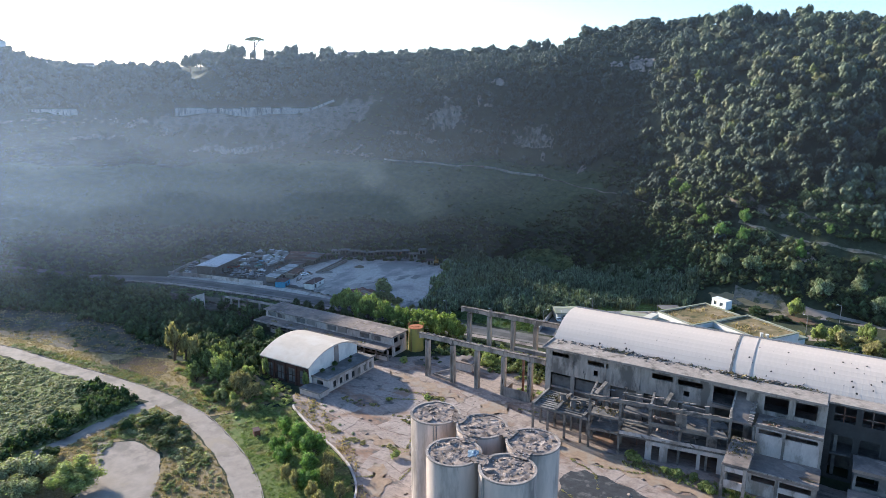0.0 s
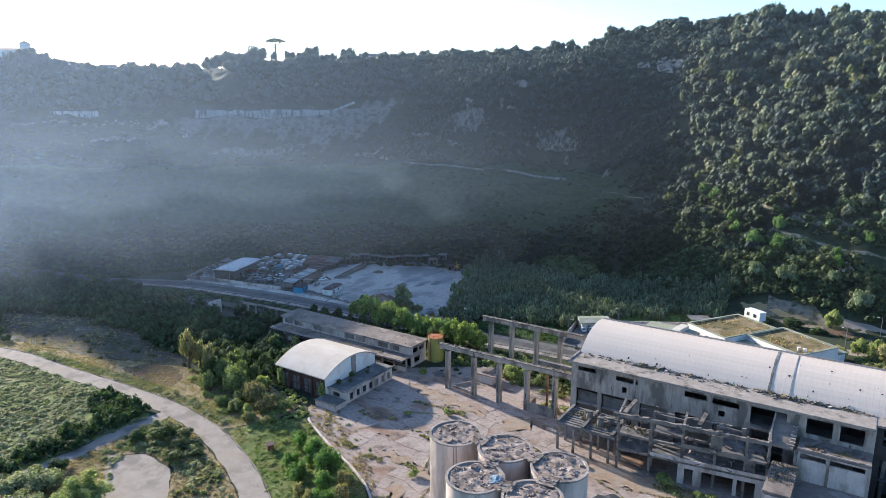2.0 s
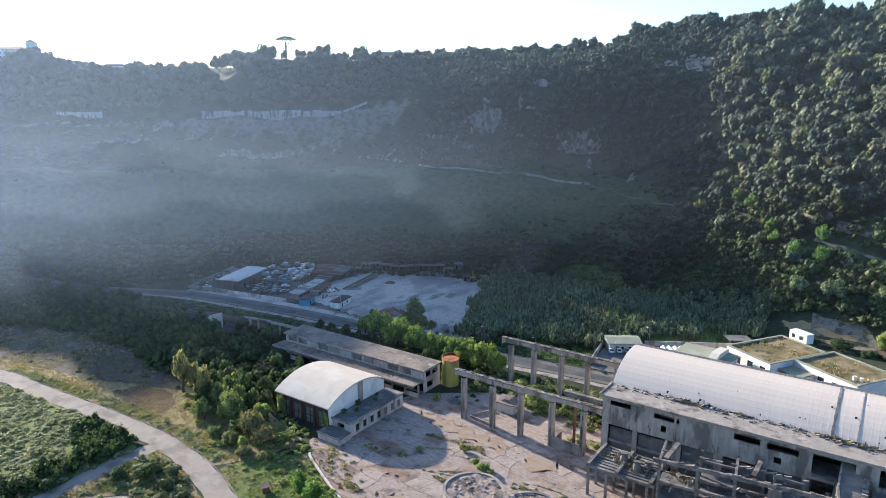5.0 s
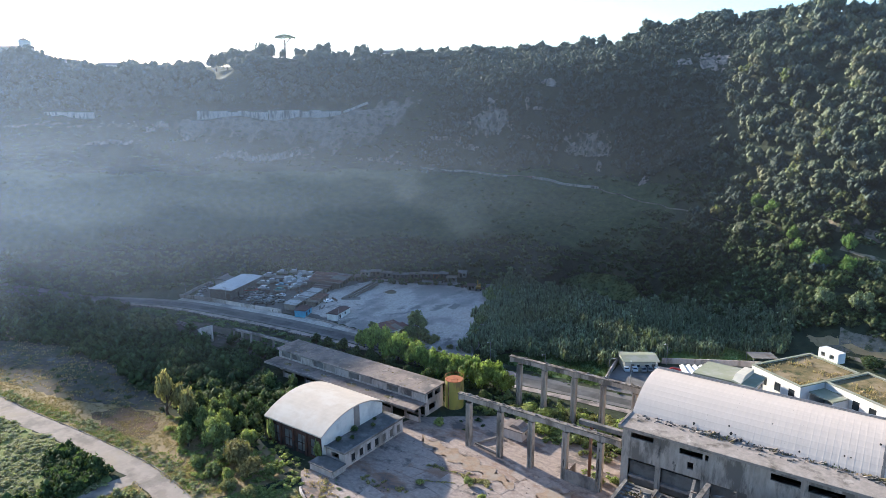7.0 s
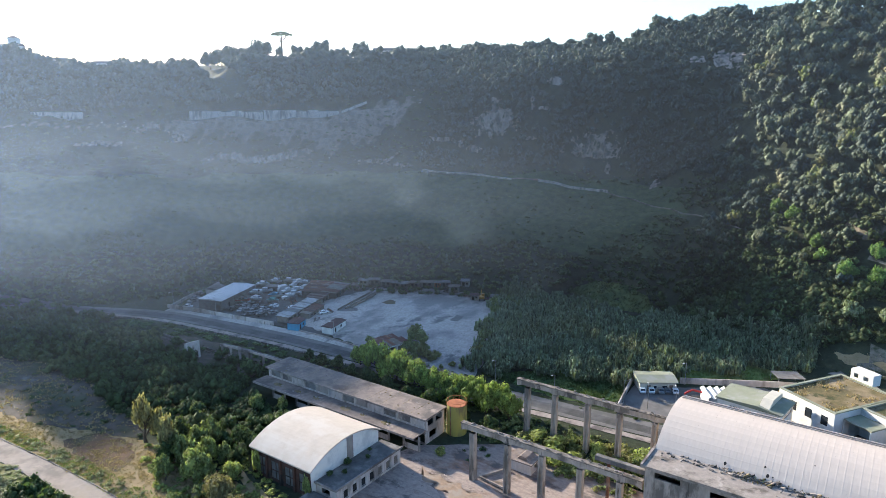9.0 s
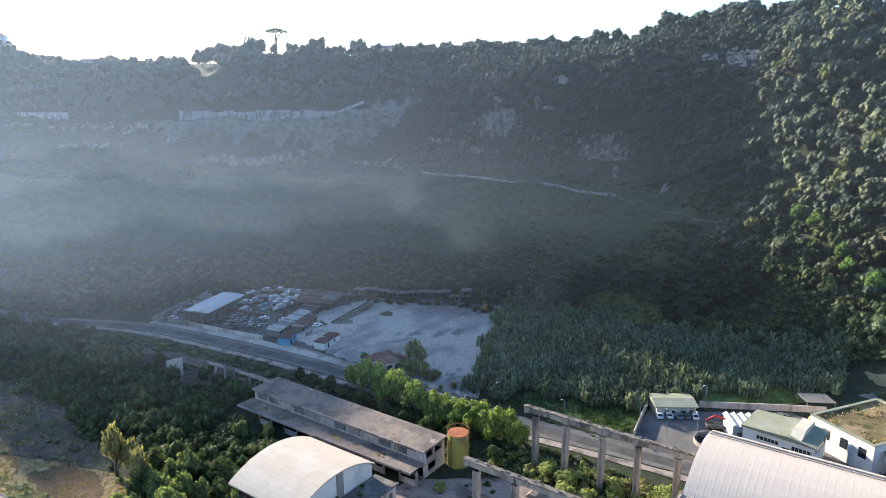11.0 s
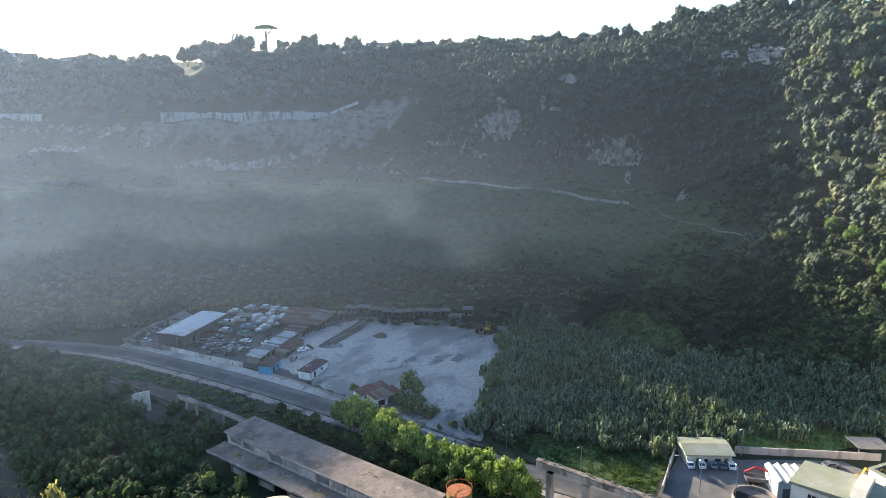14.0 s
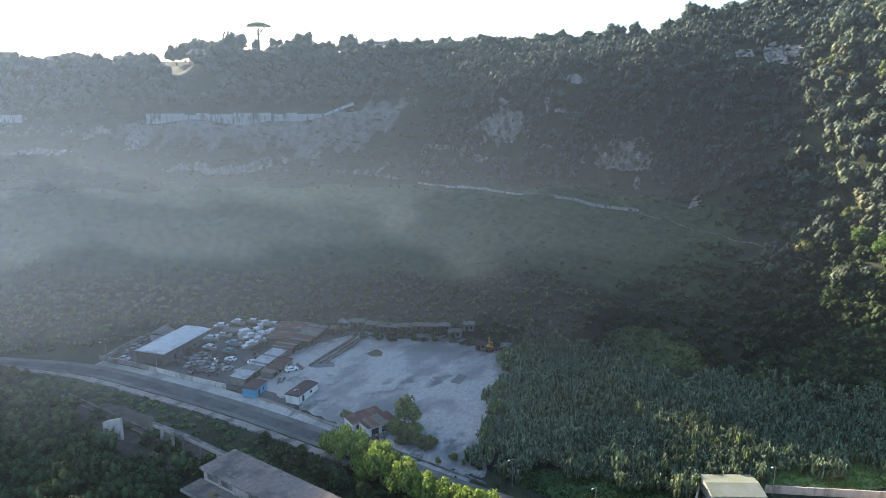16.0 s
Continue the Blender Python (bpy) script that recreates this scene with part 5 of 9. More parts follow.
FAR_CROWNS = [crown_arrays(20 + i, 7, 52, 0.205, ruffle=0.3) for i in range(8)]
CREST_CROWNS = [crown_arrays(40 + i, 14, 170, 0.1, core=0.9, ruffle=0.16) for i in range(8)]
NEAR_CROWNS = [crown_arrays(60 + i, 18, 330, 0.082, core=0.86, ruffle=0.2) for i in range(10)]
BELT_CROWNS = [crown_arrays(80 + i, 9, 105, 0.125, core=0.88, ruffle=0.3) for i in range(8)]
FINE_BUSHES = [crown_arrays(340 + i, 7, 84, 0.15, squash=0.7, core=0.7) for i in range(7)]
HERBS = [crown_arrays(440 + i, 3, 18, 0.28, squash=0.6) for i in range(6)]
BUSHES = [crown_arrays(40 + i, 6, 42, 0.22, squash=0.75) for i in range(6)]


def scatter_mesh(name, protos, x, y, r, tall, material, label, seed, sink=0.0, lift=0.0):
    """Crowns at many places in one mesh."""
    g = np.random.default_rng(seed)
    z = height(x, y)
    kind = g.integers(0, len(protos), len(x))
    V, F, o = [], [], 0
    ang = g.uniform(0, 6.28, len(x))
    for i in range(len(x)):
        v, f = protos[kind[i]]
        ca, sa = math.cos(ang[i]) * r[i], math.sin(ang[i]) * r[i]
        V.append(np.stack([v[:, 0] * ca - v[:, 1] * sa + x[i], v[:, 0] * sa + v[:, 1] * ca + y[i], v[:, 2] * tall[i] + z[i] - sink * r[i] + lift], 1))
        F.append(f + o)
        o += len(v)
    me = as_faces(name, np.concatenate(V), np.concatenate(F), material)
    return tagged(new(name, me), label, "trees" if "wood" in name or "forest" in name else "bushes", kind="stuff")


def jitter_points(x0, x1, y0, y1, step, seed):
    g = np.random.default_rng(seed)
    X, Y = np.meshgrid(np.arange(x0, x1, step), np.arange(y0, y1, step))
    X, Y = X.ravel(), Y.ravel()
    return X + g.uniform(-0.48, 0.48, len(X)) * step, Y + g.uniform(-0.48, 0.48, len(Y)) * step, g


def uphill(x, y):
    """The way up the slope at a place, and how steep it is there."""
    gx, gy = ground_at(x + 3, y) - ground_at(x - 3, y), ground_at(x, y + 3) - ground_at(x, y - 3)
    k = math.hypot(gx, gy)
    return gx / k, gy / k, max(0.6, min(3.0, k / 6))


def clear_of_rocks(x, y):
    ok = np.ones(len(x), bool)
    for cx, cy, w, h, laid, _ in FACES:
        if laid < 0.35:
            continue
        ux, uy, steep = uphill(cx, cy)
        along, up = (x - cx) * uy - (y - cy) * ux, (x - cx) * ux + (y - cy) * uy
        d = h / 2 / steep
        ok &= ~((np.abs(along) < w * 0.42) & (up > -d - 3.2) & (up < d * 0.7))
    return ok


PATH = [(-316, 358.4), (-307, 365), (-292.7, 371), (-276.6, 374.3), (-260.8, 381), (-243.5, 386), (-225, 390.4), (-209.7, 393.5), (-194.7, 398), (-171.4, 401), (-154.5, 396.4), (-139.3, 392), (-123.5, 382), (-107.7, 373.3), (-95.6, 366)]
PATH_L = smooth_line(PATH, 4.0)


def off_line(x, y, line, gap):
    d = np.full(len(x), 1e9)
    for p in line:
        d = np.minimum(d, np.hypot(x - p[0], y - p[1]))
    return d > gap


def in_poly(x, y, poly):
    P = np.array(poly, float)
    inside = np.zeros(len(x), bool)
    for (ax, ay), (bx, by) in zip(P, np.roll(P, -1, 0)):
        if ay != by:
            inside ^= ((ay > y) != (by > y)) & (x < (bx - ax) * (y - ay) / (by - ay) + ax)
    return inside


GREEN_C = [(-163, 333), (-151, 341), (-138, 338), (-124, 331), (-116.5, 322), (-121.5, 307), (-128, 311), (-136, 318), (-152, 327)]   # clearing between the cane and the scrub
TRACK = [(-46.5, 348.1), (-35.7, 344), (-25.4, 342), (-18, 339.2), (-10.9, 338.4), (-0.9, 338.3), (13.8, 336.8), (30, 334)]
SCAR = [(-55.5, 362.3), (-47.6, 356.4), (-39.8, 354.7), (-31, 351.2), (-23.8, 349.9), (-17.4, 350.4), (-11.9, 350.9), (-4.4, 350.6)]
SCAR_L = smooth_line(SCAR, 4.0)
TRACK_L = smooth_line(TRACK, 4.0)
CLEARING = [(-80, 318), (-68, 311.5), (-57, 309.8), (-44, 309), (-26, 308.6), (-5, 305), (25, 299)]
CLEARING_L = smooth_line(CLEARING, 4.0)


WALL_L = np.array([(-406 + 31 * k / 12, 308.6 + 31 * k / 12) for k in range(13)] + [(-374.6 + 37.2 * k / 12, 340 + 28.6 * k / 12) for k in range(13)])


def slope_points(x0, x1, y0, y1, step, seed):
    """Jittered places, more of them to the square metre of plan where the ground is steep."""
    X, Y = [], []
    for k, least in enumerate((-1.0, 0.85, 1.5, 2.2)):
        x, y, g = jitter_points(x0, x1, y0, y1, step, seed + 100 * k)
        z = height(x, y)
        steep = np.hypot(height(x + 2, y) - z, height(x, y + 2) - z) / 2
        m = steep > least
        X.append(x[m])
        Y.append(y[m])
    return np.concatenate(X), np.concatenate(Y), g


RAMP_SPOIL = [(-286, 195), (-262, 203), (-238, 205), (-214, 200), (-213, 191), (-228, 188), (-251, 186), (-271, 188)]   # bare ground before the old ramp


def build_woods():
    # upper woods
    x, y, g = slope_points(-640, -100, 170, 540, 4.35, 71)
    s, v = hillside(x, y)
    m = (s > 1) & (s < v[:, 2] + 14) & clear_of_rocks(x, y) & off_line(x, y, PATH_L, 3.5) & (x < -110) & (y > -0.43 * x)
    m &= ~((x < -282) & (s < np.where(x > -425, 31, 29))) & (quarry_rock(x, s) < 0.3)
    m &= off_line(x, y, WALL_L, 4.5) & (np.hypot(x + 424, y - 402) > 6)
    gap = (x < -385) & (x > -470) & (y > 247.5 - 0.2035 * x) & (y < 264 - 0.2035 * x)
    m &= ~(gap & (s > 34))
    crest = (s > v[:, 2] - 9)[m]
    x, y = x[m], y[m]
    r = g.uniform(2.1, 3.7, len(x)) * np.where(g.random(len(x)) < 0.12, 1.35, 1.0)
    r = np.where(crest, r * g.uniform(1.0, 1.5, len(x)), r)
    tall = r * np.where(crest, g.uniform(0.85, 1.15, len(x)), g.uniform(1.1, 1.8, len(x)))
    low = ~crest
    top = crest & (g.random(len(x)) < 0.7)
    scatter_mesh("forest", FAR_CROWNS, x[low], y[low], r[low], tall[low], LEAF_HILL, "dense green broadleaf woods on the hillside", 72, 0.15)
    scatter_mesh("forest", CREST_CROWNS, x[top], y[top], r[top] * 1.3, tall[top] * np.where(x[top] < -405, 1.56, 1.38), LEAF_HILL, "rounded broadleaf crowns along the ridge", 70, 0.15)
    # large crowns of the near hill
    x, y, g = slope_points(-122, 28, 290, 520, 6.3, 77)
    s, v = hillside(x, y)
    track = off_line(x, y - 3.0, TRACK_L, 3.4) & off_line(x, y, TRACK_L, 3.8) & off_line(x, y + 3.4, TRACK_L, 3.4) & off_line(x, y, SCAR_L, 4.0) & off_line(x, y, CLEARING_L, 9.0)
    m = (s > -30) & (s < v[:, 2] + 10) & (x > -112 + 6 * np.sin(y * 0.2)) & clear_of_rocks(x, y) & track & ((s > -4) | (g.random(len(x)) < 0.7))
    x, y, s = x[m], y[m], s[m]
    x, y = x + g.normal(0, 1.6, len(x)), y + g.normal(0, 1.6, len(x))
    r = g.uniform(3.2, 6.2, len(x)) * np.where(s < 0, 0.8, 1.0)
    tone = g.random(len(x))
    for lo, hi, mat, lab in ((0, 0.3, LEAF_HILL, "large rounded broadleaf crowns on the near hill"), (0.3, 0.93, LEAF_SPUR_SUN, "grey-green crowns on the near hill, coloured lighter for sun"), (0.93, 1.01, LEAF_MID, "olive-toned crowns among the hill woods")):
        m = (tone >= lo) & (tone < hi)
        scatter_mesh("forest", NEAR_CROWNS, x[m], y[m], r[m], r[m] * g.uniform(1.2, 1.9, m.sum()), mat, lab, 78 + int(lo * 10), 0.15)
    # scrub over the lower slope
    x, y, g = jitter_points(-600, 30, 120, 420, 3.5, 73)
    s, v = hillside(x, y)
    k = 1 + s / v[:, 0]
    n = bumps(x * 0.8 + 40, y * 0.8)
    edge = np.where(x < -165, 0.36, np.interp(x, [-165, -120], [0.36, 1.1])) + 0.07 * n
    lines = (np.mod(s + 2 * np.sin(x * 0.05), 11.0) < 1.6) & (n > -0.4)
    keep = np.where(k < edge, 0.96, np.where(lines, 0.22, 0.0) + np.where(k > 0.93, 0.4, 0.0) + np.where((x > -290) & (n > 0.15), 0.3, 0.0))
    m = (k > -0.03) & (s < 2) & (g.random(len(x)) < keep) & off_line(x, y, PATH_L, 3.5) & clear_of_rocks(x, y) & (y > -0.43 * x) & off_line(x, y, TRACK_L, 4.0)
    m &= ~((x > -150) & (x < -58) & (y < 322) & (k < 0.4))
    m &= ~in_poly(x, y, GREEN_C) & off_line(x, y, CLEARING_L, 6.5)
    x, y, k, s, edge = x[m], y[m], k[m], s[m], edge[m]
    r = g.uniform(1.5, 3.1, len(x)) * (1 + 0.4 * smooth_step(-130, -70, x)) * np.where(k < edge, 1.0, 0.55)
    tall = r * g.uniform(0.8, 1.6, len(x))
    close = x > -125
    scatter_mesh("scrub", BUSHES, x[~close], y[~close], r[~close], tall[~close], LEAF_SCRUB, "dark green scrub over the lower hillside", 74, 0.2)
    scatter_mesh("scrub", BELT_CROWNS, x[close], y[close], r[close], tall[close], LEAF_DARK, "dark leafy scrub at the foot of the near hill", 85, 0.2)
    # low herbs of the meadow
    x, y, g = jitter_points(-520, -110, 190, 410, 2.9, 83)
    s, v = hillside(x, y)
    k = 1 + s / v[:, 0]
    m = (k > 0.3) & (s < -2) & (y > -0.43 * x) & off_line(x, y, PATH_L, 3.0) & (g.random(len(x)) < 0.8)
    x, y = x[m], y[m]
    r = g.uniform(0.9, 1.9, len(x))
    scatter_mesh("herbs", HERBS, x, y, r, r * g.uniform(0.3, 0.6, len(x)), GRASS_LUSH, "low green herbs over the hillside meadow", 84, 0.1)
    # bushes between the tracks and the valley road
    x, y, g = jitter_points(-480, -135, 122, 218, 3.4, 75)
    road2 = off_line(x, y, smooth_line(ROAD_2, 4), 8.5)
    road1 = off_line(x, y, smooth_line(ROAD_1, 4), 9.0)
    bare = ((x + 262) / 55) ** 2 + ((y - 138) / 16) ** 2 < 1
    built = ((x > -206) & (y > 178) & (y < 200)) | ((x > -168) & (y > 146) & (y < 180)) | ((x > -150) & (y < 150))
    m = road2 & road1 & ~built & ~bare & ~((x > -214) & (y < 152)) & (y < 216) & (g.random(len(x)) < 0.9) & (height(x, y) < 8)
    m &= ~(in_poly(x, y, RAMP_SPOIL) & (g.random(len(x)) < 0.75))
    north = np.interp(x, [p[0] for p in ROAD_2], [p[1] for p in ROAD_2])
    m &= y < north - 7
    x, y = x[m], y[m]
    r = g.uniform(2.0, 4.0, len(x))
    near = (y > north[m] - 22) & (x > -310)
    r = np.where(near, r * 0.75, r)
    tall = r * np.where(near, 0.8, g.uniform(0.9, 1.7, len(x)))
    scatter_mesh("scrub", BELT_CROWNS, x[~near], y[~near], r[~near], tall[~near], LEAF_DARK, "overgrown dark green scrub beside the works", 76, 0.15)
    scatter_mesh("scrub", BELT_CROWNS, x[near], y[near], r[near] * 0.95, tall[near] * 0.65, LEAF_SCRUB, "low green and brown scrub below the road", 79, 0.15)


build_woods()


def build_cane():
    """Cane: arching blades in dense clumps."""
    x, y, g = jitter_points(-192, -56, 232, 330, 1.15, 81)
    left = np.interp(y, [228, 237, 246, 257, 271, 281, 299, 330], [-149, -153, -157, -160, -168, -170, -180, -190])
    s, v = hillside(x, y)
    front = np.interp(x, [-155, -129, -113, -101, -88, -60], [231, 240, 246, 254, 270, 292])
    edge = 3 * np.sin(x * 0.5) + 3 * np.sin(y * 0.4)
    hollow = in_poly(x, y, GREEN_C)
    m = (x > left + edge) & (y > front + edge) & (y < 318 + edge) & ~hollow & (g.random(len(x)) < 0.85)
    x, y = x[m], y[m]
    z = height(x, y)
    n = 12
    X, Y, Z = (np.repeat(a, n) for a in (x, y, z))
    clump = 0.78 + 0.3 * np.sin(x * 0.9 + 2 * np.sin(y * 0.37)) * np.sin(y * 0.8 + 1.5 * np.sin(x * 0.41))
    h = np.repeat(g.uniform(3.8, 6.6, len(x)) * clump, n) * g.uniform(0.6, 1.0, len(X))
    a = g.uniform(0, 6.28, len(X))
    out = g.uniform(0.3, 1.3, len(X))
    w = g.uniform(0.13, 0.32, len(X))
    px, py = np.cos(a), np.sin(a)
    bx, by = X + g.uniform(-0.5, 0.5, len(X)), Y + g.uniform(-0.5, 0.5, len(X))
    v0 = np.stack([bx - py * w, by + px * w, Z + 0.3 * h], 1)
    v1 = np.stack([bx + py * w, by - px * w, Z + 0.3 * h], 1)
    v2 = np.stack([bx + px * out * 0.45 + py * w, by + py * out * 0.45 - px * w, Z + h], 1)
    v3 = np.stack([bx + px * out * 0.45 - py * w, by + py * out * 0.45 + px * w, Z + h], 1)
    v4 = np.stack([bx + px * out * 1.25, by + py * out * 1.25, Z + h * 0.8], 1)
    V = np.stack([v0, v1, v2, v3, v4], 1).reshape(-1, 3)
    k = np.arange(len(X)) * 5
    F = np.concatenate([np.stack([k, k + 1, k + 2, k + 3], 1), np.stack([k + 3, k + 2, k + 4, k + 4], 1)])
    tagged(new("cane", as_faces("cane", V, F, LEAF_CANE)), "dense grey-green cane thicket with arching leaves", "cane", kind="stuff")


build_cane()


# trees that stand singly
def make_tree(seed, label, leaf, h, r, trunk=0.3, lumps=10, leaves=900, size=0.12, low=0.22, squash=1.0, name="tree", flat_top=0.0, group=""):
    g = random.Random(seed)
    t = thing(name, 0, 0, 0, label, "tree", group)
    s = Shape()
    pts = [(0, 0, -0.2)]
    for i in range(1, 5):
        pts.append((g.uniform(-0.06, 0.06) * h * i / 4, g.uniform(-0.06, 0.06) * h * i / 4, h * (low + 0.35) * i / 4))
    for i, (a, b) in enumerate(zip(pts, pts[1:])):
        n = 7
        ra, rb = h * 0.035 * (1 - i * 0.18), h * 0.035 * (1 - (i + 1) * 0.18)
        k = len(s.v)
        for p, q in ((a, ra), (b, rb)):
            s.v += [(p[0] + q * math.cos(6.283 * j / n), p[1] + q * math.sin(6.283 * j / n), p[2]) for j in range(n)]
        s.f += [(k + j, k + (j + 1) % n, k + n + (j + 1) % n, k + n + j) for j in range(n)]
    for i in range(6):
        a = g.uniform(0, 6.28)
        z = h * g.uniform(low, low + 0.3)
        base = pts[2 + (i % 2)]
        s.beam((base[0], base[1], z), (base[0] + math.cos(a) * r * 0.6, base[1] + math.sin(a) * r * 0.6, z + h * 0.22), h * 0.016)
    part("trunk", s, BARK, t)
    v, f = crown_arrays(seed, lumps, leaves, size, squash=1.0, flat_top=flat_top, core=0.72, ruffle=0.3)
    v = v.copy()
    v[:, :2] *= r
    v[:, 2] = v[:, 2] / max(v[:, 2].max(), 0.1) * h * (1 - low) + h * low
    ob = new("crown", as_faces("crown", v, f, leaf))
    ob.parent = t
    return t


def plant(proto, places, seed):
    g = random.Random(seed)
    first = True
    for p in places:
        x, y = p[:2]
        k = (p[2] if len(p) > 2 else 1.0) * g.uniform(0.88, 1.12)
        m = pose(x, y, ground_at(x, y), 0, 0, g.uniform(0, 360))
        if first:
            proto.matrix_basis = m @ Matrix.Diagonal((k, k, k, 1))
            first = False
        else:
            keep = proto.scale.copy()
            proto.scale = (k, k, k)
            copy_thing(proto, m)
            proto.scale = keep


BIG_BUSH = (-153.4, 79, 1.25)
ROW = "bright green trees along the road"
plant(make_tree(101, "bright green leafy tree beside the valley road", LEAF_YOUNG, 10.8, 5.4, leaves=3200, size=0.062, low=0.03, group=ROW, lumps=26), [(-184, 217.4), (-174, 216.2, 0.9), (-165, 214.8), (-154, 213.6, 0.85), (-138, 214, 1.05), (-125, 213.2, 0.75)], 1)
plant(make_tree(102, "bushy bright green tree in sun beside the road", LEAF_YOUNG, 10.4, 5.6, leaves=3200, size=0.062, low=0.03, group=ROW, lumps=26), [(-179, 216.6), (-187.5, 217.6, 0.8), (-149, 213.4, 0.8), (-143.6, 214, 0.9), (-169.5, 215.4, 1.05), (-159.5, 214.2), (-133, 212.8, 0.95), (-129.4, 215.0, 0.9)], 2)
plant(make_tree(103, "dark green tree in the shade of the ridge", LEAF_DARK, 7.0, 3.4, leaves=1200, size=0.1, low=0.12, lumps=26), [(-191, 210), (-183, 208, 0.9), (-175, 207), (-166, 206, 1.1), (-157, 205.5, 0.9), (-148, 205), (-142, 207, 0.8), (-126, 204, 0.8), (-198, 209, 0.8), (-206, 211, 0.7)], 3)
plant(make_tree(104, "round dark tree beside the gravel yard", LEAF_MID, 6.6, 4.2, leaves=1800, size=0.085, low=0.06, lumps=26), [(-179.6, 239, 1.4), (-174.4, 233.4, 0.75), (-170.6, 233.0, 0.7), (-178, 234, 0.7), (-166.6, 234, 0.5), (-196, 232.4, 0.5), (-161, 229, 0.3), (-236, 231, 0.42)], 4)
plant(make_tree(127, "dark green bush beside the red sheds", LEAF_MID, 4.0, 3.2, leaves=1200, size=0.09, low=0.02, lumps=14, name="bush"), [(-180.4, 235.6, 0.9), (-175, 234.8, 0.9), (-170.5, 233.9, 0.8), (-174.6, 231.3, 0.8), (-167, 232.2, 0.6), (-174.3, 237.4, 0.8), (-158.5, 232.5, 0.6)], 27)
plant(make_tree(128, "rounded dark bush at the edge of the cane", LEAF_MID, 5.6, 3.8, leaves=1400, size=0.085, low=0.02, lumps=18, name="bush"), [(-152, 238, 0.8), (-155.6, 244.6, 0.9), (-158.4, 251, 0.8), (-160.6, 257.6, 1.0), (-164, 264, 0.8), (-167.4, 271, 1.0), (-169, 278, 0.9), (-172.6, 286, 1.0), (-177, 294, 1.1), (-174, 300, 1.1), (-168, 296, 1.0)], 28)
plant(make_tree(105, "slender olive-green tree in morning sun", LEAF_OLIVE, 13.0, 2.8, leaves=1700, size=0.085, low=0.06, lumps=22), [(-202, 144.4, 1.15), (-190, 143.4, 0.95), (-199.5, 147, 0.8), (-193, 146, 0.7)], 5)
plant(make_tree(106, "leafy green tree among scrub in sun", LEAF_MID, 9.0, 3.6, leaves=1500, size=0.09, low=0.06, lumps=26), [(-190, 145, 0.9), (-185, 149), (-178, 143), (-171, 141.5, 0.95), (-180.5, 136.5, 0.85), (-174, 150, 0.8), (-190.5, 174, 0.7), (-184.5, 179, 0.6), (-204, 162, 0.6), (-182, 143, 1.0), (-184, 153, 1.0)], 6)
plant(make_tree(118, "dark leafy tree among the scrub", LEAF_DARK, 8.5, 4.0, leaves=1700, size=0.085, low=0.04, lumps=24), [(-187, 141, 0.8), (-193, 150, 1.0), (-178, 157, 0.9), (-172, 158, 0.7)], 19)
plant(make_tree(107, "vivid green rounded shrub on the grass bank", LEAF_VIVID, 5.4, 2.9, leaves=1900, size=0.075, low=0.02, lumps=18, name="shrub"), [(-129.6, 125.4, 1.1), (-121.5, 122.5, 1.3), (-114.5, 120.6, 1.35), (-118, 113.6, 1.25), (-124.4, 117.4, 1.0), (-110, 113.6, 1.25), (-105, 108.6, 1.1)], 7)
plant(make_tree(124, "fluffy light green tree beside the workshop", LEAF_BRIGHT, 9.0, 4.4, leaves=2200, size=0.075, low=0.05, lumps=26), [(-173.3, 141, 1.0), (-166, 146.5, 0.75), (-178, 147, 0.95), (-157, 131.6, 0.5)], 24)
plant(make_tree(125, "broad olive-brown tree beside the workshop", LEAF_RUSSET, 8.6, 4.8, leaves=2200, size=0.075, low=0.08, lumps=24), [(-160.4, 138, 1.0), (-154, 135.6, 0.7)], 25)
plant(make_tree(126, "green leafy bush under the trees", LEAF_MID, 4.6, 3.6, leaves=1300, size=0.09, low=0.02, lumps=16, name="bush"), [(-166.5, 137.4, 0.9), (-162, 131.6, 0.9), (-169, 132, 0.8), (-151, 140, 0.7), (-184, 137.6, 0.9), (-148, 131, 0.6), (-154, 129, 0.6)], 26)
plant(make_tree(117, "olive-green slender shrub on the grass bank", LEAF_OLIVE, 6.0, 2.1, leaves=1400, size=0.09, low=0.02, lumps=18, name="shrub"), [(-106.5, 117.5, 1.0), (-102.6, 112.6, 1.05), (-108, 107, 0.9), (-101, 105, 0.95), (-113, 109, 0.8), (-97, 103, 0.9), (-96, 109.4, 0.8), (-92.6, 98, 0.9)], 18)
plant(make_tree(108, "rounded green bush beside the turning place", LEAF_BRIGHT, 7.0, 7.0, leaves=7000, size=0.036, low=0.01, lumps=44, name="bush"), [BIG_BUSH], 8)
plant(make_tree(114, "pale grey-green bush beside the turning place", LEAF_SAGE, 6.0, 6.0, leaves=3000, size=0.06, low=0.02, lumps=20, name="bush"), [(-166.5, 76), (-171, 70, 0.9), (-161, 70, 0.8)], 15)
plant(make_tree(109, "broad grey-green bush among dry grass", LEAF_DARK, 4.5, 4.2, leaves=1500, size=0.08, low=0.02, lumps=14, name="bush"), [(-169, 79), (-174, 84, 0.8), (-181, 92, 0.8), (-165.5, 109, 0.9), (-171, 104, 0.7), (-160.5, 112.5, 0.8), (-157, 108, 0.7), (-152.5, 103, 0.75), (-150, 108, 0.6), (-175, 73, 1.0), (-185, 88, 0.9)], 9)
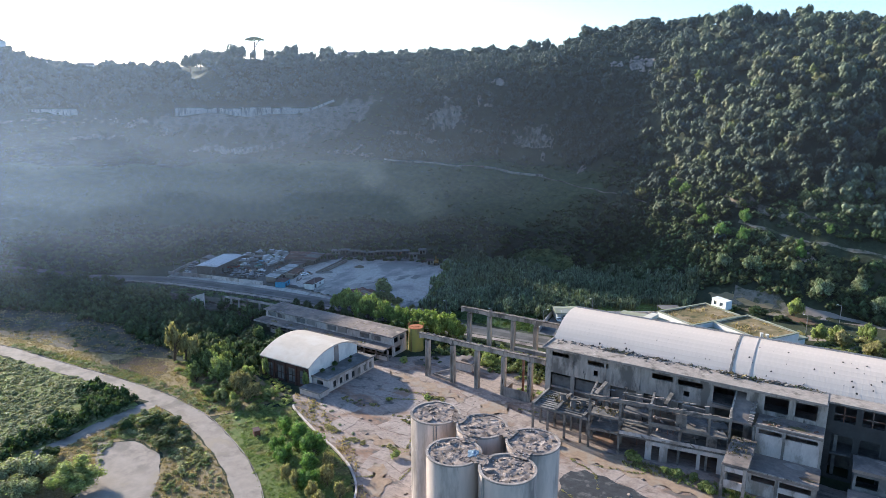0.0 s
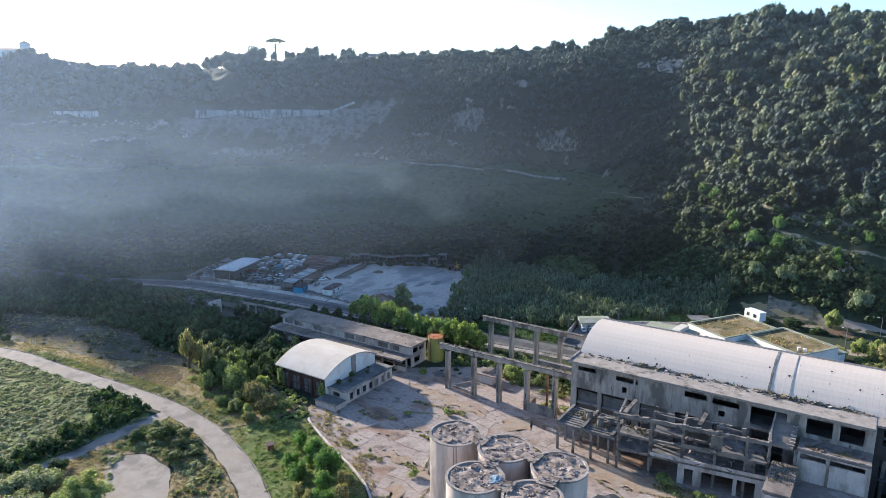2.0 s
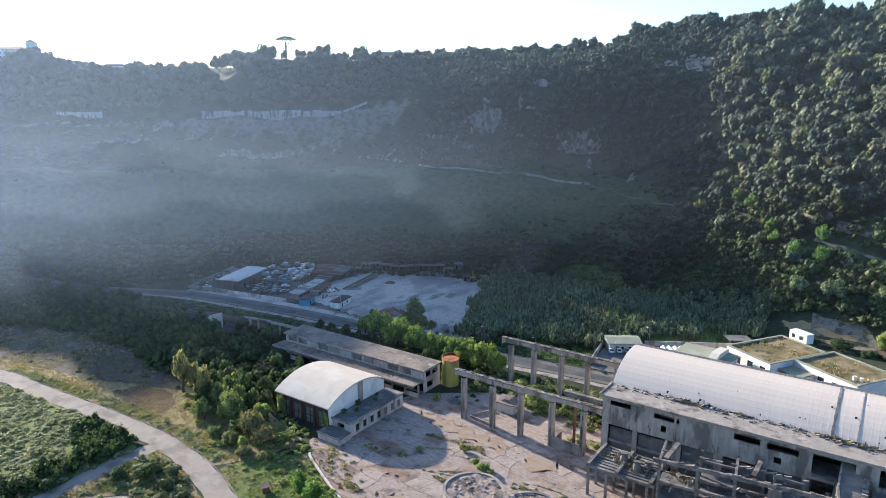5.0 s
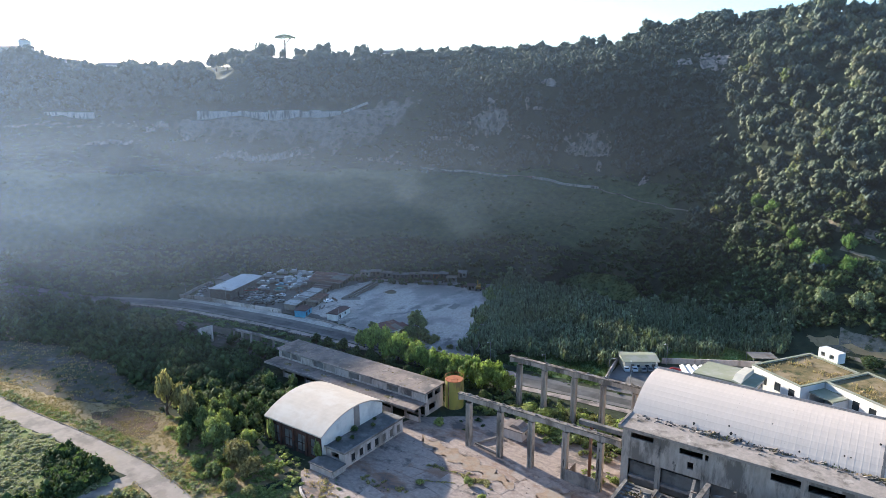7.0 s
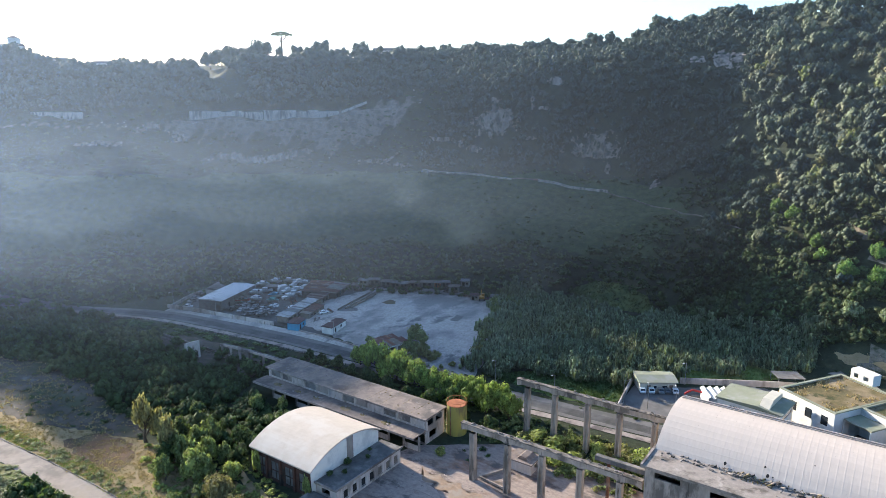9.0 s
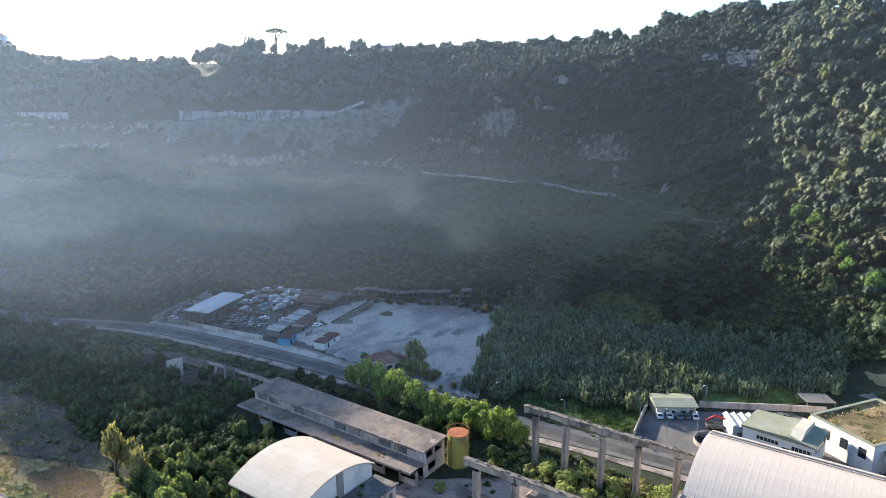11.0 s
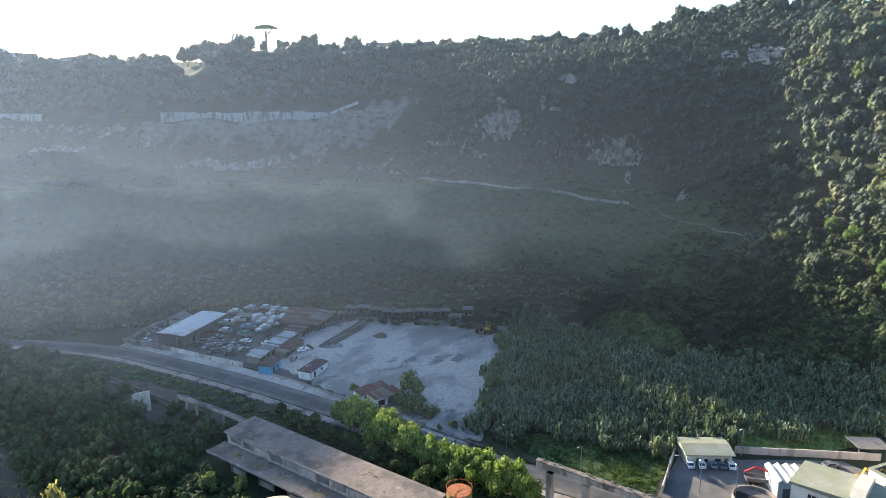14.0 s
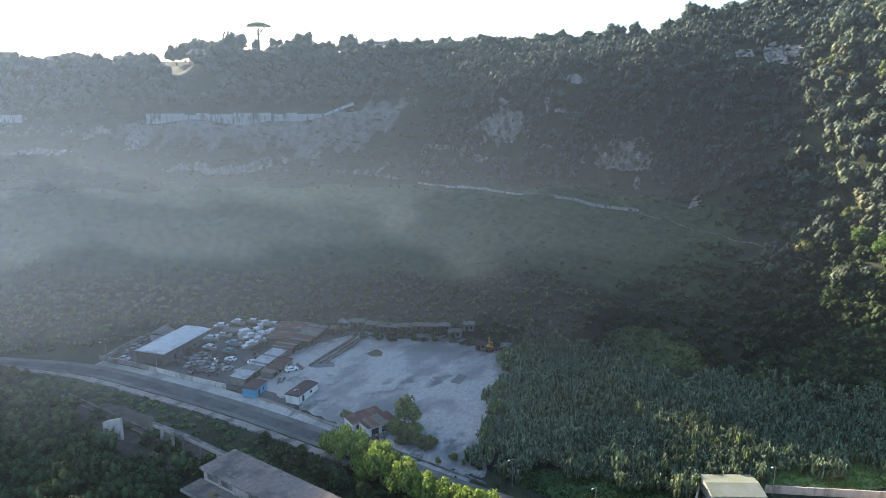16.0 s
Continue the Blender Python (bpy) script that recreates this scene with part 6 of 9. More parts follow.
plant(make_tree(110, "green bush growing between the columns", LEAF_BRIGHT, 4.6, 3.6, leaves=1300, size=0.095, low=0.02, lumps=9, name="bush"), [(-103.5, 199.5), (-99.5, 201.5, 0.8), (-112, 207, 0.8), (-106, 206, 0.9), (-94.5, 207, 0.8), (-88, 206, 0.8), (-83, 212, 0.9), (-96, 211, 0.6), (-131, 186.5, 0.5), (-81.2, 184.6, 0.5), (-77, 186, 0.45)], 10)
plant(make_tree(111, "low green shrub on the yard edge", LEAF_BRIGHT, 2.6, 2.0, leaves=700, size=0.14, low=0.02, lumps=6, name="shrub"), [(-100.5, 160.5, 0.8), (-97.4, 159, 0.9), (-94.6, 158.6, 0.7), (-42.5, 163.5, 1.2), (-40.5, 162.6), (-33, 161.4, 0.9), (-29.8, 161.6), (-26, 162, 0.8), (-23, 159.5, 0.8), (-21.4, 157.4, 0.9), (-95.5, 132, 0.9), (-62, 160, 0.6), (-107, 165, 0.9), (-117, 158, 0.7)], 11)
plant(make_tree(112, "broad tree at the foot of the hill", LEAF_CANE, 10.0, 5.0, leaves=1900, size=0.085, low=0.1, lumps=26), [(-6.9, 314.3, 1.0), (-35.4, 322, 0.95), (6, 320, 1.0), (14, 314, 0.9), (-48, 324, 0.8), (-18, 324, 0.7), (20, 300, 1.0)], 12)
plant(make_tree(113, "olive-green bushy tree behind the hall", LEAF_OLIVE, 8.0, 4.6, leaves=1500, size=0.09, low=0.05, lumps=22), [(2.1, 275, 0.9), (-10.7, 271.6, 0.6), (12, 268), (22, 262, 1.1), (30, 270, 1.1)], 13)
plant(make_tree(115, "fresh green tree in sun behind the depot", LEAF_BRIGHT, 9.0, 4.2, leaves=1900, size=0.085, low=0.03, lumps=26), [(-15.7, 305.0, 1.0), (-5.6, 277, 0.85), (0, 282, 0.7), (10, 286, 0.9)], 16)
plant(make_tree(116, "round dark green bush behind the depot", LEAF_DARK, 4.0, 4.4, leaves=1500, size=0.08, low=0.02, lumps=18, name="bush"), [(-29.3, 299, 1.0), (-40, 298, 0.7), (-20, 296, 0.6)], 17)


def umbrella_pine():
    x, y = -424.0, 402.0
    t = thing("umbrella_pine", x, y, ground_at(x, y) + 2.0, "tall umbrella pine with bare trunk on the ridge", "tree")
    part("trunk", Shape().cyl(0, 0, -4, 14, 0.9, 0.6, 8).beam((0, 0, 9.4), (5.2, 1, 15.4), 0.42).beam((0, 0, 10.0), (-5.4, -1, 15.4), 0.42).beam((0, 0, 11), (1, 4, 15.2), 0.3).beam((2.2, 0.4, 12), (2.6, -3, 15.4), 0.25).beam((-2.4, -0.4, 12.4), (-2, 3.4, 15.4), 0.25), BARK, t)
    g = np.random.default_rng(201)
    V, F, o = [], [], 0
    for i in range(46):
        # flat tufts laid out over a shallow dish
        a, q = i * 2.39996, 8.4 * math.sqrt((i + 0.5) / 46)
        v, f = crown_arrays(300 + i, 6, 60, 0.2, squash=0.6, core=0.8, ruffle=0.3)
        k = g.uniform(1.5, 2.3)
        V.append(v * np.array([k, k, k * 0.75]) + np.array([q * math.cos(a), q * 0.9 * math.sin(a), 14.6 + 2.2 * (1 - (q / 8.8) ** 2) + g.uniform(-0.25, 0.25)]))
        F.append(f + o)
        o += len(v)
    v, f = np.concatenate(V), np.concatenate(F)
    ob = new("crown", as_faces("crown", v, f, LEAF_DARK))
    ob.parent = t


umbrella_pine()


# ---- verges, fields and grass ----
def grass(poly, density, h, material, label, seed, name="grass", width=0.22):
    """Blades in tufts over an outline."""
    P = np.array(poly, float)
    g = np.random.default_rng(seed)
    n = int((P[:, 0].max() - P[:, 0].min()) * (P[:, 1].max() - P[:, 1].min()) * density)
    x, y = g.uniform(P[:, 0].min(), P[:, 0].max(), n), g.uniform(P[:, 1].min(), P[:, 1].max(), n)
    m = in_poly(x, y, poly) & (g.random(n) < 0.35 + 0.65 * (bumps(x * 3.1, y * 3.1) > -0.1))
    x, y = np.repeat(x[m], 5), np.repeat(y[m], 5)
    x, y = x + g.normal(0, 0.35, len(x)), y + g.normal(0, 0.35, len(y))
    z = height(x, y)
    a, w = g.uniform(0, 6.28, len(x)), width * g.uniform(0.6, 1.5, len(x))
    hh = h * g.uniform(0.4, 1.25, len(x))
    lean = g.normal(0, 0.4, (len(x), 2)) * hh[:, None]
    V = np.stack([np.stack([x - w * np.cos(a), y - w * np.sin(a), z], 1), np.stack([x + w * np.cos(a), y + w * np.sin(a), z], 1), np.stack([x + lean[:, 0], y + lean[:, 1], z + hh], 1)], 1).reshape(-1, 3)
    return tagged(new(name, arrays_mesh(name, V, np.arange(len(V)).reshape(-1, 3), material)), label, "grass", kind="stuff")


def bush_field(poly, step, r0, r1, tall, material, label, seed, keep=0.9, name="bushes"):
    P = np.array(poly, float)
    x, y, g = jitter_points(P[:, 0].min(), P[:, 0].max(), P[:, 1].min(), P[:, 1].max(), step, seed)
    m = in_poly(x, y, poly) & (g.random(len(x)) < keep)
    x, y = x[m], y[m]
    r = g.uniform(r0, r1, len(x))
    return scatter_mesh(name, FINE_BUSHES, x, y, r, r * tall * g.uniform(0.7, 1.3, len(x)), material, label, seed + 1, 0.12)


FIELD = [(-345, 88), (-300, 104.2), (-268, 113), (-240, 115), (-207, 117.5), (-187, 118.2), (-181.8, 115), (-181.4, 104), (-180.6, 86), (-182, 62), (-230, 60), (-330, 66)]
ISLAND = [(-176.4, 118.2), (-158.4, 114.8), (-141.4, 108.7), (-128, 102.5), (-114.6, 93.4), (-103, 80), (-95.6, 60), (-132.6, 60), (-134.6, 86), (-142.6, 94.6), (-150, 101.2), (-163, 101.8), (-169.2, 95.6), (-160.6, 88.4), (-151.6, 78), (-146.6, 60), (-177.6, 62), (-176, 90), (-176.4, 108)]
BANK_GREEN = [(-154, 121.4), (-151, 131), (-141, 139.6), (-138.3, 137.9), (-123.3, 130.6), (-109.3, 124.6), (-100.4, 119), (-93.4, 111.1), (-87.4, 96), (-85.4, 80), (-86, 62), (-88.6, 62), (-97.2, 84.2), (-110, 98.9), (-124.2, 108.6), (-138.6, 115.4)]
VERGE = [(-330, 103.6), (-300, 111.4), (-268, 120), (-238, 122.1), (-205, 124.5), (-178, 124.9), (-156.6, 121.6), (-152, 128), (-146, 141), (-160, 146), (-190, 146), (-207, 143.6), (-224, 138), (-238, 132), (-262, 128.5), (-300, 120), (-330, 112)]
SPOIL = [(-330, 111), (-300, 119.6), (-268, 127), (-240, 131.6), (-222, 138.4), (-206, 144), (-206, 152), (-226, 158), (-252, 160), (-290, 156), (-330, 150)]
RED_EARTH = [(-222, 131), (-208, 129.5), (-194, 131.5), (-197, 138), (-206, 142), (-218, 140)]
flat("meadow", sheet(FIELD, 0.05, 2.0), GRASS, "green field of low bushy growth", "field")
flat("meadow", sheet(ISLAND, 0.055, 1.0, 0.6), GRASS_DRY, "dry yellow grass between the tracks", "grass")
flat("meadow", sheet(BANK_GREEN, 0.06, 1.0, 0.5), GRASS_BANK, "green bank beside the lane", "grass")
flat("meadow", sheet(VERGE, 0.05, 1.2, 0.8), GRASS_DRY, "dry grass verge above the lane", "grass")
flat("spoil", sheet(SPOIL, 0.07, 1.5), GREY_EARTH, "grey spoil ground with scattered scrub", "ground")
flat("spoil", sheet(RAMP_SPOIL, 0.07, 1.5), GREY_EARTH, "bare grey spoil beside the old ramp", "ground")
flat("bare_earth", sheet(RED_EARTH, 0.11, 1.2), DIRT, "bare reddish earth on the spoil edge", "ground")
flat("bare_earth", strip([(-262, 176), (-237, 168), (-215, 161), (-201, 157), (-180, 152), (-164, 148), (-148, 143.5)], 2.4, 0.09, wobble=0.3), GRASS_DRY, "narrow dry path through scrub", "path")
GREEN_A = [(-147, 233), (-136, 241), (-122, 252), (-110, 258), (-102, 260), (-101.5, 233), (-120, 231)]
GREEN_B = [(-88, 262), (-70, 275), (-58, 292), (-72, 297), (-96, 276), (-100, 264)]
# GREEN_B's grass is coloured lighter for sun, GREEN_A's darker for shade.
for k, (poly, lab) in enumerate(((GREEN_A, "rough green grass beside the car park"), (GREEN_B, "yellow-green grass behind the wall, coloured as if sunlit"), (GREEN_C, "green clearing within the cane"))):
    flat("meadow", sheet(poly, 0.06, 1.5), GRASS_SUN if k == 1 else GRASS_LUSH, lab, "grass")
    grass(poly, 2.5 if k < 2 else 1.6, 0.6, GRASS_SUN if k == 1 else GRASS_LUSH, lab + ", in tall tufts", 310 + k)
grass(ISLAND, 2.6, 0.35, GRASS_DRY, "tall dry yellow grass tufts", 301)
GREEN_ISLAND = [(-176, 117), (-158, 113.6), (-141, 107.6), (-134, 103), (-140, 98.6), (-150, 102), (-163, 102.4), (-170, 98), (-175.6, 100)]
grass(GREEN_ISLAND, 2.4, 0.4, GRASS_BANK, "rough green growth between the tracks", 309)
bush_field(GREEN_ISLAND, 1.8, 0.6, 1.7, 0.8, LEAF_MID, "low green bushes between the tracks", 335, 0.8)
bush_field([(-134.4, 86), (-131, 92), (-132, 98), (-138, 98), (-143, 95)], 1.8, 0.6, 1.5, 0.9, LEAF_MID, "green bushes round the turning place", 337, 0.8)
grass(VERGE, 2.2, 0.35, GRASS_DRY, "dry grass tufts on the verge", 302)
grass([(-268, 120.4), (-238, 122.4), (-205, 124.8), (-178, 125.2), (-158, 122.2), (-152, 128), (-166, 132), (-190, 131), (-215, 129), (-245, 126), (-268, 124)], 2.2, 0.4, GRASS_BANK, "rough green growth beside the lane", 304)
grass(BANK_GREEN, 2.2, 0.28, GRASS_BANK, "tall green grass on the bank", 303)
bush_field([(-290, 107), (-268, 113), (-240, 115), (-207, 117.5), (-187, 118.2), (-181.8, 115), (-181.4, 104), (-180.6, 86), (-182, 62), (-200, 68), (-240, 86)], 2.0, 1.3, 2.3, 0.6, LEAF_SAGE, "low leafy sage-green bushes covering the field", 330, 0.93)
# The bank's shaded side is put into its darker leaf colour.
bush_field([(-205, 116.5), (-186, 117), (-183, 112), (-183, 64), (-190, 64), (-189, 104), (-205, 110)], 2.4, 1.8, 3.0, 1.6, LEAF_DARK, "leafy bank of bushes along the field edge, coloured dark for shade", 331, 0.95)
bush_field([(-176, 116), (-160, 113), (-150, 108), (-157, 102.5), (-174, 101)], 2.6, 0.9, 2.1, 0.9, LEAF_OLIVE, "olive bushes between the tracks", 332, 0.7)
bush_field([(-176, 117), (-158, 113.6), (-142, 107.4), (-130, 102), (-134, 97), (-142, 97.5), (-152, 102.4), (-164, 103), (-175, 101)], 2.3, 0.8, 2.0, 0.9, LEAF_SAGE, "grey-green bushes between the tracks", 356, 0.75)
bush_field([(-131, 101.6), (-126.6, 100.4), (-114, 92.2), (-103.6, 80), (-106, 78), (-117, 89), (-128, 97.6)], 1.7, 0.5, 1.2, 0.9, LEAF_SAGE, "green bushes edging the lane", 357, 0.8)
bush_field([(-268, 120.6), (-238, 122.6), (-205, 125), (-178, 125.4), (-160, 122.6), (-150, 124), (-160, 126.6), (-178, 128.6), (-205, 128.4), (-238, 126), (-268, 124)], 1.9, 0.6, 1.5, 0.85, LEAF_SAGE, "fresh green bushes along the lane verge", 358, 0.75)
bush_field([(-172, 100), (-164, 96), (-158, 88), (-168, 84), (-176, 92)], 2.2, 0.8, 1.8, 0.8, LEAF_SAGE, "bushes beside the side track", 359, 0.7)
bush_field([(-138, 104.5), (-127, 98), (-116, 88), (-112, 78), (-122, 80), (-132, 92)], 2.4, 0.6, 1.4, 0.9, LEAF_OLIVE, "small dry bushes beside the lane", 334, 0.55)
bush_field([(-262, 122.5), (-205, 126), (-178, 126.5), (-160, 124.5), (-176, 130), (-206, 130), (-238, 127)], 2.4, 0.6, 1.5, 0.8, LEAF_SAGE, "small green bushes along the lane", 336, 0.7)
bush_field([(-206, 145), (-192, 138), (-178, 131), (-160, 127), (-146, 130), (-140, 141), (-148, 148), (-168, 153), (-206, 156)], 2.3, 0.8, 2.0, 0.95, LEAF_BRIGHT, "leafy green bushes under the trees", 338, 0.75)
bush_field([(-150, 128), (-138, 137), (-124, 130.5), (-108, 123.5), (-112, 116), (-128, 123), (-142, 128)], 2.4, 0.7, 1.6, 1.0, LEAF_BRIGHT, "bushes on the green bank", 340, 0.6)
bush_field([(-124, 113), (-112, 106), (-102, 96), (-95, 84), (-90, 84), (-94, 102), (-104, 114), (-118, 122), (-132, 126), (-146, 128), (-150, 124)], 2.4, 0.5, 1.4, 0.7, LEAF_BRIGHT, "green bushes over the bank beside the lane", 341, 0.5)
bush_field([(-138, 131), (-122, 126), (-106, 120), (-97, 112), (-92, 102), (-90, 106), (-96, 116), (-108, 123), (-124, 130), (-138, 136)], 2.2, 0.5, 1.3, 0.8, LEAF_OLIVE, "dry olive bushes under the yard wall", 343, 0.6)
bush_field(BANK_GREEN, 1.7, 0.4, 1.0, 0.6, LEAF_BRIGHT, "rough low growth over the green bank", 345, 0.55)
bush_field(BANK_GREEN, 2.0, 0.35, 0.9, 0.6, LEAF_OLIVE, "dry olive growth over the green bank", 347, 0.35)
YARD_EDGE = [(-139.6, 139.8), (-123, 131.5), (-109, 125.5), (-99.8, 119.9), (-92.6, 111.7), (-86.6, 96), (-84.4, 80), (-80, 80), (-82.6, 92), (-90.6, 112.4), (-104.6, 126.6), (-119.6, 136), (-134.6, 145), (-143, 149.4), (-146, 146)]
flat("bare_earth", sheet(YARD_EDGE, 0.11, 0.9, 0.5), YARD, "dusty earth strip along the yard wall", "ground")
grass(YARD_EDGE, 1.2, 0.6, GRASS_DRY, "dry weeds along the yard wall", 305)
bush_field([(-139, 141), (-123, 132.4), (-108, 126.2), (-106, 129), (-121, 137), (-137, 147)], 2.2, 0.4, 1.2, 0.8, LEAF_OLIVE, "olive weeds beside the yard wall", 350, 0.5)
bush_field([(-136, 146), (-122, 138.5), (-112, 133), (-110, 135.5), (-124, 143), (-136, 150)], 2.4, 0.4, 1.1, 0.8, LEAF_CANE, "green weeds breaking through the yard", 352, 0.35)
RUIN_GREEN = [(-44.5, 162.6), (-40, 163.2), (-20, 163), (-12, 161.6), (-15, 157.6), (-24, 158.2), (-34, 158.8), (-43, 160)]
grass(RUIN_GREEN, 3.0, 0.9, GRASS, "bright weeds growing before the ruin", 306)
bush_field(RUIN_GREEN, 2.6, 0.5, 1.4, 0.9, LEAF_BRIGHT, "bright green bushes before the ruin", 354, 0.45)
bush_field([(-128, 197), (-112, 200), (-101, 195), (-82, 193), (-77, 204), (-79, 217), (-100, 216), (-128, 214)], 2.5, 1.2, 2.8, 1.1, LEAF_MID, "leafy bushes between the colonnades", 362, 0.85)
bush_field([(-128, 186), (-116, 190), (-112, 196), (-128, 198)], 2.4, 0.6, 1.6, 0.9, LEAF_DARK, "dark bushes beside the tank", 364, 0.6)
bush_field([(-88, 184), (-78, 184), (-78, 192), (-86, 192)], 2.0, 0.5, 1.3, 0.8, LEAF_BRIGHT, "bright weeds under the crane beam", 366, 0.6)
bush_field(SPOIL, 3.2, 0.5, 1.5, 0.6, LEAF_DARK, "scattered scrub on the spoil", 342, 0.42)
grass(SPOIL, 0.5, 0.5, GRASS_DRY, "sparse dry grass on the spoil", 308)
bush_field([(-80, 234), (-102, 229), (-150, 226.6), (-190, 227), (-190, 229), (-150, 229.5), (-105, 231)], 2.2, 0.5, 1.1, 0.8, LEAF_DARK, "low bushes along the road edge", 344, 0.5)
bush_field([(-200, 201), (-140, 200.5), (-120, 204), (-80, 203), (-78, 219), (-120, 217), (-190, 214)], 2.8, 0.9, 2.0, 0.9, LEAF_DARK, "dark undergrowth below the roadside trees", 346, 0.8)
bush_field([(-6, 264), (30, 252), (48, 270), (22, 294), (-2, 288)], 3.0, 1.4, 3.0, 1.0, LEAF_MID, "thick brown-green bushes behind the hall", 349, 0.75)
FOOT = [(-114, 316), (-104, 348), (-84, 356), (-60, 350), (-20, 334), (10, 330), (10, 312), (-46, 320), (-66, 300), (-95, 300)]
x, y, g = jitter_points(-114, 10, 296, 356, 3.6, 360)
m = in_poly(x, y, FOOT) & off_line(x, y, TRACK_L, 2.6)
r = g.uniform(1.8, 3.6, m.sum())
scatter_mesh("scrub", FAR_CROWNS, x[m], y[m], r, r * g.uniform(0.9, 1.6, m.sum()), LEAF_DARK, "dense scrub at the foot of the hill", 361, 0.15)
CLEARING = [(-52, 310.6), (-40.6, 312.4), (-29.8, 313), (-22.5, 311), (-21, 306), (-24, 303), (-33, 304.6), (-44, 306)]
flat("bare_earth", sheet(CLEARING, 0.14, 1.2), GRASS_DRY, "dry trampled clearing behind the depot", "ground")
grass(CLEARING, 0.8, 0.4, GRASS_DRY, "dry grass in the clearing", 307)
flat("road", strip([(-14, 309), (-5, 308), (8, 307.6), (30, 306)], 4.0, 0.16, wobble=0.3), ROAD_PALE, "pale lane at the foot of the hill", "road")
flat("bare_earth", sheet([(-18, 304.6), (-10, 303.4), (-6, 300), (-9, 296), (-17, 299)], 0.16, 1.0), DIRT, "brown earth bank by the lane", "ground")
bush_field([(-60, 300), (-40, 296), (-18, 292), (-8, 288), (30, 270), (40, 290), (10, 298), (-20, 300), (-45, 304)], 3.0, 0.7, 1.8, 0.9, LEAF_DARK, "low bushes at the foot of the hill", 348, 0.5)


# ---- kerbs and walls along the roads ----
def kerb(pts, w, h, material, label, name="kerb"):
    L = smooth_line(pts, 2.5)
    s = Shape()
    for a, b in zip(L, L[1:]):
        z = ground_at(*a), ground_at(*b)
        s.beam((*a, z[0] + h / 2), (*b, z[1] + h / 2), w, h)
    return flat(name, s, material, label, "kerb" if name == "kerb" else "wall")


def offset_line(pts, d):
    L = smooth_line(pts, 6.0)
    T = np.gradient(L, axis=0)
    T /= np.linalg.norm(T, axis=1)[:, None]
    return [tuple(p) for p in L + np.stack([-T[:, 1], T[:, 0]], 1) * d]


kerb(offset_line(ROAD_1[1:], 3.45), 0.2, 0.25, CONCRETE, "low concrete kerb along the lane")
kerb([(-140, 140), (-138, 138.4), (-123, 131), (-109, 125), (-100, 119.4), (-93, 111.4), (-87, 96), (-85, 80)], 0.5, 0.6, RENDER_WHITE, "low pale concrete wall along the yard edge", "wall_yard")
kerb([(-302, 217), (-286, 220.4), (-262, 223.6), (-243, 226.6)], 0.3, 1.7, RENDER_WHITE, "stained white wall before the boat yard", "wall_boatyard")
kerb([(-300.5, 218), (-304, 232), (-303, 246)], 0.3, 1.5, RENDER_WHITE, "white side wall of the boat yard", "wall_boatyard")
kerb([(-234, 227.4), (-215, 228.4), (-190, 227.9), (-160, 227.9), (-146, 228.2)], 0.25, 0.6, CONCRETE, "low wall before the gravel yard", "wall_yard")
kerb([(-99.5, 234), (-101.2, 246), (-103, 258)], 0.35, 2.0, RENDER_WHITE, "pale wall beside the car park", "wall_carpark")
kerb([(-89.4, 261.6), (-81, 266.2), (-73.3, 270.6), (-58, 279)], 0.35, 2.0, RENDER_WHITE, "pale wall behind the car park", "wall_carpark")
flat("path", strip(PATH[3:10], 0.9, 0.3, wobble=0.3), YARD, "narrow pale track along the hillside", "path")
kerb([(x + 0.3, y - 0.9) for x, y in PATH[3:7]], 0.35, 0.9, WALL_CHALK, "pale broken retaining wall below the track", "wall_track")
kerb([(x + 0.3, y - 0.9) for x, y in PATH[7:10]], 0.35, 1.3, WALL_CHALK, "pale concrete edge of the track", "wall_track")
kerb([(x + 0.3, y - 0.9) for x, y in PATH[9:]], 0.3, 0.5, CONCRETE, "low grey rail wall along the track", "wall_track")
flat("path", strip(TRACK, 1.2, 0.35, wobble=0.3), DIRT_PALE, "dusty track at the foot of the wooded hill", "path")
flat("bare_earth", strip(SCAR, 4.2, 0.4, wobble=1.3), DIRT_PALE, "bare dusty scar above the track", "ground")
flat("bare_earth", strip(CLEARING[1:], 6.0, 0.16, wobble=1.2), DIRT_PALE, "dusty open track at the foot of the hill", "ground")
flat("bare_earth", strip([(-50, 300), (-30, 287), (-5, 279), (30, 272)], 5.0, 0.1, wobble=1.0), ROAD_PALE, "dusty clearing behind the offices", "ground")
for i, x in enumerate(np.linspace(-163, -141, 9)):
    y = float(np.interp(x, [p[0] for p in ROAD_2], [p[1] for p in ROAD_2]))
    if i < 7:
        s = Shape().box(-0.22, 0.22, -1.6, 1.6, 0, 0.012)
        ob = tagged(part("zebra_stripe", s, WHITE_WALL), "worn white crossing stripe on the road", "road marking", "crossing stripes")
        ob.matrix_basis = pose(-146 + i * 0.9, 223.3, ground_at(-146 + i * 0.9, 223.3) + 0.13)


def edge_stones():
    t = tagged(thing("kerb", 0, 0, 0, "broken row of pale edge stones below the road", "kerb"), kind="structure")
    L = smooth_line([(x, y - 6.9) for x, y in ROAD_2[2:8]], 2.4)
    g = random.Random(17)
    for a, b in zip(L, L[1:]):
        if g.random() < 0.72:
            z = ground_at(*a)
            part("edge_stone", Shape().beam((*a, z + 0.2), (*(a + (b - a) * g.uniform(0.55, 0.9)), z + 0.2), 0.5, 0.7), CONCRETE, t)


edge_stones()


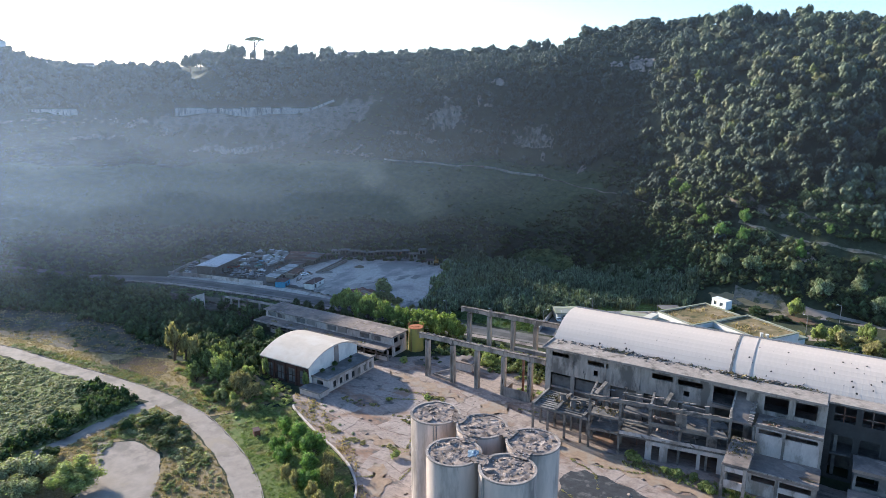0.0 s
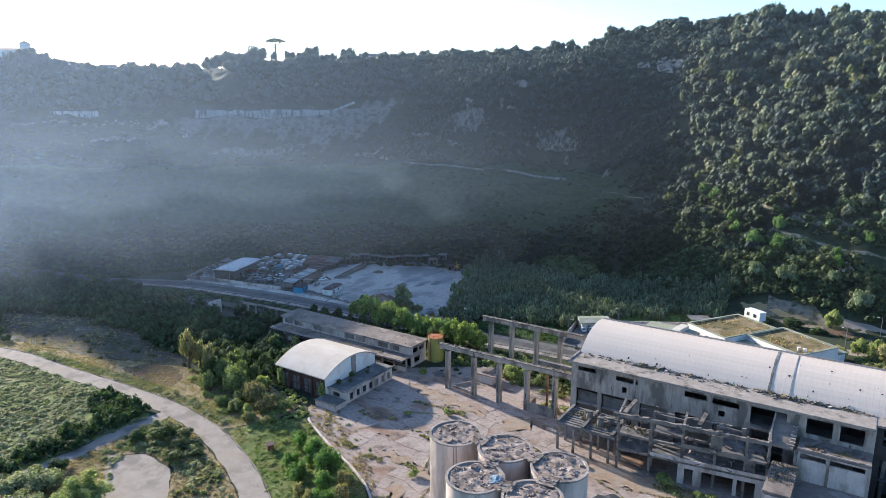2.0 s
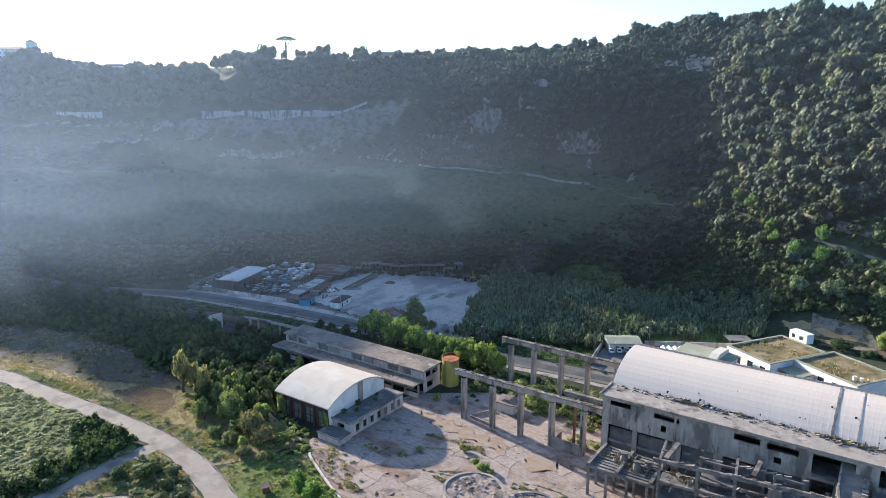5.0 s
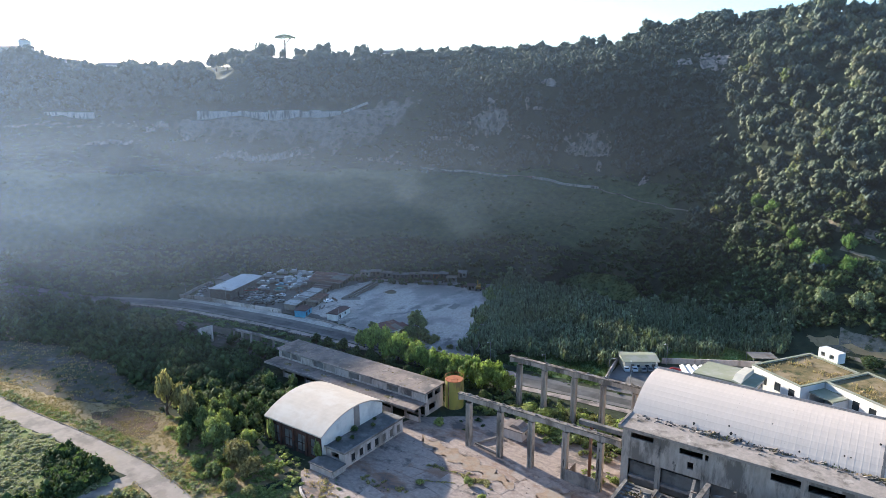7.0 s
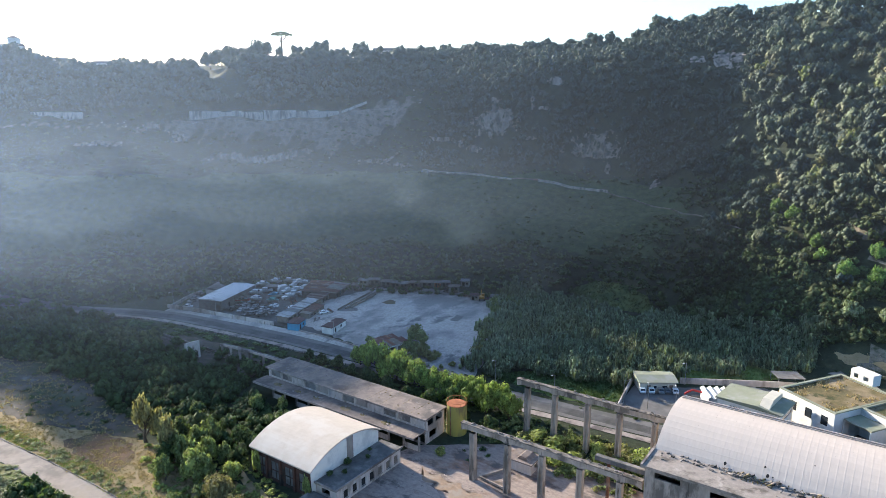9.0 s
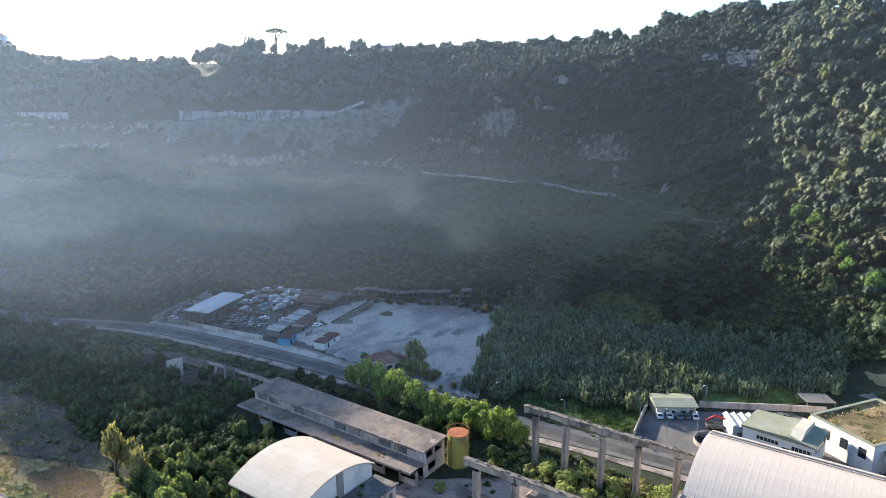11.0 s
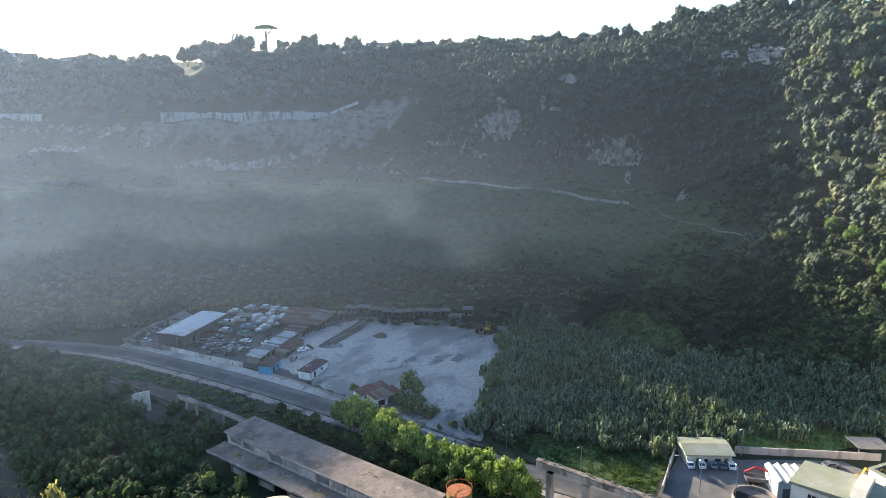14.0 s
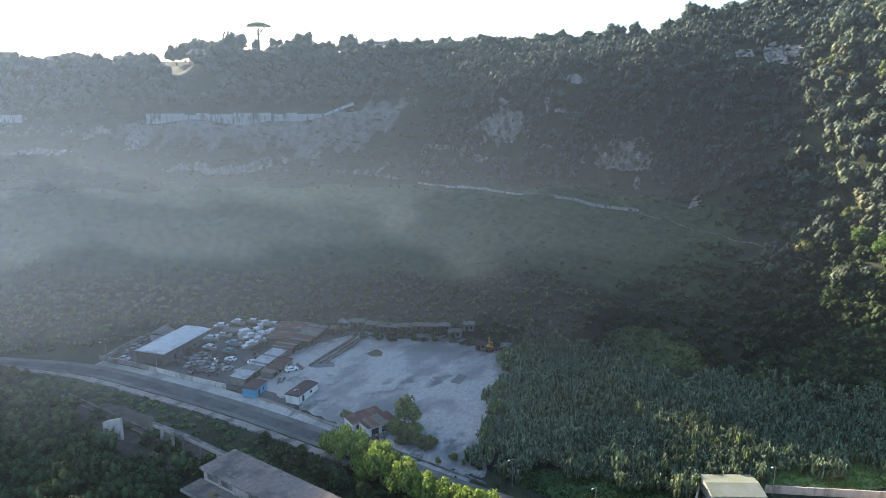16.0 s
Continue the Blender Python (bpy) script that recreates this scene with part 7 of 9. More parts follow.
# ---- terrace wall above the quarry ----
def terrace_wall(a, b, base, h, label):
    w = thing("retaining_wall", 0, 0, 0, label, "wall")
    a, b = np.array(a, float), np.array(b, float)
    n = int(np.linalg.norm(b - a) / 6.0)
    rng = random.Random(n)
    for i in range(n):
        p, q = a + (b - a) * i / n, a + (b - a) * (i + 0.995) / n
        lo = base
        top = base + h - (rng.uniform(0.2, 0.9) if rng.random() < 0.12 else 0)
        part("panel", Shape().beam((p[0], p[1], (lo + top) / 2), (q[0], q[1], (lo + top) / 2), 1.0, top - lo), WALL_CHALK, w)


terrace_wall((-406, 308.6), (-375, 339.6), 74.5, 9.0, "long stained white retaining wall above the quarry")
terrace_wall((-374.6, 340), (-337.4, 368.6), 74.5, 9.2, "stained white retaining wall running to the scree")
terrace_wall((-487, 253.4), (-458, 270), 78.5, 4.4, "short pale retaining wall above the quarry")


def sloping_wall(a, b, w):
    t = thing("sloping_wall", 0, 0, 0, "pale wall climbing beside the scree", "wall")
    a, b = np.array(a, float), np.array(b, float)
    for i in range(5):
        p, q = a + (b - a) * i / 5, a + (b - a) * (i + 0.98) / 5
        zp, zq = max(ground_at(*p[:2]), p[2]), max(ground_at(*q[:2]), q[2])
        part("panel", Shape().beam((p[0], p[1], zp), (q[0], q[1], zq), w, 1.6), WALL_CHALK, t)


sloping_wall((-336.5, 369.6, 82.5), (-325.4, 381.4, 88.6), 0.6)
terrace_wall((-417, 299.4), (-407, 308), 75.0, 3.4, "low stepped end of the retaining wall")


# ---- bare rock faces ----
def rock_face(x, y, w, h, laid, label, seed):
    """A ragged sheet of rock that stands proud of the slope, with ledges and cracks."""
    ux, uy, steep = uphill(x, y)
    nu, nv = max(8, int(w / 0.5)), max(8, int(h / 0.4))
    a, b = np.meshgrid(np.linspace(-w / 2, w / 2, nu), np.linspace(-h / 2, h / 2, nv))
    X, Y = x + a * uy + b / steep * ux, y - a * ux + b / steep * uy
    Z = height(X.ravel(), Y.ravel()).reshape(X.shape)
    rough, keep = np.zeros(X.shape), np.zeros(X.shape)
    for j in range(nv):
        for i in range(nu):
            q = Vector((a[j, i], b[j, i], seed * 7.3))
            rough[j, i] = noise.fractal(q * 0.35, 0.8, 2.1, 5) + 0.5 * noise.noise(Vector((q.x * 0.9, q.y * 0.15, q.z)))
            keep[j, i] = 0.75 * noise.fractal(q * 0.22 + Vector((9, 3, 0)), 0.7, 2.1, 4) + 0.35 * noise.noise(Vector((q.x * 0.5, q.y * 1.2, q.z)))
    out = 0.5 + 0.9 * np.clip(rough, -0.8, 1.2)
    X, Y, Z = X - ux * out, Y - uy * out, Z + 0.35 + 0.25 * rough
    body = 1 - (2 * a / w) ** 2 - (2 * b / h) ** 2 + keep * 1.1 - (1 - laid) * 0.9
    k = (np.arange(nv - 1)[:, None] * nu + np.arange(nu - 1)[None])
    k = k[(body[:-1, :-1] > 0) & (body[1:, 1:] > -0.15)].ravel()
    if len(k):
        me = arrays_mesh("rock_face", np.stack([X, Y, Z], -1).reshape(-1, 3), np.stack([k, k + 1, k + nu + 1, k + nu], 1), ROCK)
        tagged(new("rock_face", me), label, "rock", "rock faces")


for i, face in enumerate(FACES):
    rock_face(*face, i + 1)


# ---- quarry stones ----
def quarry_rubble():
    x, y, g = jitter_points(-450, -275, 250, 430, 2.4, 91)
    s, v = hillside(x, y)
    m = g.random(len(x)) < 0.55 * (quarry_rock(x, s) > 0.45)
    x, y = x[m], y[m]
    r = g.uniform(0.25, 0.9, len(x))
    z = height(x, y)
    V, F = [], []
    for i in range(len(x)):
        u = g.normal(size=(8, 3)) * 0.16
        c = np.array([(a, b, d) for d in (-0.4, 0.7) for a, b in ((-1, -1), (1, -1), (1, 1), (-1, 1))]) * 0.6 + u
        V.append(c * r[i] * np.array([1.3, 1.0, 0.9]) + (x[i], y[i], z[i]))
        F.append(np.array([(4, 5, 6, 7), (0, 1, 5, 4), (1, 2, 6, 5), (2, 3, 7, 6), (3, 0, 4, 7)]) + 8 * i)
    tagged(new("boulders", arrays_mesh("boulders", np.concatenate(V), np.concatenate(F), STONE)), "pale broken quarry stones on the slope", "stones", kind="stuff")
    x, y, g = slope_points(-600, -280, 160, 420, 4.3, 93)
    s, v = hillside(x, y)
    rock = quarry_rock(x, s)
    m = (s > 0) & (s < 31) & (g.random(len(x)) < np.where(rock > 0.35, 0.2, 0.8)) & off_line(x, y, WALL_L, 5.0) & ~((s > 18) & (x > -412) & (x < -336))
    x, y = x[m], y[m]
    r = g.uniform(0.8, 2.0, len(x))
    scatter_mesh("scrub", BUSHES, x, y, r, r * 1.0, LEAF_DARK, "dark scrub growing over the quarry ledges", 94, 0.1)


quarry_rubble()


# ---- offices ----
def window(parent, axis, a0, a1, z0, z1, pos, out):
    """A window with frame, pane and sill on a wall face; out is the side it faces."""
    w = Shape()
    def b(c0, c1, d0, d1, e0, e1):
        lo, hi = sorted((pos + out * d0, pos + out * d1))
        return Shape().box(c0, c1, lo, hi, e0, e1) if axis == "x" else Shape().box(lo, hi, c0, c1, e0, e1)
    f = b(a0, a1, 0.0, 0.06, z0, z0 + 0.08)
    for args in ((a0, a1, 0.0, 0.06, z1 - 0.08, z1), (a0, a0 + 0.08, 0.0, 0.06, z0, z1), (a1 - 0.08, a1, 0.0, 0.06, z0, z1)):
        q = b(*args)
        f.add(q.v, q.f)
    fr = part("window", f, WHITE_WALL, parent)
    part("pane", b(a0 + 0.08, a1 - 0.08, 0.0, 0.03, z0 + 0.08, z1 - 0.08), GLASS, fr)
    part("window_sill", b(a0 - 0.1, a1 + 0.1, 0.0, 0.16, z0 - 0.1, z0), CONCRETE, fr)


def build_office():
    o = thing("office", -95.4, 254.4, 3.5, "small cream office with a green pitched roof", "building", rz=34)
    L, D, H = 5.6, 3.9, 3.2
    part("wall", Shape().wall("x", -L, L, 0, H, -D, 0.25, [(-3.3, -2.2, 0.1, 2.3), (3.6, 4.8, 0.1, 2.3)]), CREAM_WALL, o, "cream front wall")
    part("wall", Shape().box(-L, L, D - 0.25, D, 0, H), CREAM_WALL, o)
    part("wall", Shape().box(-L, -L + 0.25, -D + 0.25, D - 0.25, 0, H), CREAM_WALL, o)
    part("wall", Shape().box(L - 0.25, L, -D + 0.25, D - 0.25, 0, H), CREAM_WALL, o)
    part("roof", Shape().prism([(-D - 0.7, H), (-D - 0.7, H + 0.25), (0, H + 1.0), (D + 0.7, H + 0.25), (D + 0.7, H)], "x", -L - 0.6, L + 0.6), GREEN_ROOF, o, "pale green low-pitched roof")
    part("door", Shape().box(-3.3, -2.2, -D + 0.05, -D + 0.12, 0.1, 2.3), TIMBER, o)
    part("door", Shape().box(3.6, 4.8, -D + 0.05, -D + 0.12, 0.1, 2.3), TIMBER, o)
    for a in (-1.4, 1.2):
        window(o, "x", a, a + 1.1 + (a > 0) * 0.6, 1.1, 2.2, -D, -1)
    window(o, "y", -1.2, 1.2, 1.1, 2.2, L, 1)
    part("step", Shape().box(-3.8, 1.0, -D - 1.2, -D - 0.02, 0, 0.35), CONCRETE, o)
    for x in (3.2, 5.2):
        part("porch_post", Shape().box(x - 0.1, x + 0.1, -D - 0.6, -D - 0.4, 0, H), WHITE_WALL, o)
    # white works building with green roofs
    w = thing("works_office", -64.6, 247.4, 3.5, "white two-storey works office with pale green roof", "building", rz=-8)
    H = 6.6
    part("wall", Shape().wall("x", -8.5, 8.5, 0, H, -5.6, 0.3, [(-5, 0.2, 4.4, 5.4), (3.4, 8.0, 4.2, 5.4), (1.2, 3.0, 0.2, 4.4)]), WHITE_WALL, w, "white front wall")
    part("wall", Shape().box(-8.5, 8.5, 5.3, 5.6, 0, H), WHITE_WALL, w)
    part("wall", Shape().wall("y", -5.3, 5.3, 0, H, -8.5, 0.3), WHITE_WALL, w)
    part("wall", Shape().wall("y", -5.3, 5.3, 0, H, 8.2, 0.3, [(-4.4, 4.4, 4.2, 5.4)]), WHITE_WALL, w)
    for a, b2 in ((-5, 0.2), (3.4, 8.0)):
        part("window_band", Shape().box(a, b2, -5.5, -5.42, 4.2, 5.4), GLASS, w)
        for q in np.arange(a + 0.8, b2, 0.9):
            part("mullion", Shape().box(q - 0.05, q + 0.05, -5.6, -5.5, 4.2, 5.4), WHITE_WALL, w)
    part("window_band", Shape().box(8.3, 8.38, -4.4, 4.4, 4.2, 5.4), GLASS, w)
    part("door", Shape().box(1.2, 3.0, -5.5, -5.42, 0.2, 4.4), GLASS, w)
    part("roof", Shape().prism([(-9.0, H), (9.0, H), (9.0, H + 0.3), (2.5, H + 1.1), (-9.0, H + 0.5)], "y", -6.0, 6.0), GREEN_ROOF, w, "pale green sheet roof")
    part("roof_fin", Shape().prism([(-6.0, H + 0.4), (6.0, H + 0.4), (5.5, H + 2.1), (-2, H + 2.4)], "x", 2.6, 5.4), CREAM_WALL, w)
    s = thing("white_shed", -75.4, 250.2, 3.5, "white shed with a ribbed pale roof", "shed", rz=30)
    part("wall", Shape().box(-3.6, 3.6, -3.8, 3.8, 0, 4.6), WHITE_WALL, s)
    for i in range(4):
        part("roof_ridge", Shape().prism([(-4.0 + 2 * i, 4.6), (-2.1 + 2 * i, 4.6), (-3.0 + 2 * i, 5.3)], "y", -4.0, 4.0), WHITE_WALL, s)
    part("shutter", Shape().box(-2.4, 2.4, -3.9, -3.82, 0.1, 3.0), GREY_SHEET, s)
    # flat-roofed block with weedy roof
    c = thing("depot", -60.0, 257.0, 3.5, "white flat-roofed depot with brown weedy roof", "building", rz=-33)
    H = 8.0
    for (x0, x1, y0, y1) in ((0, 18, 0, 25), (18, 40, 10, 28)):
        part("wall", Shape().wall("x", x0, x1, 0, H, y0, 0.3, [(x0 + 4 + 5 * i, x0 + 6.2 + 5 * i, 3.5, 6.2) for i in range(3)]), WHITE_WALL, c)
        part("wall", Shape().box(x0, x1, y1 - 0.3, y1, 0, H), WHITE_WALL, c)
        part("wall", Shape().box(x0, x0 + 0.3, y0 + 0.3, y1 - 0.3, 0, H), WHITE_WALL, c)
        part("wall", Shape().box(x1 - 0.3, x1, y0 + 0.3, y1 - 0.3, 0, H), WHITE_WALL, c)
        part("roof", Shape().box(x0 + 0.3, x1 - 0.3, y0 + 0.3, y1 - 0.3, H - 0.7, H - 0.35), MOSS, c, "brown weed-grown flat roof")
        for i in range(3):
            part("pane", Shape().box(x0 + 4 + 5 * i, x0 + 6.2 + 5 * i, y0 + 0.1, y0 + 0.18, 3.5, 6.2), GLASS, c)
        for e in ((x0 - 0.15, x1 + 0.15, y0 - 0.15, y0 + 0.7), (x0 - 0.15, x1 + 0.15, y1 - 0.7, y1 + 0.15), (x0 - 0.15, x0 + 0.7, y0 + 0.7, y1 - 0.7), (x1 - 0.7, x1 + 0.15, y0 + 0.7, y1 - 0.7)):
            part("coping", Shape().box(*e, H, H + 0.3), GREEN_ROOF, c)
    part("canopy", Shape().box(18.1, 26, 3.5, 9.8, H - 2.2, H - 1.8), GREEN_ROOF, c)
    part("canopy_wall", Shape().box(18.1, 18.4, 3.5, 9.8, 0, H - 2.2).box(25.6, 26, 3.5, 9.8, 0, H - 2.2), WHITE_WALL, c)
    part("roof_cabin", Shape().wall("x", 3, 10, H, H + 3.2, 25.0, 0.3, [(4, 5.4, H + 1, H + 2.4), (7, 8.6, H + 1, H + 2.4)]).box(3, 10, 28, 28.3, H, H + 3.2).box(3, 3.3, 25.3, 28, H, H + 3.2).box(9.7, 10, 25.3, 28, H, H + 3.2).box(3, 10, 25, 28.3, H + 3.2, H + 3.4), WHITE_WALL, c, "white roof cabin")
    part("roof_vent", Shape().cyl(36, 14, H - 0.3, H + 1.0, 0.5, 0.6, 10), WHITE_WALL, c)
    part("roof_vent", Shape().cyl(37.8, 14.6, H - 0.3, H + 1.0, 0.5, 0.6, 10), WHITE_WALL, c)
    rng = random.Random(66)
    sw = Shape()
    for i in range(420):
        x, y = rng.uniform(1, 39), rng.uniform(1, 27)
        if (x < 17.3 and y < 24) or (x > 19 and y > 11):
            if math.sin(x * 0.5) + math.sin(y * 0.43 + 1) + rng.uniform(-0.6, 0.6) > 0.3:
                t = tuft_shape(rng, 5, 0.9, 0.8)
                sw.add([(a + x, b + y, q + H - 0.35) for a, b, q in t.v], t.f)
    tagged(part("roof_weeds", sw, GRASS_DRY, c, "dry brown roof weeds"), kind="stuff")
    e = thing("low_office", -17.0, 262.0, 3.5, "low white office with pale green flat roof", "building", rz=-33)
    part("wall", Shape().box(-6, 6, -5, 5, 0, 5.2), WHITE_WALL, e)
    part("roof", Shape().box(-6.6, 6.6, -5.6, 5.6, 5.2, 5.6), GREEN_ROOF, e)
    for i in range(3):
        window(e, "x", -5 + 3.6 * i, -3 + 3.6 * i, 2.0, 3.8, -5.0, -1)
    k = thing("car_port", -61.0, 281.0, 3.5, "open car port with a pale sheet roof", "canopy", rz=30)
    part("roof", Shape().prism([(-3.5, 3.2), (3.5, 2.8), (3.5, 2.95), (-3.5, 3.35)], "x", -4.2, 4.2), GREY_SHEET, k)
    for x in (-3.9, 3.9):
        for y in (-3.2, 3.2):
            part("post", Shape().box(x - 0.08, x + 0.08, y - 0.08, y + 0.08, 0, 3.0), STEEL, k)


build_office()


def build_car(paint, label, group):
    c = thing("car", 0, 0, 0, label, "car", group)
    prof = [(-2.05, 0.35), (2.05, 0.35), (2.1, 0.75), (1.98, 0.92), (1.0, 1.0), (0.35, 1.42), (-1.1, 1.45), (-1.75, 1.0), (-2.08, 0.9)]
    part("body", Shape().prism(prof, "y", -0.84, 0.84), paint, c)
    part("windscreen", Shape().add([(0.98, -0.74, 1.02), (0.98, 0.74, 1.02), (0.42, 0.66, 1.4), (0.42, -0.66, 1.4)], [(0, 1, 2, 3)]), GLASS, c)
    part("rear_window", Shape().add([(-1.72, -0.7, 1.03), (-1.72, 0.7, 1.03), (-1.16, 0.64, 1.43), (-1.16, -0.64, 1.43)], [(3, 2, 1, 0)]), GLASS, c)
    for sgn in (-1, 1):
        part("side_window", Shape().box(-1.2, 0.6, sgn * 0.845 - 0.005, sgn * 0.845 + 0.005, 1.02, 1.34), GLASS, c)
        for x in (-1.3, 1.32):
            s = Shape().cyl(0, 0, -0.1, 0.1, 0.32, n=12)
            s.v = [(vx + x, vz + sgn * 0.78, vy + 0.32) for vx, vy, vz in s.v]
            part("wheel", s, RUBBER, c)
        part("headlight", Shape().box(2.02, 2.1, sgn * 0.62 - 0.16, sgn * 0.62 + 0.16, 0.66, 0.8), STEEL, c)
    return c


def park(proto, rows):
    first = True
    for x, y, rz, *rest in rows:
        z = ground_at(x, y) + 0.15 + (rest[0] if rest else 0)
        if first:
            proto.matrix_basis = pose(x, y, z, 0, 0, rz)
            first = False
        else:
            copy_thing(proto, pose(x, y, z, 0, 0, rz))


park(build_car(CAR_WHITE, "white parked hatchback before the office", "parked cars"), [(-97.2, 248.4, 118), (-94.9, 249.9, 118), (-88.6, 253.6, 118)])
park(build_car(CAR_PAINT, "dark grey parked car before the office", "parked cars"), [(-92.4, 251.4, 118), (-90.6, 252.5, 118), (-80.6, 257.5, 100), (-68, 268, 40)])
W_RNG = random.Random(77)
PACK = [(-276, 229.6), (-274.4, 237.4), (-259.4, 239.4), (-252.6, 237), (-254.4, 228.4), (-263.5, 227.4)]
PACK_X, PACK_Y, _ = jitter_points(-277, -252, 227, 240, 2.9, 78)
IN_PACK = in_poly(PACK_X, PACK_Y, PACK)
WRECKS = [(float(x), float(y)) for x, y in zip(PACK_X[IN_PACK], PACK_Y[IN_PACK])] + [(-296, 224), (-297.6, 226.8), (-299.4, 229.6), (-301, 232.2), (-302.4, 234.6)]
park(build_car(CAR_PAINT, "scrapped old car in the boat yard", "scrapped cars"), [(x, y, W_RNG.uniform(0, 360)) for x, y in WRECKS])
park(build_car(CAR_WHITE, "white scrapped car in the boat yard", "scrapped cars"), [(-258.6, 240.6, 200), (-234, 246.4, 70), (-293.4, 221.6, 20), (-249.6, 243.4, 60)])


def crane_truck():
    t = thing("crane_truck", -80.0, 250.6, 3.65, "red truck with a folded red loading crane", "truck", rz=24)
    part("cab", Shape().prism([(2.6, 0.6), (4.6, 0.6), (4.7, 1.8), (4.2, 2.9), (2.6, 2.9)], "y", -1.2, 1.2), RED_PAINT, t)
    part("windscreen", Shape().add([(4.7, -1.0, 1.85), (4.7, 1.0, 1.85), (4.25, 1.0, 2.75), (4.25, -1.0, 2.75)], [(0, 1, 2, 3)]), GLASS, t)
    part("bed", Shape().box(-4.6, 2.4, -1.25, 1.25, 0.9, 1.2).box(-4.6, 2.4, -1.25, -1.15, 1.2, 1.8).box(-4.6, 2.4, 1.15, 1.25, 1.2, 1.8), GREY_SHEET, t)
    part("crane_post", Shape().box(1.4, 2.2, -0.5, 0.5, 1.2, 3.4), RED_PAINT, t)
    part("crane_boom", Shape().beam((1.8, 0, 3.2), (-2.6, 0.2, 4.0), 0.5).beam((-2.6, 0.2, 4.0), (-4.8, 0.4, 2.4), 0.4), RED_PAINT, t)
    for x in (3.6, -2.4, -3.6):
        for sgn in (-1, 1):
            s = Shape().cyl(0, 0, -0.16, 0.16, 0.5, n=14)
            s.v = [(vx + x, vz + sgn * 1.05, vy + 0.5) for vx, vy, vz in s.v]
            part("wheel", s, RUBBER, t)
    e = thing("excavator", -188.6, 300.4, 3.7, "small yellow excavator beside the huts", "excavator", rz=120)
    part("track", Shape().box(-1.6, 1.6, -1.3, -0.8, 0, 0.8), RUBBER, e)
    part("track", Shape().box(-1.6, 1.6, 0.8, 1.3, 0, 0.8), RUBBER, e)
    part("house", Shape().box(-1.5, 1.2, -1.1, 1.1, 0.9, 1.9), YELLOW_PAINT, e)
    part("cab", Shape().box(0.0, 1.2, -1.1, 0.0, 1.9, 2.9), YELLOW_PAINT, e)
    part("boom", Shape().beam((1.0, 0.4, 1.6), (3.4, 0.4, 3.8), 0.4).beam((3.4, 0.4, 3.8), (4.6, 0.4, 1.8), 0.35), YELLOW_PAINT, e)
    part("bucket", Shape().box(4.2, 5.0, -0.1, 0.9, 0.9, 1.7), STEEL, e)
    y = thing("yellow_digger", -62.0, 262.6, 3.7, "yellow digger behind the works office", "excavator", rz=60)
    part("house", Shape().box(-1.4, 1.2, -1.1, 1.1, 0, 2.2), YELLOW_PAINT, y)
    part("boom", Shape().beam((1.0, 0, 1.6), (2.6, 0, 3.8), 0.4).beam((2.6, 0, 3.8), (4.4, 0, 2.4), 0.35), YELLOW_PAINT, y)


crane_truck()


def round_basin(x, y, r):
    b = thing("round_basin", x, y, ground_at(x, y) + 0.1, "round concrete basin with a low wall", "basin")
    part("wall", Shape().ring(0, 0, 0, 1.1, r, r - 0.3, 40), CONCRETE, b)
    part("floor", Shape().cyl(0, 0, 0, 0.12, r - 0.31, n=40), DARK, b)


round_basin(-80.6, 242.0, 5.0)


def lamp_post(rows):
    first = None
    for x, y, rz in rows:
        z = ground_at(x, y)
        if first is None:
            first = thing("lamp_post", 0, 0, 0, "slim grey steel lamp post", "lamp post", "lamp posts")
            part("pole", Shape().cyl(0, 0, 0, 7.5, 0.11, 0.07, 8), STEEL, first)
            part("arm", Shape().beam((0, 0, 7.45), (1.4, 0, 7.8), 0.1), STEEL, first)
            part("lamp_head", Shape().box(1.2, 1.9, -0.14, 0.14, 7.72, 7.86), WHITE_WALL, first)
            first.matrix_basis = pose(x, y, z, 0, 0, rz)
        else:
            copy_thing(first, pose(x, y, z, 0, 0, rz))


lamp_post([(-99.4, 238, 30), (-92.1, 238.4, 120), (-84.7, 241, 120), (-87.7, 261.4, 250), (-119, 231, 260), (-140, 230.6, 260), (-211, 228.6, 260), (-298, 217.6, 260), (-275, 222.6, 260), (-10, 284, 200), (0.6, 305, 200)])


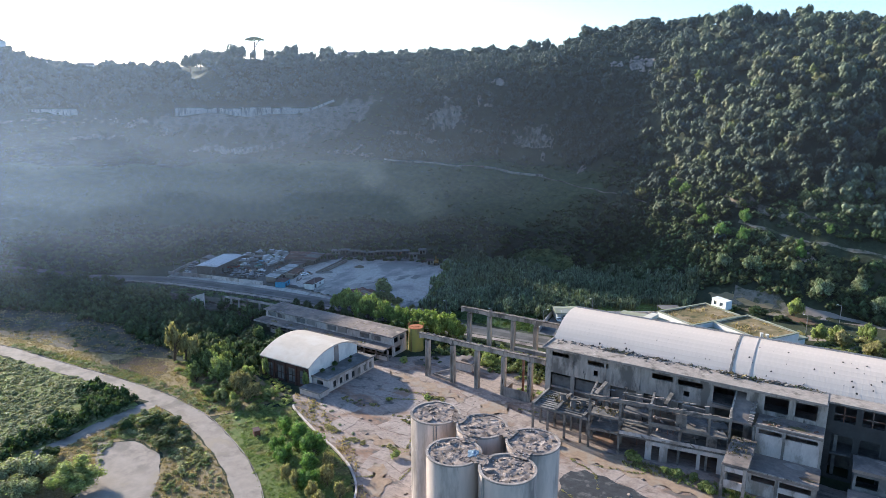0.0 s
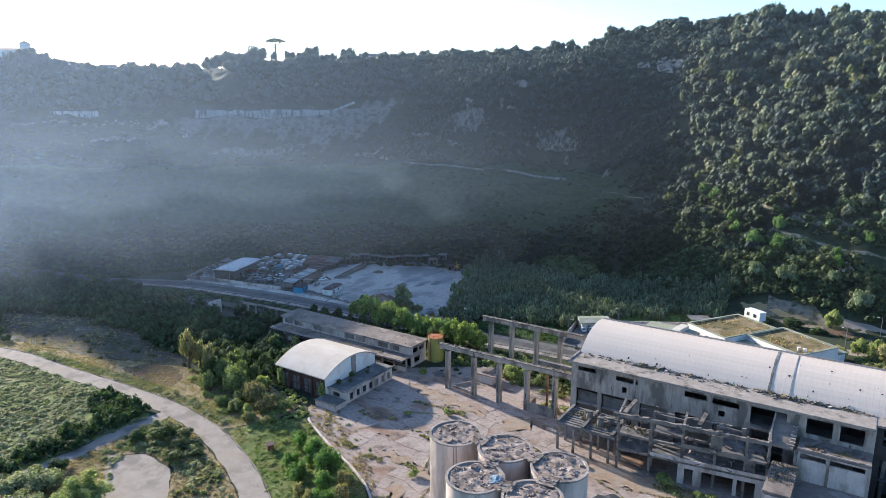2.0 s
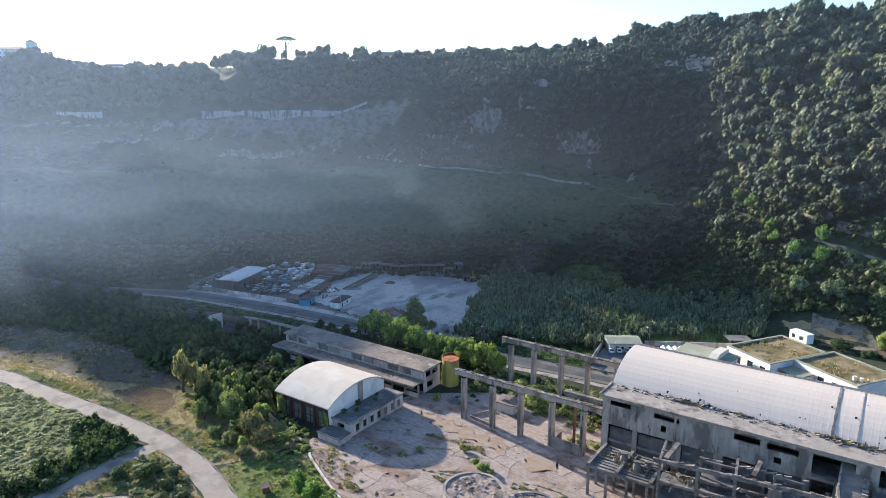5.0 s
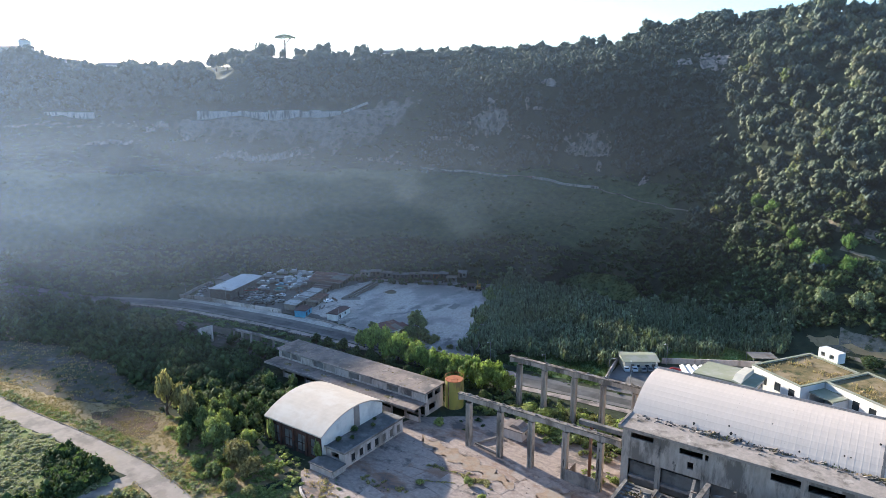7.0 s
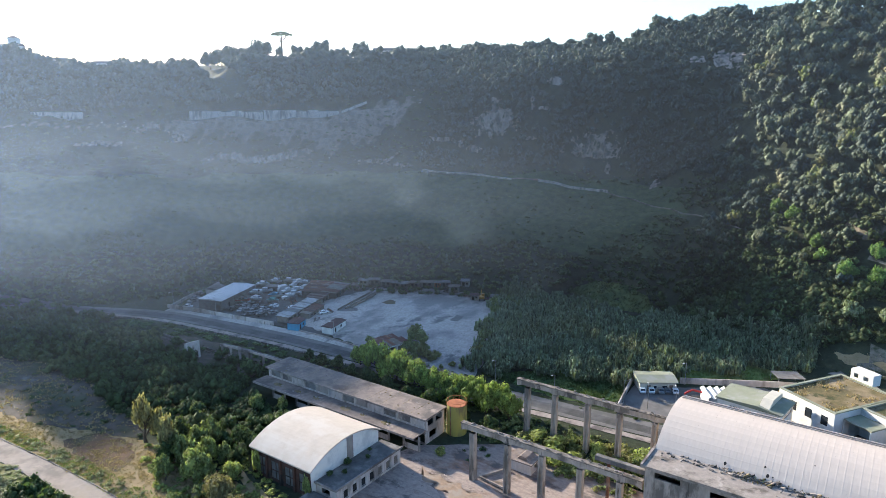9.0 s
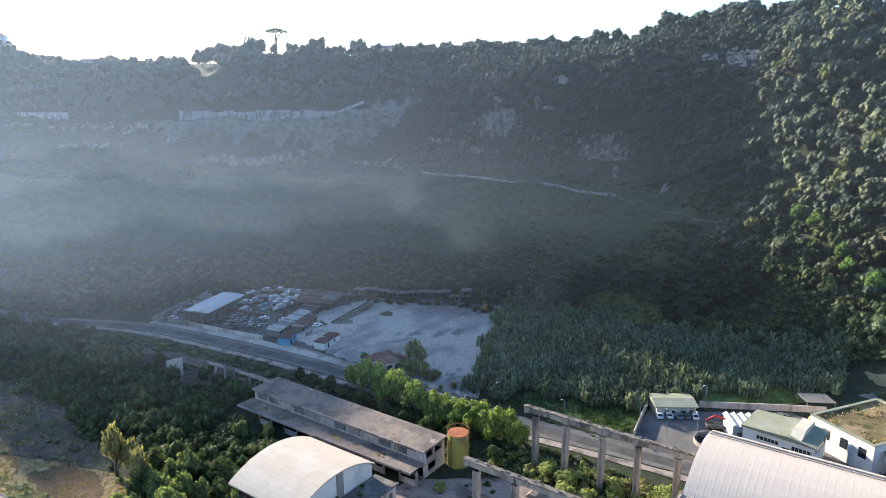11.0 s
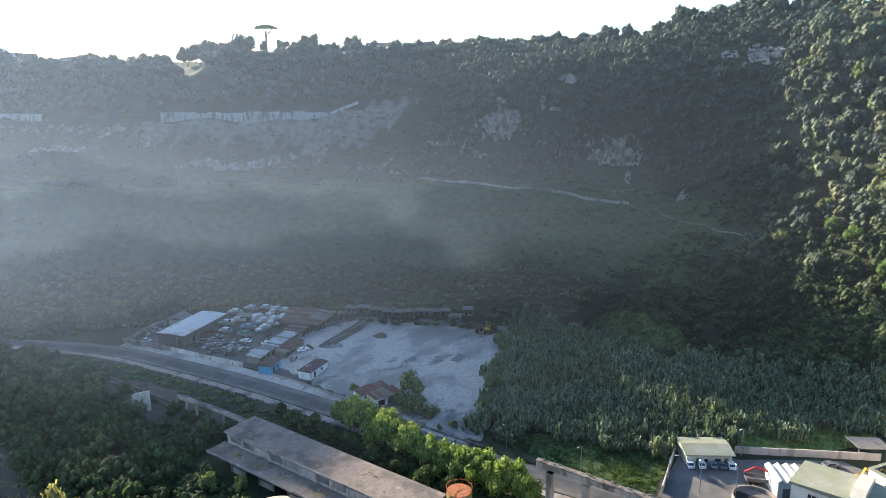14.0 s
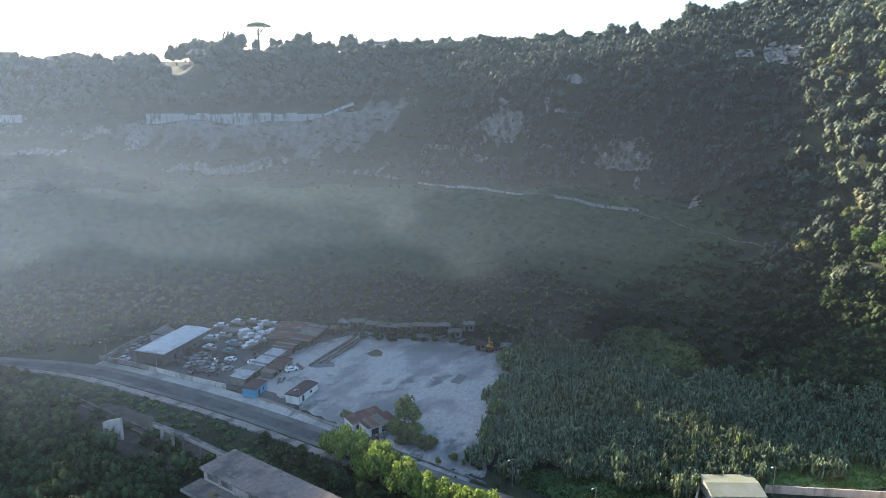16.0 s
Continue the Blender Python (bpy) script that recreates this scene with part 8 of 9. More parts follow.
# ---- boat yard ----
def hut(name, label, x, y, L, D, H, rz, wall, roof, pitch=0.6, open_front=False, group=""):
    """A shed with walls, a pitched sheet roof, a door and a window."""
    b = thing(name, x, y, ground_at(x, y), label, "shed", group, rz=rz)
    holes = [(-L / 2 + 0.4, L / 2 - 0.4, 0.1, H - 0.5)] if open_front else [(-L * 0.3, -L * 0.3 + min(1.2, L * 0.3), 0.1, min(2.1, H - 0.3)), (L * 0.1, L * 0.1 + min(1.2, L * 0.25), 1.0, min(2.0, H - 0.3))]
    part("wall", Shape().wall("x", -L / 2, L / 2, 0, H, -D / 2, 0.2, holes), wall, b)
    part("wall", Shape().box(-L / 2, L / 2, D / 2 - 0.2, D / 2, 0, H), wall, b)
    part("wall", Shape().box(-L / 2, -L / 2 + 0.2, -D / 2 + 0.2, D / 2 - 0.2, 0, H), wall, b)
    part("wall", Shape().box(L / 2 - 0.2, L / 2, -D / 2 + 0.2, D / 2 - 0.2, 0, H), wall, b)
    part("roof", Shape().prism([(-D / 2 - 0.35, H), (-D / 2 - 0.35, H + 0.12), (0, H + pitch), (D / 2 + 0.35, H + 0.12), (D / 2 + 0.35, H)], "x", -L / 2 - 0.3, L / 2 + 0.3), roof, b)
    if not open_front:
        part("door", Shape().box(holes[0][0], holes[0][1], -D / 2 + 0.05, -D / 2 + 0.11, holes[0][2], holes[0][3]), DARK, b)
        part("pane", Shape().box(holes[1][0], holes[1][1], -D / 2 + 0.05, -D / 2 + 0.09, holes[1][2], holes[1][3]), GLASS, b)
    else:
        part("floor", Shape().box(-L / 2 + 0.2, L / 2 - 0.2, -D / 2 + 0.2, D / 2 - 0.2, 0, 0.12), DARK, b)
    return b


def patched_shed(name, label, x, y, L, D, H, rz, wall, mats, fall=0.5, seed=1):
    """A lean-to shed whose roof is laid of odd corrugated sheets."""
    g = random.Random(seed)
    b = thing(name, x, y, ground_at(x, y), label, "shed", rz=rz)
    part("wall", Shape().wall("x", -L / 2, L / 2, 0, H, -D / 2, 0.2, [(-L / 2 + 1 + 3.4 * i, -L / 2 + 3.4 + 3.4 * i, 0.1, H - 0.6) for i in range(int((L - 1) / 3.4))]), wall, b)
    part("wall", Shape().box(-L / 2, L / 2, D / 2 - 0.2, D / 2, 0, H + fall), wall, b)
    for sx in (-1, 1):
        part("wall", Shape().prism([(-D / 2 + 0.2, 0), (D / 2 - 0.2, 0), (D / 2 - 0.2, H + fall), (-D / 2 + 0.2, H)], "x", sx * L / 2 - 0.1, sx * L / 2 + 0.1), wall, b)
    part("floor", Shape().box(-L / 2 + 0.3, L / 2 - 0.3, -D / 2 + 0.3, D / 2 - 0.3, 0, 0.15), DARK, b)
    u = -L / 2 - 0.3
    while u < L / 2:
        w = g.uniform(0.8, 1.7)
        a, c, lift = -D / 2 - g.uniform(0.2, 0.6), D / 2 + g.uniform(0.1, 0.5), g.uniform(0, 0.07)
        z = [H + 0.04 + lift + fall * (v + D / 2) / D for v in (a, c)]
        part("roof_sheet", Shape().prism([(a, z[0]), (c, z[1]), (c, z[1] + 0.05), (a, z[0] + 0.05)], "x", u, u + w), g.choice(mats), b)
        u += w + 0.01
    return b


hut("boat_shed", "long white-roofed boat shed", -284, 236, 26.5, 11.4, 4.2, 108, GREY_SHEET, ROOF_WHITE, 0.5)
hut("house", "small white house behind the boat shed", -298.5, 240, 7, 6, 2.6, 115, WHITE_WALL, GREY_SHEET, 0.8)
hut("grey_hut", "small grey hut among the boats", -277, 256, 6.5, 4.2, 2.8, 35, GREY_SHEET, GREY_SHEET, 0.2)
patched_shed("grey_shed", "long shed with grey corrugated roof", -243.9, 241.4, 26.0, 5.2, 2.5, 107, TIMBER, [PALE_SHEET, PALE_SHEET, PALE_SHEET, GREY_SHEET], 0.3, 3)
patched_shed("low_shed", "low workshop shed with patched brown roof", -238.4, 244.0, 13, 4.2, 2.0, 107, TIMBER, [TIMBER, RUST_MAROON, RUST_DARK, DARK_TILE], 0.2, 4)
patched_shed("rusty_shed", "large rust-brown corrugated shed", -258.2, 267.4, 18.5, 11, 2.7, 122, TIMBER, [RUST_MAROON, RUST_MAROON, DARK_TILE, RUST, RUST_DARK], 0.5, 5)
patched_shed("rusty_shed", "shed with grey and brown roof sheets", -250.6, 271.0, 16.5, 7.0, 2.6, 110, TIMBER, [TIMBER, GREY_SHEET, RUST_MAROON, RUST_MAROON, DARK_TILE], 0.4, 6)
patched_shed("rusty_shed", "small shed with patched brown roof", -249.4, 258.2, 8.4, 7.6, 2.4, 112, TIMBER, [TIMBER, RUST_MAROON, DARK_TILE], 0.3, 7)
hut("blue_house", "bright blue hut with a dark roof", -232.6, 229.6, 6.5, 4.8, 2.9, 110, BLUE, DARK_TILE, 0.4)
hut("white_house", "white hut with dark red-brown roof", -217.6, 235.6, 10.5, 4.6, 2.7, 102, WHITE_WALL, DARK_TILE, 0.5)
patched_shed("red_shed", "open shed with rusty red roof sheets", -190.4, 233.6, 9.5, 5.0, 2.4, 72, WHITE_WALL, [RUST_MAROON, RUST, DARK_TILE, RUST_MAROON], 0.3, 8)
patched_shed("red_shed", "shed with red and grey roof sheets beside a tree", -185.0, 233.8, 9.5, 5.2, 2.6, 72, WHITE_WALL, [RUST_MAROON, GREY_SHEET, TIMBER, RUST, TIMBER], 0.3, 9)
H_RNG = random.Random(19)
HUTS = ((-247, 281.4, 4, GREY_SHEET, TIMBER, "grey sheet hut at the yard edge"), (-246.4, 286, 5, WHITE_WALL, GREY_SHEET, "white box hut at the yard edge"), (-242, 288.8, 5, GREY_SHEET, GREY_SHEET, "grey container at the yard edge"),
        (-236, 290.6, 5.4, GREY_SHEET, TIMBER, "weathered grey hut at the yard edge"), (-231.4, 292, 4.4, TIMBER, GREY_SHEET, "timber hut at the yard edge"), (-227.6, 293.6, 4, GREY_SHEET, GREY_SHEET, "dull grey hut at the yard edge"),
        (-223.6, 296.4, 4.6, TIMBER, TIMBER, "dark timber hut at the yard edge"), (-218.4, 299.6, 6.4, GREY_SHEET, TIMBER, "grey container hut at the yard edge"), (-214, 302, 2.6, RUST_ORANGE, GREY_SHEET, "orange-walled hut at the yard edge"),
        (-211, 304, 4.2, TIMBER, GREY_SHEET, "low dark hut at the yard edge"), (-205.6, 303, 4.8, WHITE_WALL, TIMBER, "white-doored hut at the yard edge"), (-203, 308.6, 4, WHITE_WALL, GREY_SHEET, "small white hut at the yard edge"),
        (-192.6, 300.4, 3.8, WHITE_WALL, DARK_TILE, "white cabin beside the excavator"), (-181.4, 304, 8, TIMBER, GREY_SHEET, "open dark shed under trees"))
for i, (x, y, L, w, r, lab) in enumerate(HUTS):
    hut("hut", lab, x, y, L, 4.0, H_RNG.uniform(2.1, 2.7), 28 + H_RNG.uniform(-6, 6), w, r, 0.15, i == 13, "huts at the yard edge")


def junk(name, label, places, material, seed):
    """Low heaps of scrap."""
    g = random.Random(seed)
    for x, y, r in places:
        t = thing(name, x, y, ground_at(x, y), label, "scrap", "scrap heaps", rz=g.uniform(0, 360))
        for q in range(9):
            a, b, w, h = g.uniform(-r, r), g.uniform(-r, r) * 0.7, g.uniform(0.3, 1.1), g.uniform(0.3, 1.3)
            part("scrap", Shape().beam((a - w, b, 0.1), (a + w, b + g.uniform(-0.6, 0.6), h), g.uniform(0.15, 0.6), g.uniform(0.1, 0.5)), g.choice(material), t)


junk("scrap_heap", "heap of rusty and grey scrap on the yard", [(-239, 287, 2.4), (-225, 292, 1.8), (-208.6, 301, 1.8), (-199, 303, 2.2), (-197, 301, 1.4), (-186, 303, 1.6), (-254, 246, 2.2), (-256, 250, 2.0), (-252, 243, 1.6), (-264, 262, 1.8), (-262, 240, 1.6), (-280, 260, 2.0), (-268, 240, 1.4), (-231, 239, 1.6), (-233.6, 250, 1.8), (-181, 230, 1.6), (-193, 234, 1.4)], [RUST, GREY_SHEET, TIMBER, DARK_TILE, RUBBER], 21)
flat("bare_earth", sheet([(-224, 272), (-220, 271.4), (-217.6, 274), (-219, 277), (-223, 277.4)], 0.2, 0.8, 0.8), DIRT, "brown earth patch on the gravel", "ground")
flat("pavement", sheet([(-185, 269.5), (-186.4, 276.8), (-183, 277.2), (-181.5, 270.1)], 0.2, 0.8, 0.2), ASPHALT, "dark asphalt patch on the gravel", "pavement")
flat("pavement", sheet([(-233, 252), (-229, 253), (-224, 257), (-227, 259.6), (-233, 258)], 0.2, 0.8, 0.8), ASPHALT, "dark tar patch on the gravel", "pavement")


def build_boat(hull, deck, label, L=9.0):
    b = thing("boat", 0, 0, 0, label, "boat", "boats ashore")
    n = 9
    s = Shape()
    for i in range(n):
        t = i / (n - 1)
        w = 1.45 * (1 - max(0, (t - 0.45) / 0.55) ** 2.2) * (0.86 + 0.14 * min(1, t * 3))
        x = -L / 2 + L * t
        sheer = 1.75 + 0.5 * t * t
        s.v += [(x, -w, sheer), (x, -w * 0.72, 0.95), (x, 0, 0.55 + 0.5 * t ** 4), (x, w * 0.72, 0.95), (x, w, sheer)]
    s.f = [(5 * i + k, 5 * i + 5 + k, 5 * i + 6 + k, 5 * i + 1 + k) for i in range(n - 1) for k in range(4)] + [(0, 1, 2, 3, 4)]
    part("hull", s, hull, b)
    d = Shape()
    for i in range(n):
        x, w, z = s.v[5 * i][0], s.v[5 * i + 4][1], s.v[5 * i][2]
        d.v += [(x, -w * 0.97, z - 0.08), (x, w * 0.97, z - 0.08)]
    d.f = [(2 * i, 2 * i + 2, 2 * i + 3, 2 * i + 1) for i in range(n - 1)]
    part("deck", d, deck, b)
    part("cabin", Shape().prism([(-1.6, 1.8), (1.8, 2.0), (0.9, 2.7), (-1.4, 2.75)], "y", -0.95, 0.95), deck, b)
    part("windscreen", Shape().add([(1.75, -0.85, 2.06), (1.75, 0.85, 2.06), (1.0, 0.8, 2.66), (1.0, -0.8, 2.66)], [(0, 1, 2, 3)]), GLASS, b)
    for x in (-2.4, 1.8):
        part("cradle", Shape().box(x - 0.15, x + 0.15, -1.0, 1.0, 0, 0.9), TIMBER, b)
    return b


park(build_boat(BOAT_WHITE, BOAT_WHITE, "white motor boat on a cradle", 6.4), [(-278.5, 247.4, 25), (-271.3, 241.8, 8), (-277.4, 252.2, 40), (-273.9, 259.3, 100), (-271.6, 263.4, 95), (-268.2, 257.8, 70), (-262.6, 256.4, 50), (-258.9, 260.1, 40), (-272.4, 268.6, 70), (-281.8, 262.8, 15), (-261.4, 251.8, 80), (-266.6, 261.6, 100), (-277, 266.5, 30), (-269, 269.8, 20), (-285.6, 257.6, 30), (-265.4, 265.8, 85)])
park(build_boat(BOAT_WHITE, BOAT_BLUE, "white boat under a light blue cover", 6.8), [(-267.4, 249.4, 20)])
park(build_boat(BOAT_WHITE, BOAT_TEAL, "white boat under a teal cover", 6.2), [(-262.3, 243.6, 10)])
park(build_boat(RED_PAINT, DARK_TILE, "dark red boat hull without a cover", 6.4), [(-275.2, 237.2, 30)])
ob = tagged(part("wrapped_boat", Shape().prism([(-2.6, 0), (2.6, 0), (2.9, 2.2), (1.6, 3.3), (-1.8, 3.4), (-2.8, 2.0)], "y", -1.3, 1.3), BOAT_WHITE), "tall boat wrapped in white sheeting", "boat")
ob.matrix_basis = pose(-272.2, 258.2, ground_at(-272.2, 258.2) + 0.1, 0, 0, 75)


def long_pipes():
    for k, (a, b) in enumerate((((-232, 253), (-237, 281)), ((-230.4, 256), (-234.6, 281)), ((-229.2, 258), (-233, 279)))):
        z = ground_at(*a) + 0.5
        tagged(part("pipe", Shape().beam((*a, z), (*b, z + 0.3), 0.6), TIMBER), "long dark pipe lying on the gravel", "pipe", "pipes on the gravel")


long_pipes()


# ---- viaduct stub beside the long building ----
def viaduct():
    v = thing("ramp_viaduct", 0, 0, 0, "narrow old concrete ramp on posts in scrub", "viaduct")
    pts = [(-236, 196.4), (-219, 196.6), (-201.4, 195.8)]
    zs = [5.2, 6.0, 6.8]
    for (a, b), (za, zb) in zip(zip(pts, pts[1:]), zip(zs, zs[1:])):
        part("deck", Shape().beam((*a, za), (*b, zb), 1.6, 0.35), RUIN_DARK, v)
        part("rail", Shape().beam((a[0], a[1] - 0.95, za + 0.2), (b[0], b[1] - 0.95, zb + 0.2), 0.25, 0.8), CONCRETE, v)
    for i, x in enumerate((-235.6, -230.6, -225.6, -220.6, -213, -206)):
        part("post", Shape().box(x - 0.35, x + 0.35, 195.6, 196.2, 0, 5.1 + 0.23 * i), CONCRETE, v)
    low = thing("ramp_wall", 0, 0, 0, "low broken pair of concrete kerbs of an old ramp", "wall")
    for dy in (0.0, 2.2):
        for k in range(9):
            a, b = (-285 + 5.6 * k, 195.2 + 0.1 * k + dy), (-279.8 + 5.6 * k, 195.3 + 0.1 * k + dy)
            part("kerb_beam", Shape().beam((*a, 0.3), (*b, 0.34), 0.3, 0.6), RUIN_MID, low)
    b = thing("concrete_stub", -246, 190.5, 0, "pale upright concrete stub in scrub", "ruin", rz=20)
    part("block", Shape().prism([(-3.0, 0), (3.0, 0), (3.0, 6.6), (-1.0, 5.4), (-3.0, 4.6)], "y", -0.5, 0.5), RENDER_WHITE, b)


viaduct()

plant(make_tree(130, "sunlit yellow-green tree on the near hill", LEAF_VIVID, 9.5, 4.6, leaves=2000, size=0.075, low=0.03, lumps=24), [(-76, 365.8, 0.9), (-64.3, 352.5, 0.9), (-61.6, 346, 0.9), (-52.2, 340.2, 1.0), (-42.4, 337.5, 0.8), (-43.6, 347, 0.75), (-18, 330.2, 0.8), (-7.6, 342.5, 0.6), (-18.4, 334.6, 0.6), (-83, 372, 0.8)], 30)


# ---- houses and trees on the ridge ----
def villa(x, y, L, D, H, rz, label, floors, tower=False):
    v = thing("villa", x, y, ground_at(x, y) - 0.5, label, "house", rz=rz)
    part("wall", Shape().box(-L / 2, L / 2, -D / 2, D / 2, 0, H), WHITE_WALL, v)
    part("roof", Shape().prism([(-D / 2 - 0.6, H), (D / 2 + 0.6, H), (0, H + 2.2)], "x", -L / 2 - 0.5, L / 2 + 0.5), DARK_TILE if tower else GREY_SHEET, v)
    for f in range(floors):
        for i in range(int(L / 3.6)):
            a = -L / 2 + 1.2 + 3.6 * i
            window(v, "x", a, a + 1.3, 1.2 + 3.4 * f, 2.9 + 3.4 * f, -D / 2, -1)
    if tower:
        part("tower", Shape().box(L / 2 - 9, L / 2 - 2, -D / 2 - 0.3, D / 2 - 2, H, H + 6), WHITE_WALL, v)
        part("tower_roof", Shape().add([(L / 2 - 9.6, -D / 2 - 0.9, H + 6), (L / 2 - 1.4, -D / 2 - 0.9, H + 6), (L / 2 - 1.4, D / 2 - 1.4, H + 6), (L / 2 - 9.6, D / 2 - 1.4, H + 6), (L / 2 - 5.5, -2, H + 8.4)], [(3, 2, 1, 0), (0, 1, 4), (1, 2, 4), (2, 3, 4), (3, 0, 4)]), DARK_TILE, v)
        part("side_wing", Shape().box(L / 2, L / 2 + 10, -D / 2 + 1, D / 2 - 1, 0, H * 0.6), WHITE_WALL, v)
    return v


villa(-642, 300, 44, 18, 12, 58, "large pale villa with a tower on the ridge", 3, True)
villa(-590, 322, 16, 10, 5, 55, "pale house among trees on the ridge", 1)
villa(-556, 340, 12, 9, 5, 52, "small pale house on the ridge", 1)
villa(-366, 448, 16, 9, 5, 40, "pale ridge-top house with balconies", 1)
villa(-398, 424, 10, 8, 5, 42, "small white house on the ridge", 1)
villa(-349, 466, 18, 8, 3.5, 36, "long low pale building on the ridge", 1)
# Trees beyond x = -510 are added, mostly unseen, to cast shade.
plant(make_tree(120, "broad dark tree standing on the ridge", LEAF_HILL, 11, 6.8, leaves=800, size=0.11, low=0.02, lumps=15, flat_top=0.4), [(-446, 366, 1.25), (-440, 372, 1.3), (-434, 379, 1.15), (-428, 386, 1.2), (-451, 360, 1.15), (-414, 408, 1.0), (-406, 414, 0.95), (-398, 416, 1.1), (-386, 425, 0.9), (-376, 434, 0.9), (-342, 474, 0.8), (-334, 480, 0.9), (-320, 488, 0.9), (-312, 492, 1.0), (-302, 497, 1.0), (-290, 500, 1.0), (-508, 330, 0.8), (-484, 342, 0.7), (-514, 262, 1.15), (-520, 266, 1.2), (-527, 262, 1.2), (-526, 272, 1.2), (-534, 266, 1.3), (-540, 258, 1.3), (-531, 258, 1.2), (-522, 256, 1.1), (-546, 250, 0.8), (-552, 244, 0.8), (-558, 238, 0.8), (-562, 230, 0.9), (-568, 222, 0.9), (-530, 252, 0.9), (-538, 246, 0.9), (-575, 214, 1.3), (-584, 218, 1.5), (-578, 224, 1.4), (-590, 212, 1.4), (-598, 216, 1.5), (-606, 214, 1.5), (-614, 218, 1.5), (-624, 220, 1.5), (-634, 222, 1.5)], 20)
plant(make_tree(121, "feathery tall tree on the ridge", LEAF_HILL, 14, 5.0, leaves=1100, size=0.1, low=0.2, lumps=9), [(-222, 494, 0.75), (-214, 497, 0.85), (-208, 500, 0.7), (-254, 486, 0.6), (-420, 396, 0.7), (-364, 440, 0.7)], 21)


# ---- weeds, ivy and rubble about the works ----
def set_bush(proto, places):
    for k, (x, y, z, sc) in enumerate(places):
        m = pose(x, y, z, 0, 0, 70 * k) @ Matrix.Diagonal((sc, sc, sc, 1))
        if k == 0:
            proto.matrix_basis = m
        else:
            keep = proto.scale.copy()
            proto.scale = (sc, sc, sc)
            copy_thing(proto, pose(x, y, z, 0, 0, 70 * k))
            proto.scale = keep


def ivy(x, y, w, h, label):
    v, f = crown_arrays(int(h * 10), 12, 700, 0.1)
    v = v.copy()
    v[:, 0] *= w
    v[:, 1] *= 0.5
    v[:, 2] *= h / v[:, 2].max()
    ob = tagged(new("ivy", as_faces("ivy", v, f, LEAF_BRIGHT)), label, "climber")
    ob.matrix_basis = pose(x, y, 0)


ivy(-163.4, 151.0, 2.2, 8.0, "green ivy climbing the workshop front")
ivy(-145.2, 151.0, 2.0, 7.0, "green ivy on the workshop corner")
set_bush(make_tree(130, "dark shrub rooted on the annex roof", LEAF_DARK, 1.6, 1.2, leaves=500, size=0.13, low=0.02, lumps=6, name="shrub"), [(-142.6, 156.5, 4.45, 1.0), (-140.4, 159.5, 4.45, 0.8), (-142.8, 163, 4.45, 1.2), (-140.6, 168, 4.45, 0.8), (-142.6, 171, 4.45, 0.7)])


YARD_CLUMPS = ((-105.3, 167.9, 26, 2.2), (-110.6, 133.6, 22, 2.4), (-104.4, 150.0, 14, 1.2), (-120.5, 135.2, 18, 2.0), (-99.5, 135, 14, 2.2), (-117.8, 167.2, 10, 1.0), (-126, 152, 8, 2.5), (-121, 153, 8, 2.0), (-92, 150, 10, 2.0), (-84, 158, 12, 2.0))


def yard_litter():
    g = np.random.default_rng(404)
    # weeds in wandering lines along the joints of the yard
    pts = []
    for k in range(34):
        x, y, a = g.uniform(-132, -10), g.uniform(100, 178), g.choice([0.35, 0.35, -0.5, 1.8])
        for j in range(int(g.uniform(8, 40))):
            pts.append((x, y))
            a += g.normal(0, 0.12)
            x, y = x + math.cos(a) * 0.55, y + math.sin(a) * 0.55
    P = np.array(pts)
    poly = [(-139, 147), (-121, 135), (-106, 126), (-92, 112), (-84, 92), (20, 110), (20, 160), (-60, 161), (-76, 178), (-118, 180), (-136, 181)]
    P = P[in_poly(P[:, 0], P[:, 1], poly)]
    r = g.uniform(0.25, 0.8, len(P))
    scatter_mesh("weeds", HERBS, P[:, 0], P[:, 1], r, r * 0.8, LEAF_OLIVE, "dry olive weeds along cracks of the yard", 405, 0.1)
    n = 1100
    x, y = g.uniform(-138, 30, n), g.uniform(95, 180, n)
    m = in_poly(x, y, poly)
    x, y = x[m], y[m]
    V, F = [], []
    for i in range(len(x)):
        r = g.uniform(0.06, 0.26) * (2.4 if g.random() < 0.05 else 1)
        c = np.array([(a, b, d) for d in (0, 0.8) for a, b in ((-1, -1), (1, -1), (1, 1), (-1, 1))]) * (1, 0.7, 0.4) + g.normal(size=(8, 3)) * 0.15
        t = g.uniform(0, 6.28)
        c[:, :2] = c[:, :2] @ np.array([(math.cos(t), math.sin(t)), (-math.sin(t), math.cos(t))])
        V.append(c * r + (x[i], y[i], 0.06))
        F.append(np.array([(4, 5, 6, 7), (0, 1, 5, 4), (1, 2, 6, 5), (2, 3, 7, 6), (3, 0, 4, 7)]) + 8 * i)
    tagged(new("rubble", arrays_mesh("rubble", np.concatenate(V), np.concatenate(F), ROOF_CONCRETE)), "small concrete rubble strewn over the yard", "rubble", kind="stuff")


yard_litter()


def yard_clumps():
    """Larger weed clumps that break through the paving."""
    g = np.random.default_rng(515)
    X, Y = [], []
    for x, y, n, along in YARD_CLUMPS:
        a = 0.5
        X.append(x + g.normal(0, along, n) * math.cos(a) + g.normal(0, 0.5, n))
        Y.append(y - g.normal(0, along, n) * math.sin(a) * 0.5 + g.normal(0, 0.5, n))
    X, Y = np.concatenate(X), np.concatenate(Y)
    r = g.uniform(0.4, 1.2, len(X))
    scatter_mesh("weeds", FINE_BUSHES, X, Y, r, r * 0.8, LEAF_OLIVE, "olive weed clumps breaking through the yard", 516, 0.1)


yard_clumps()


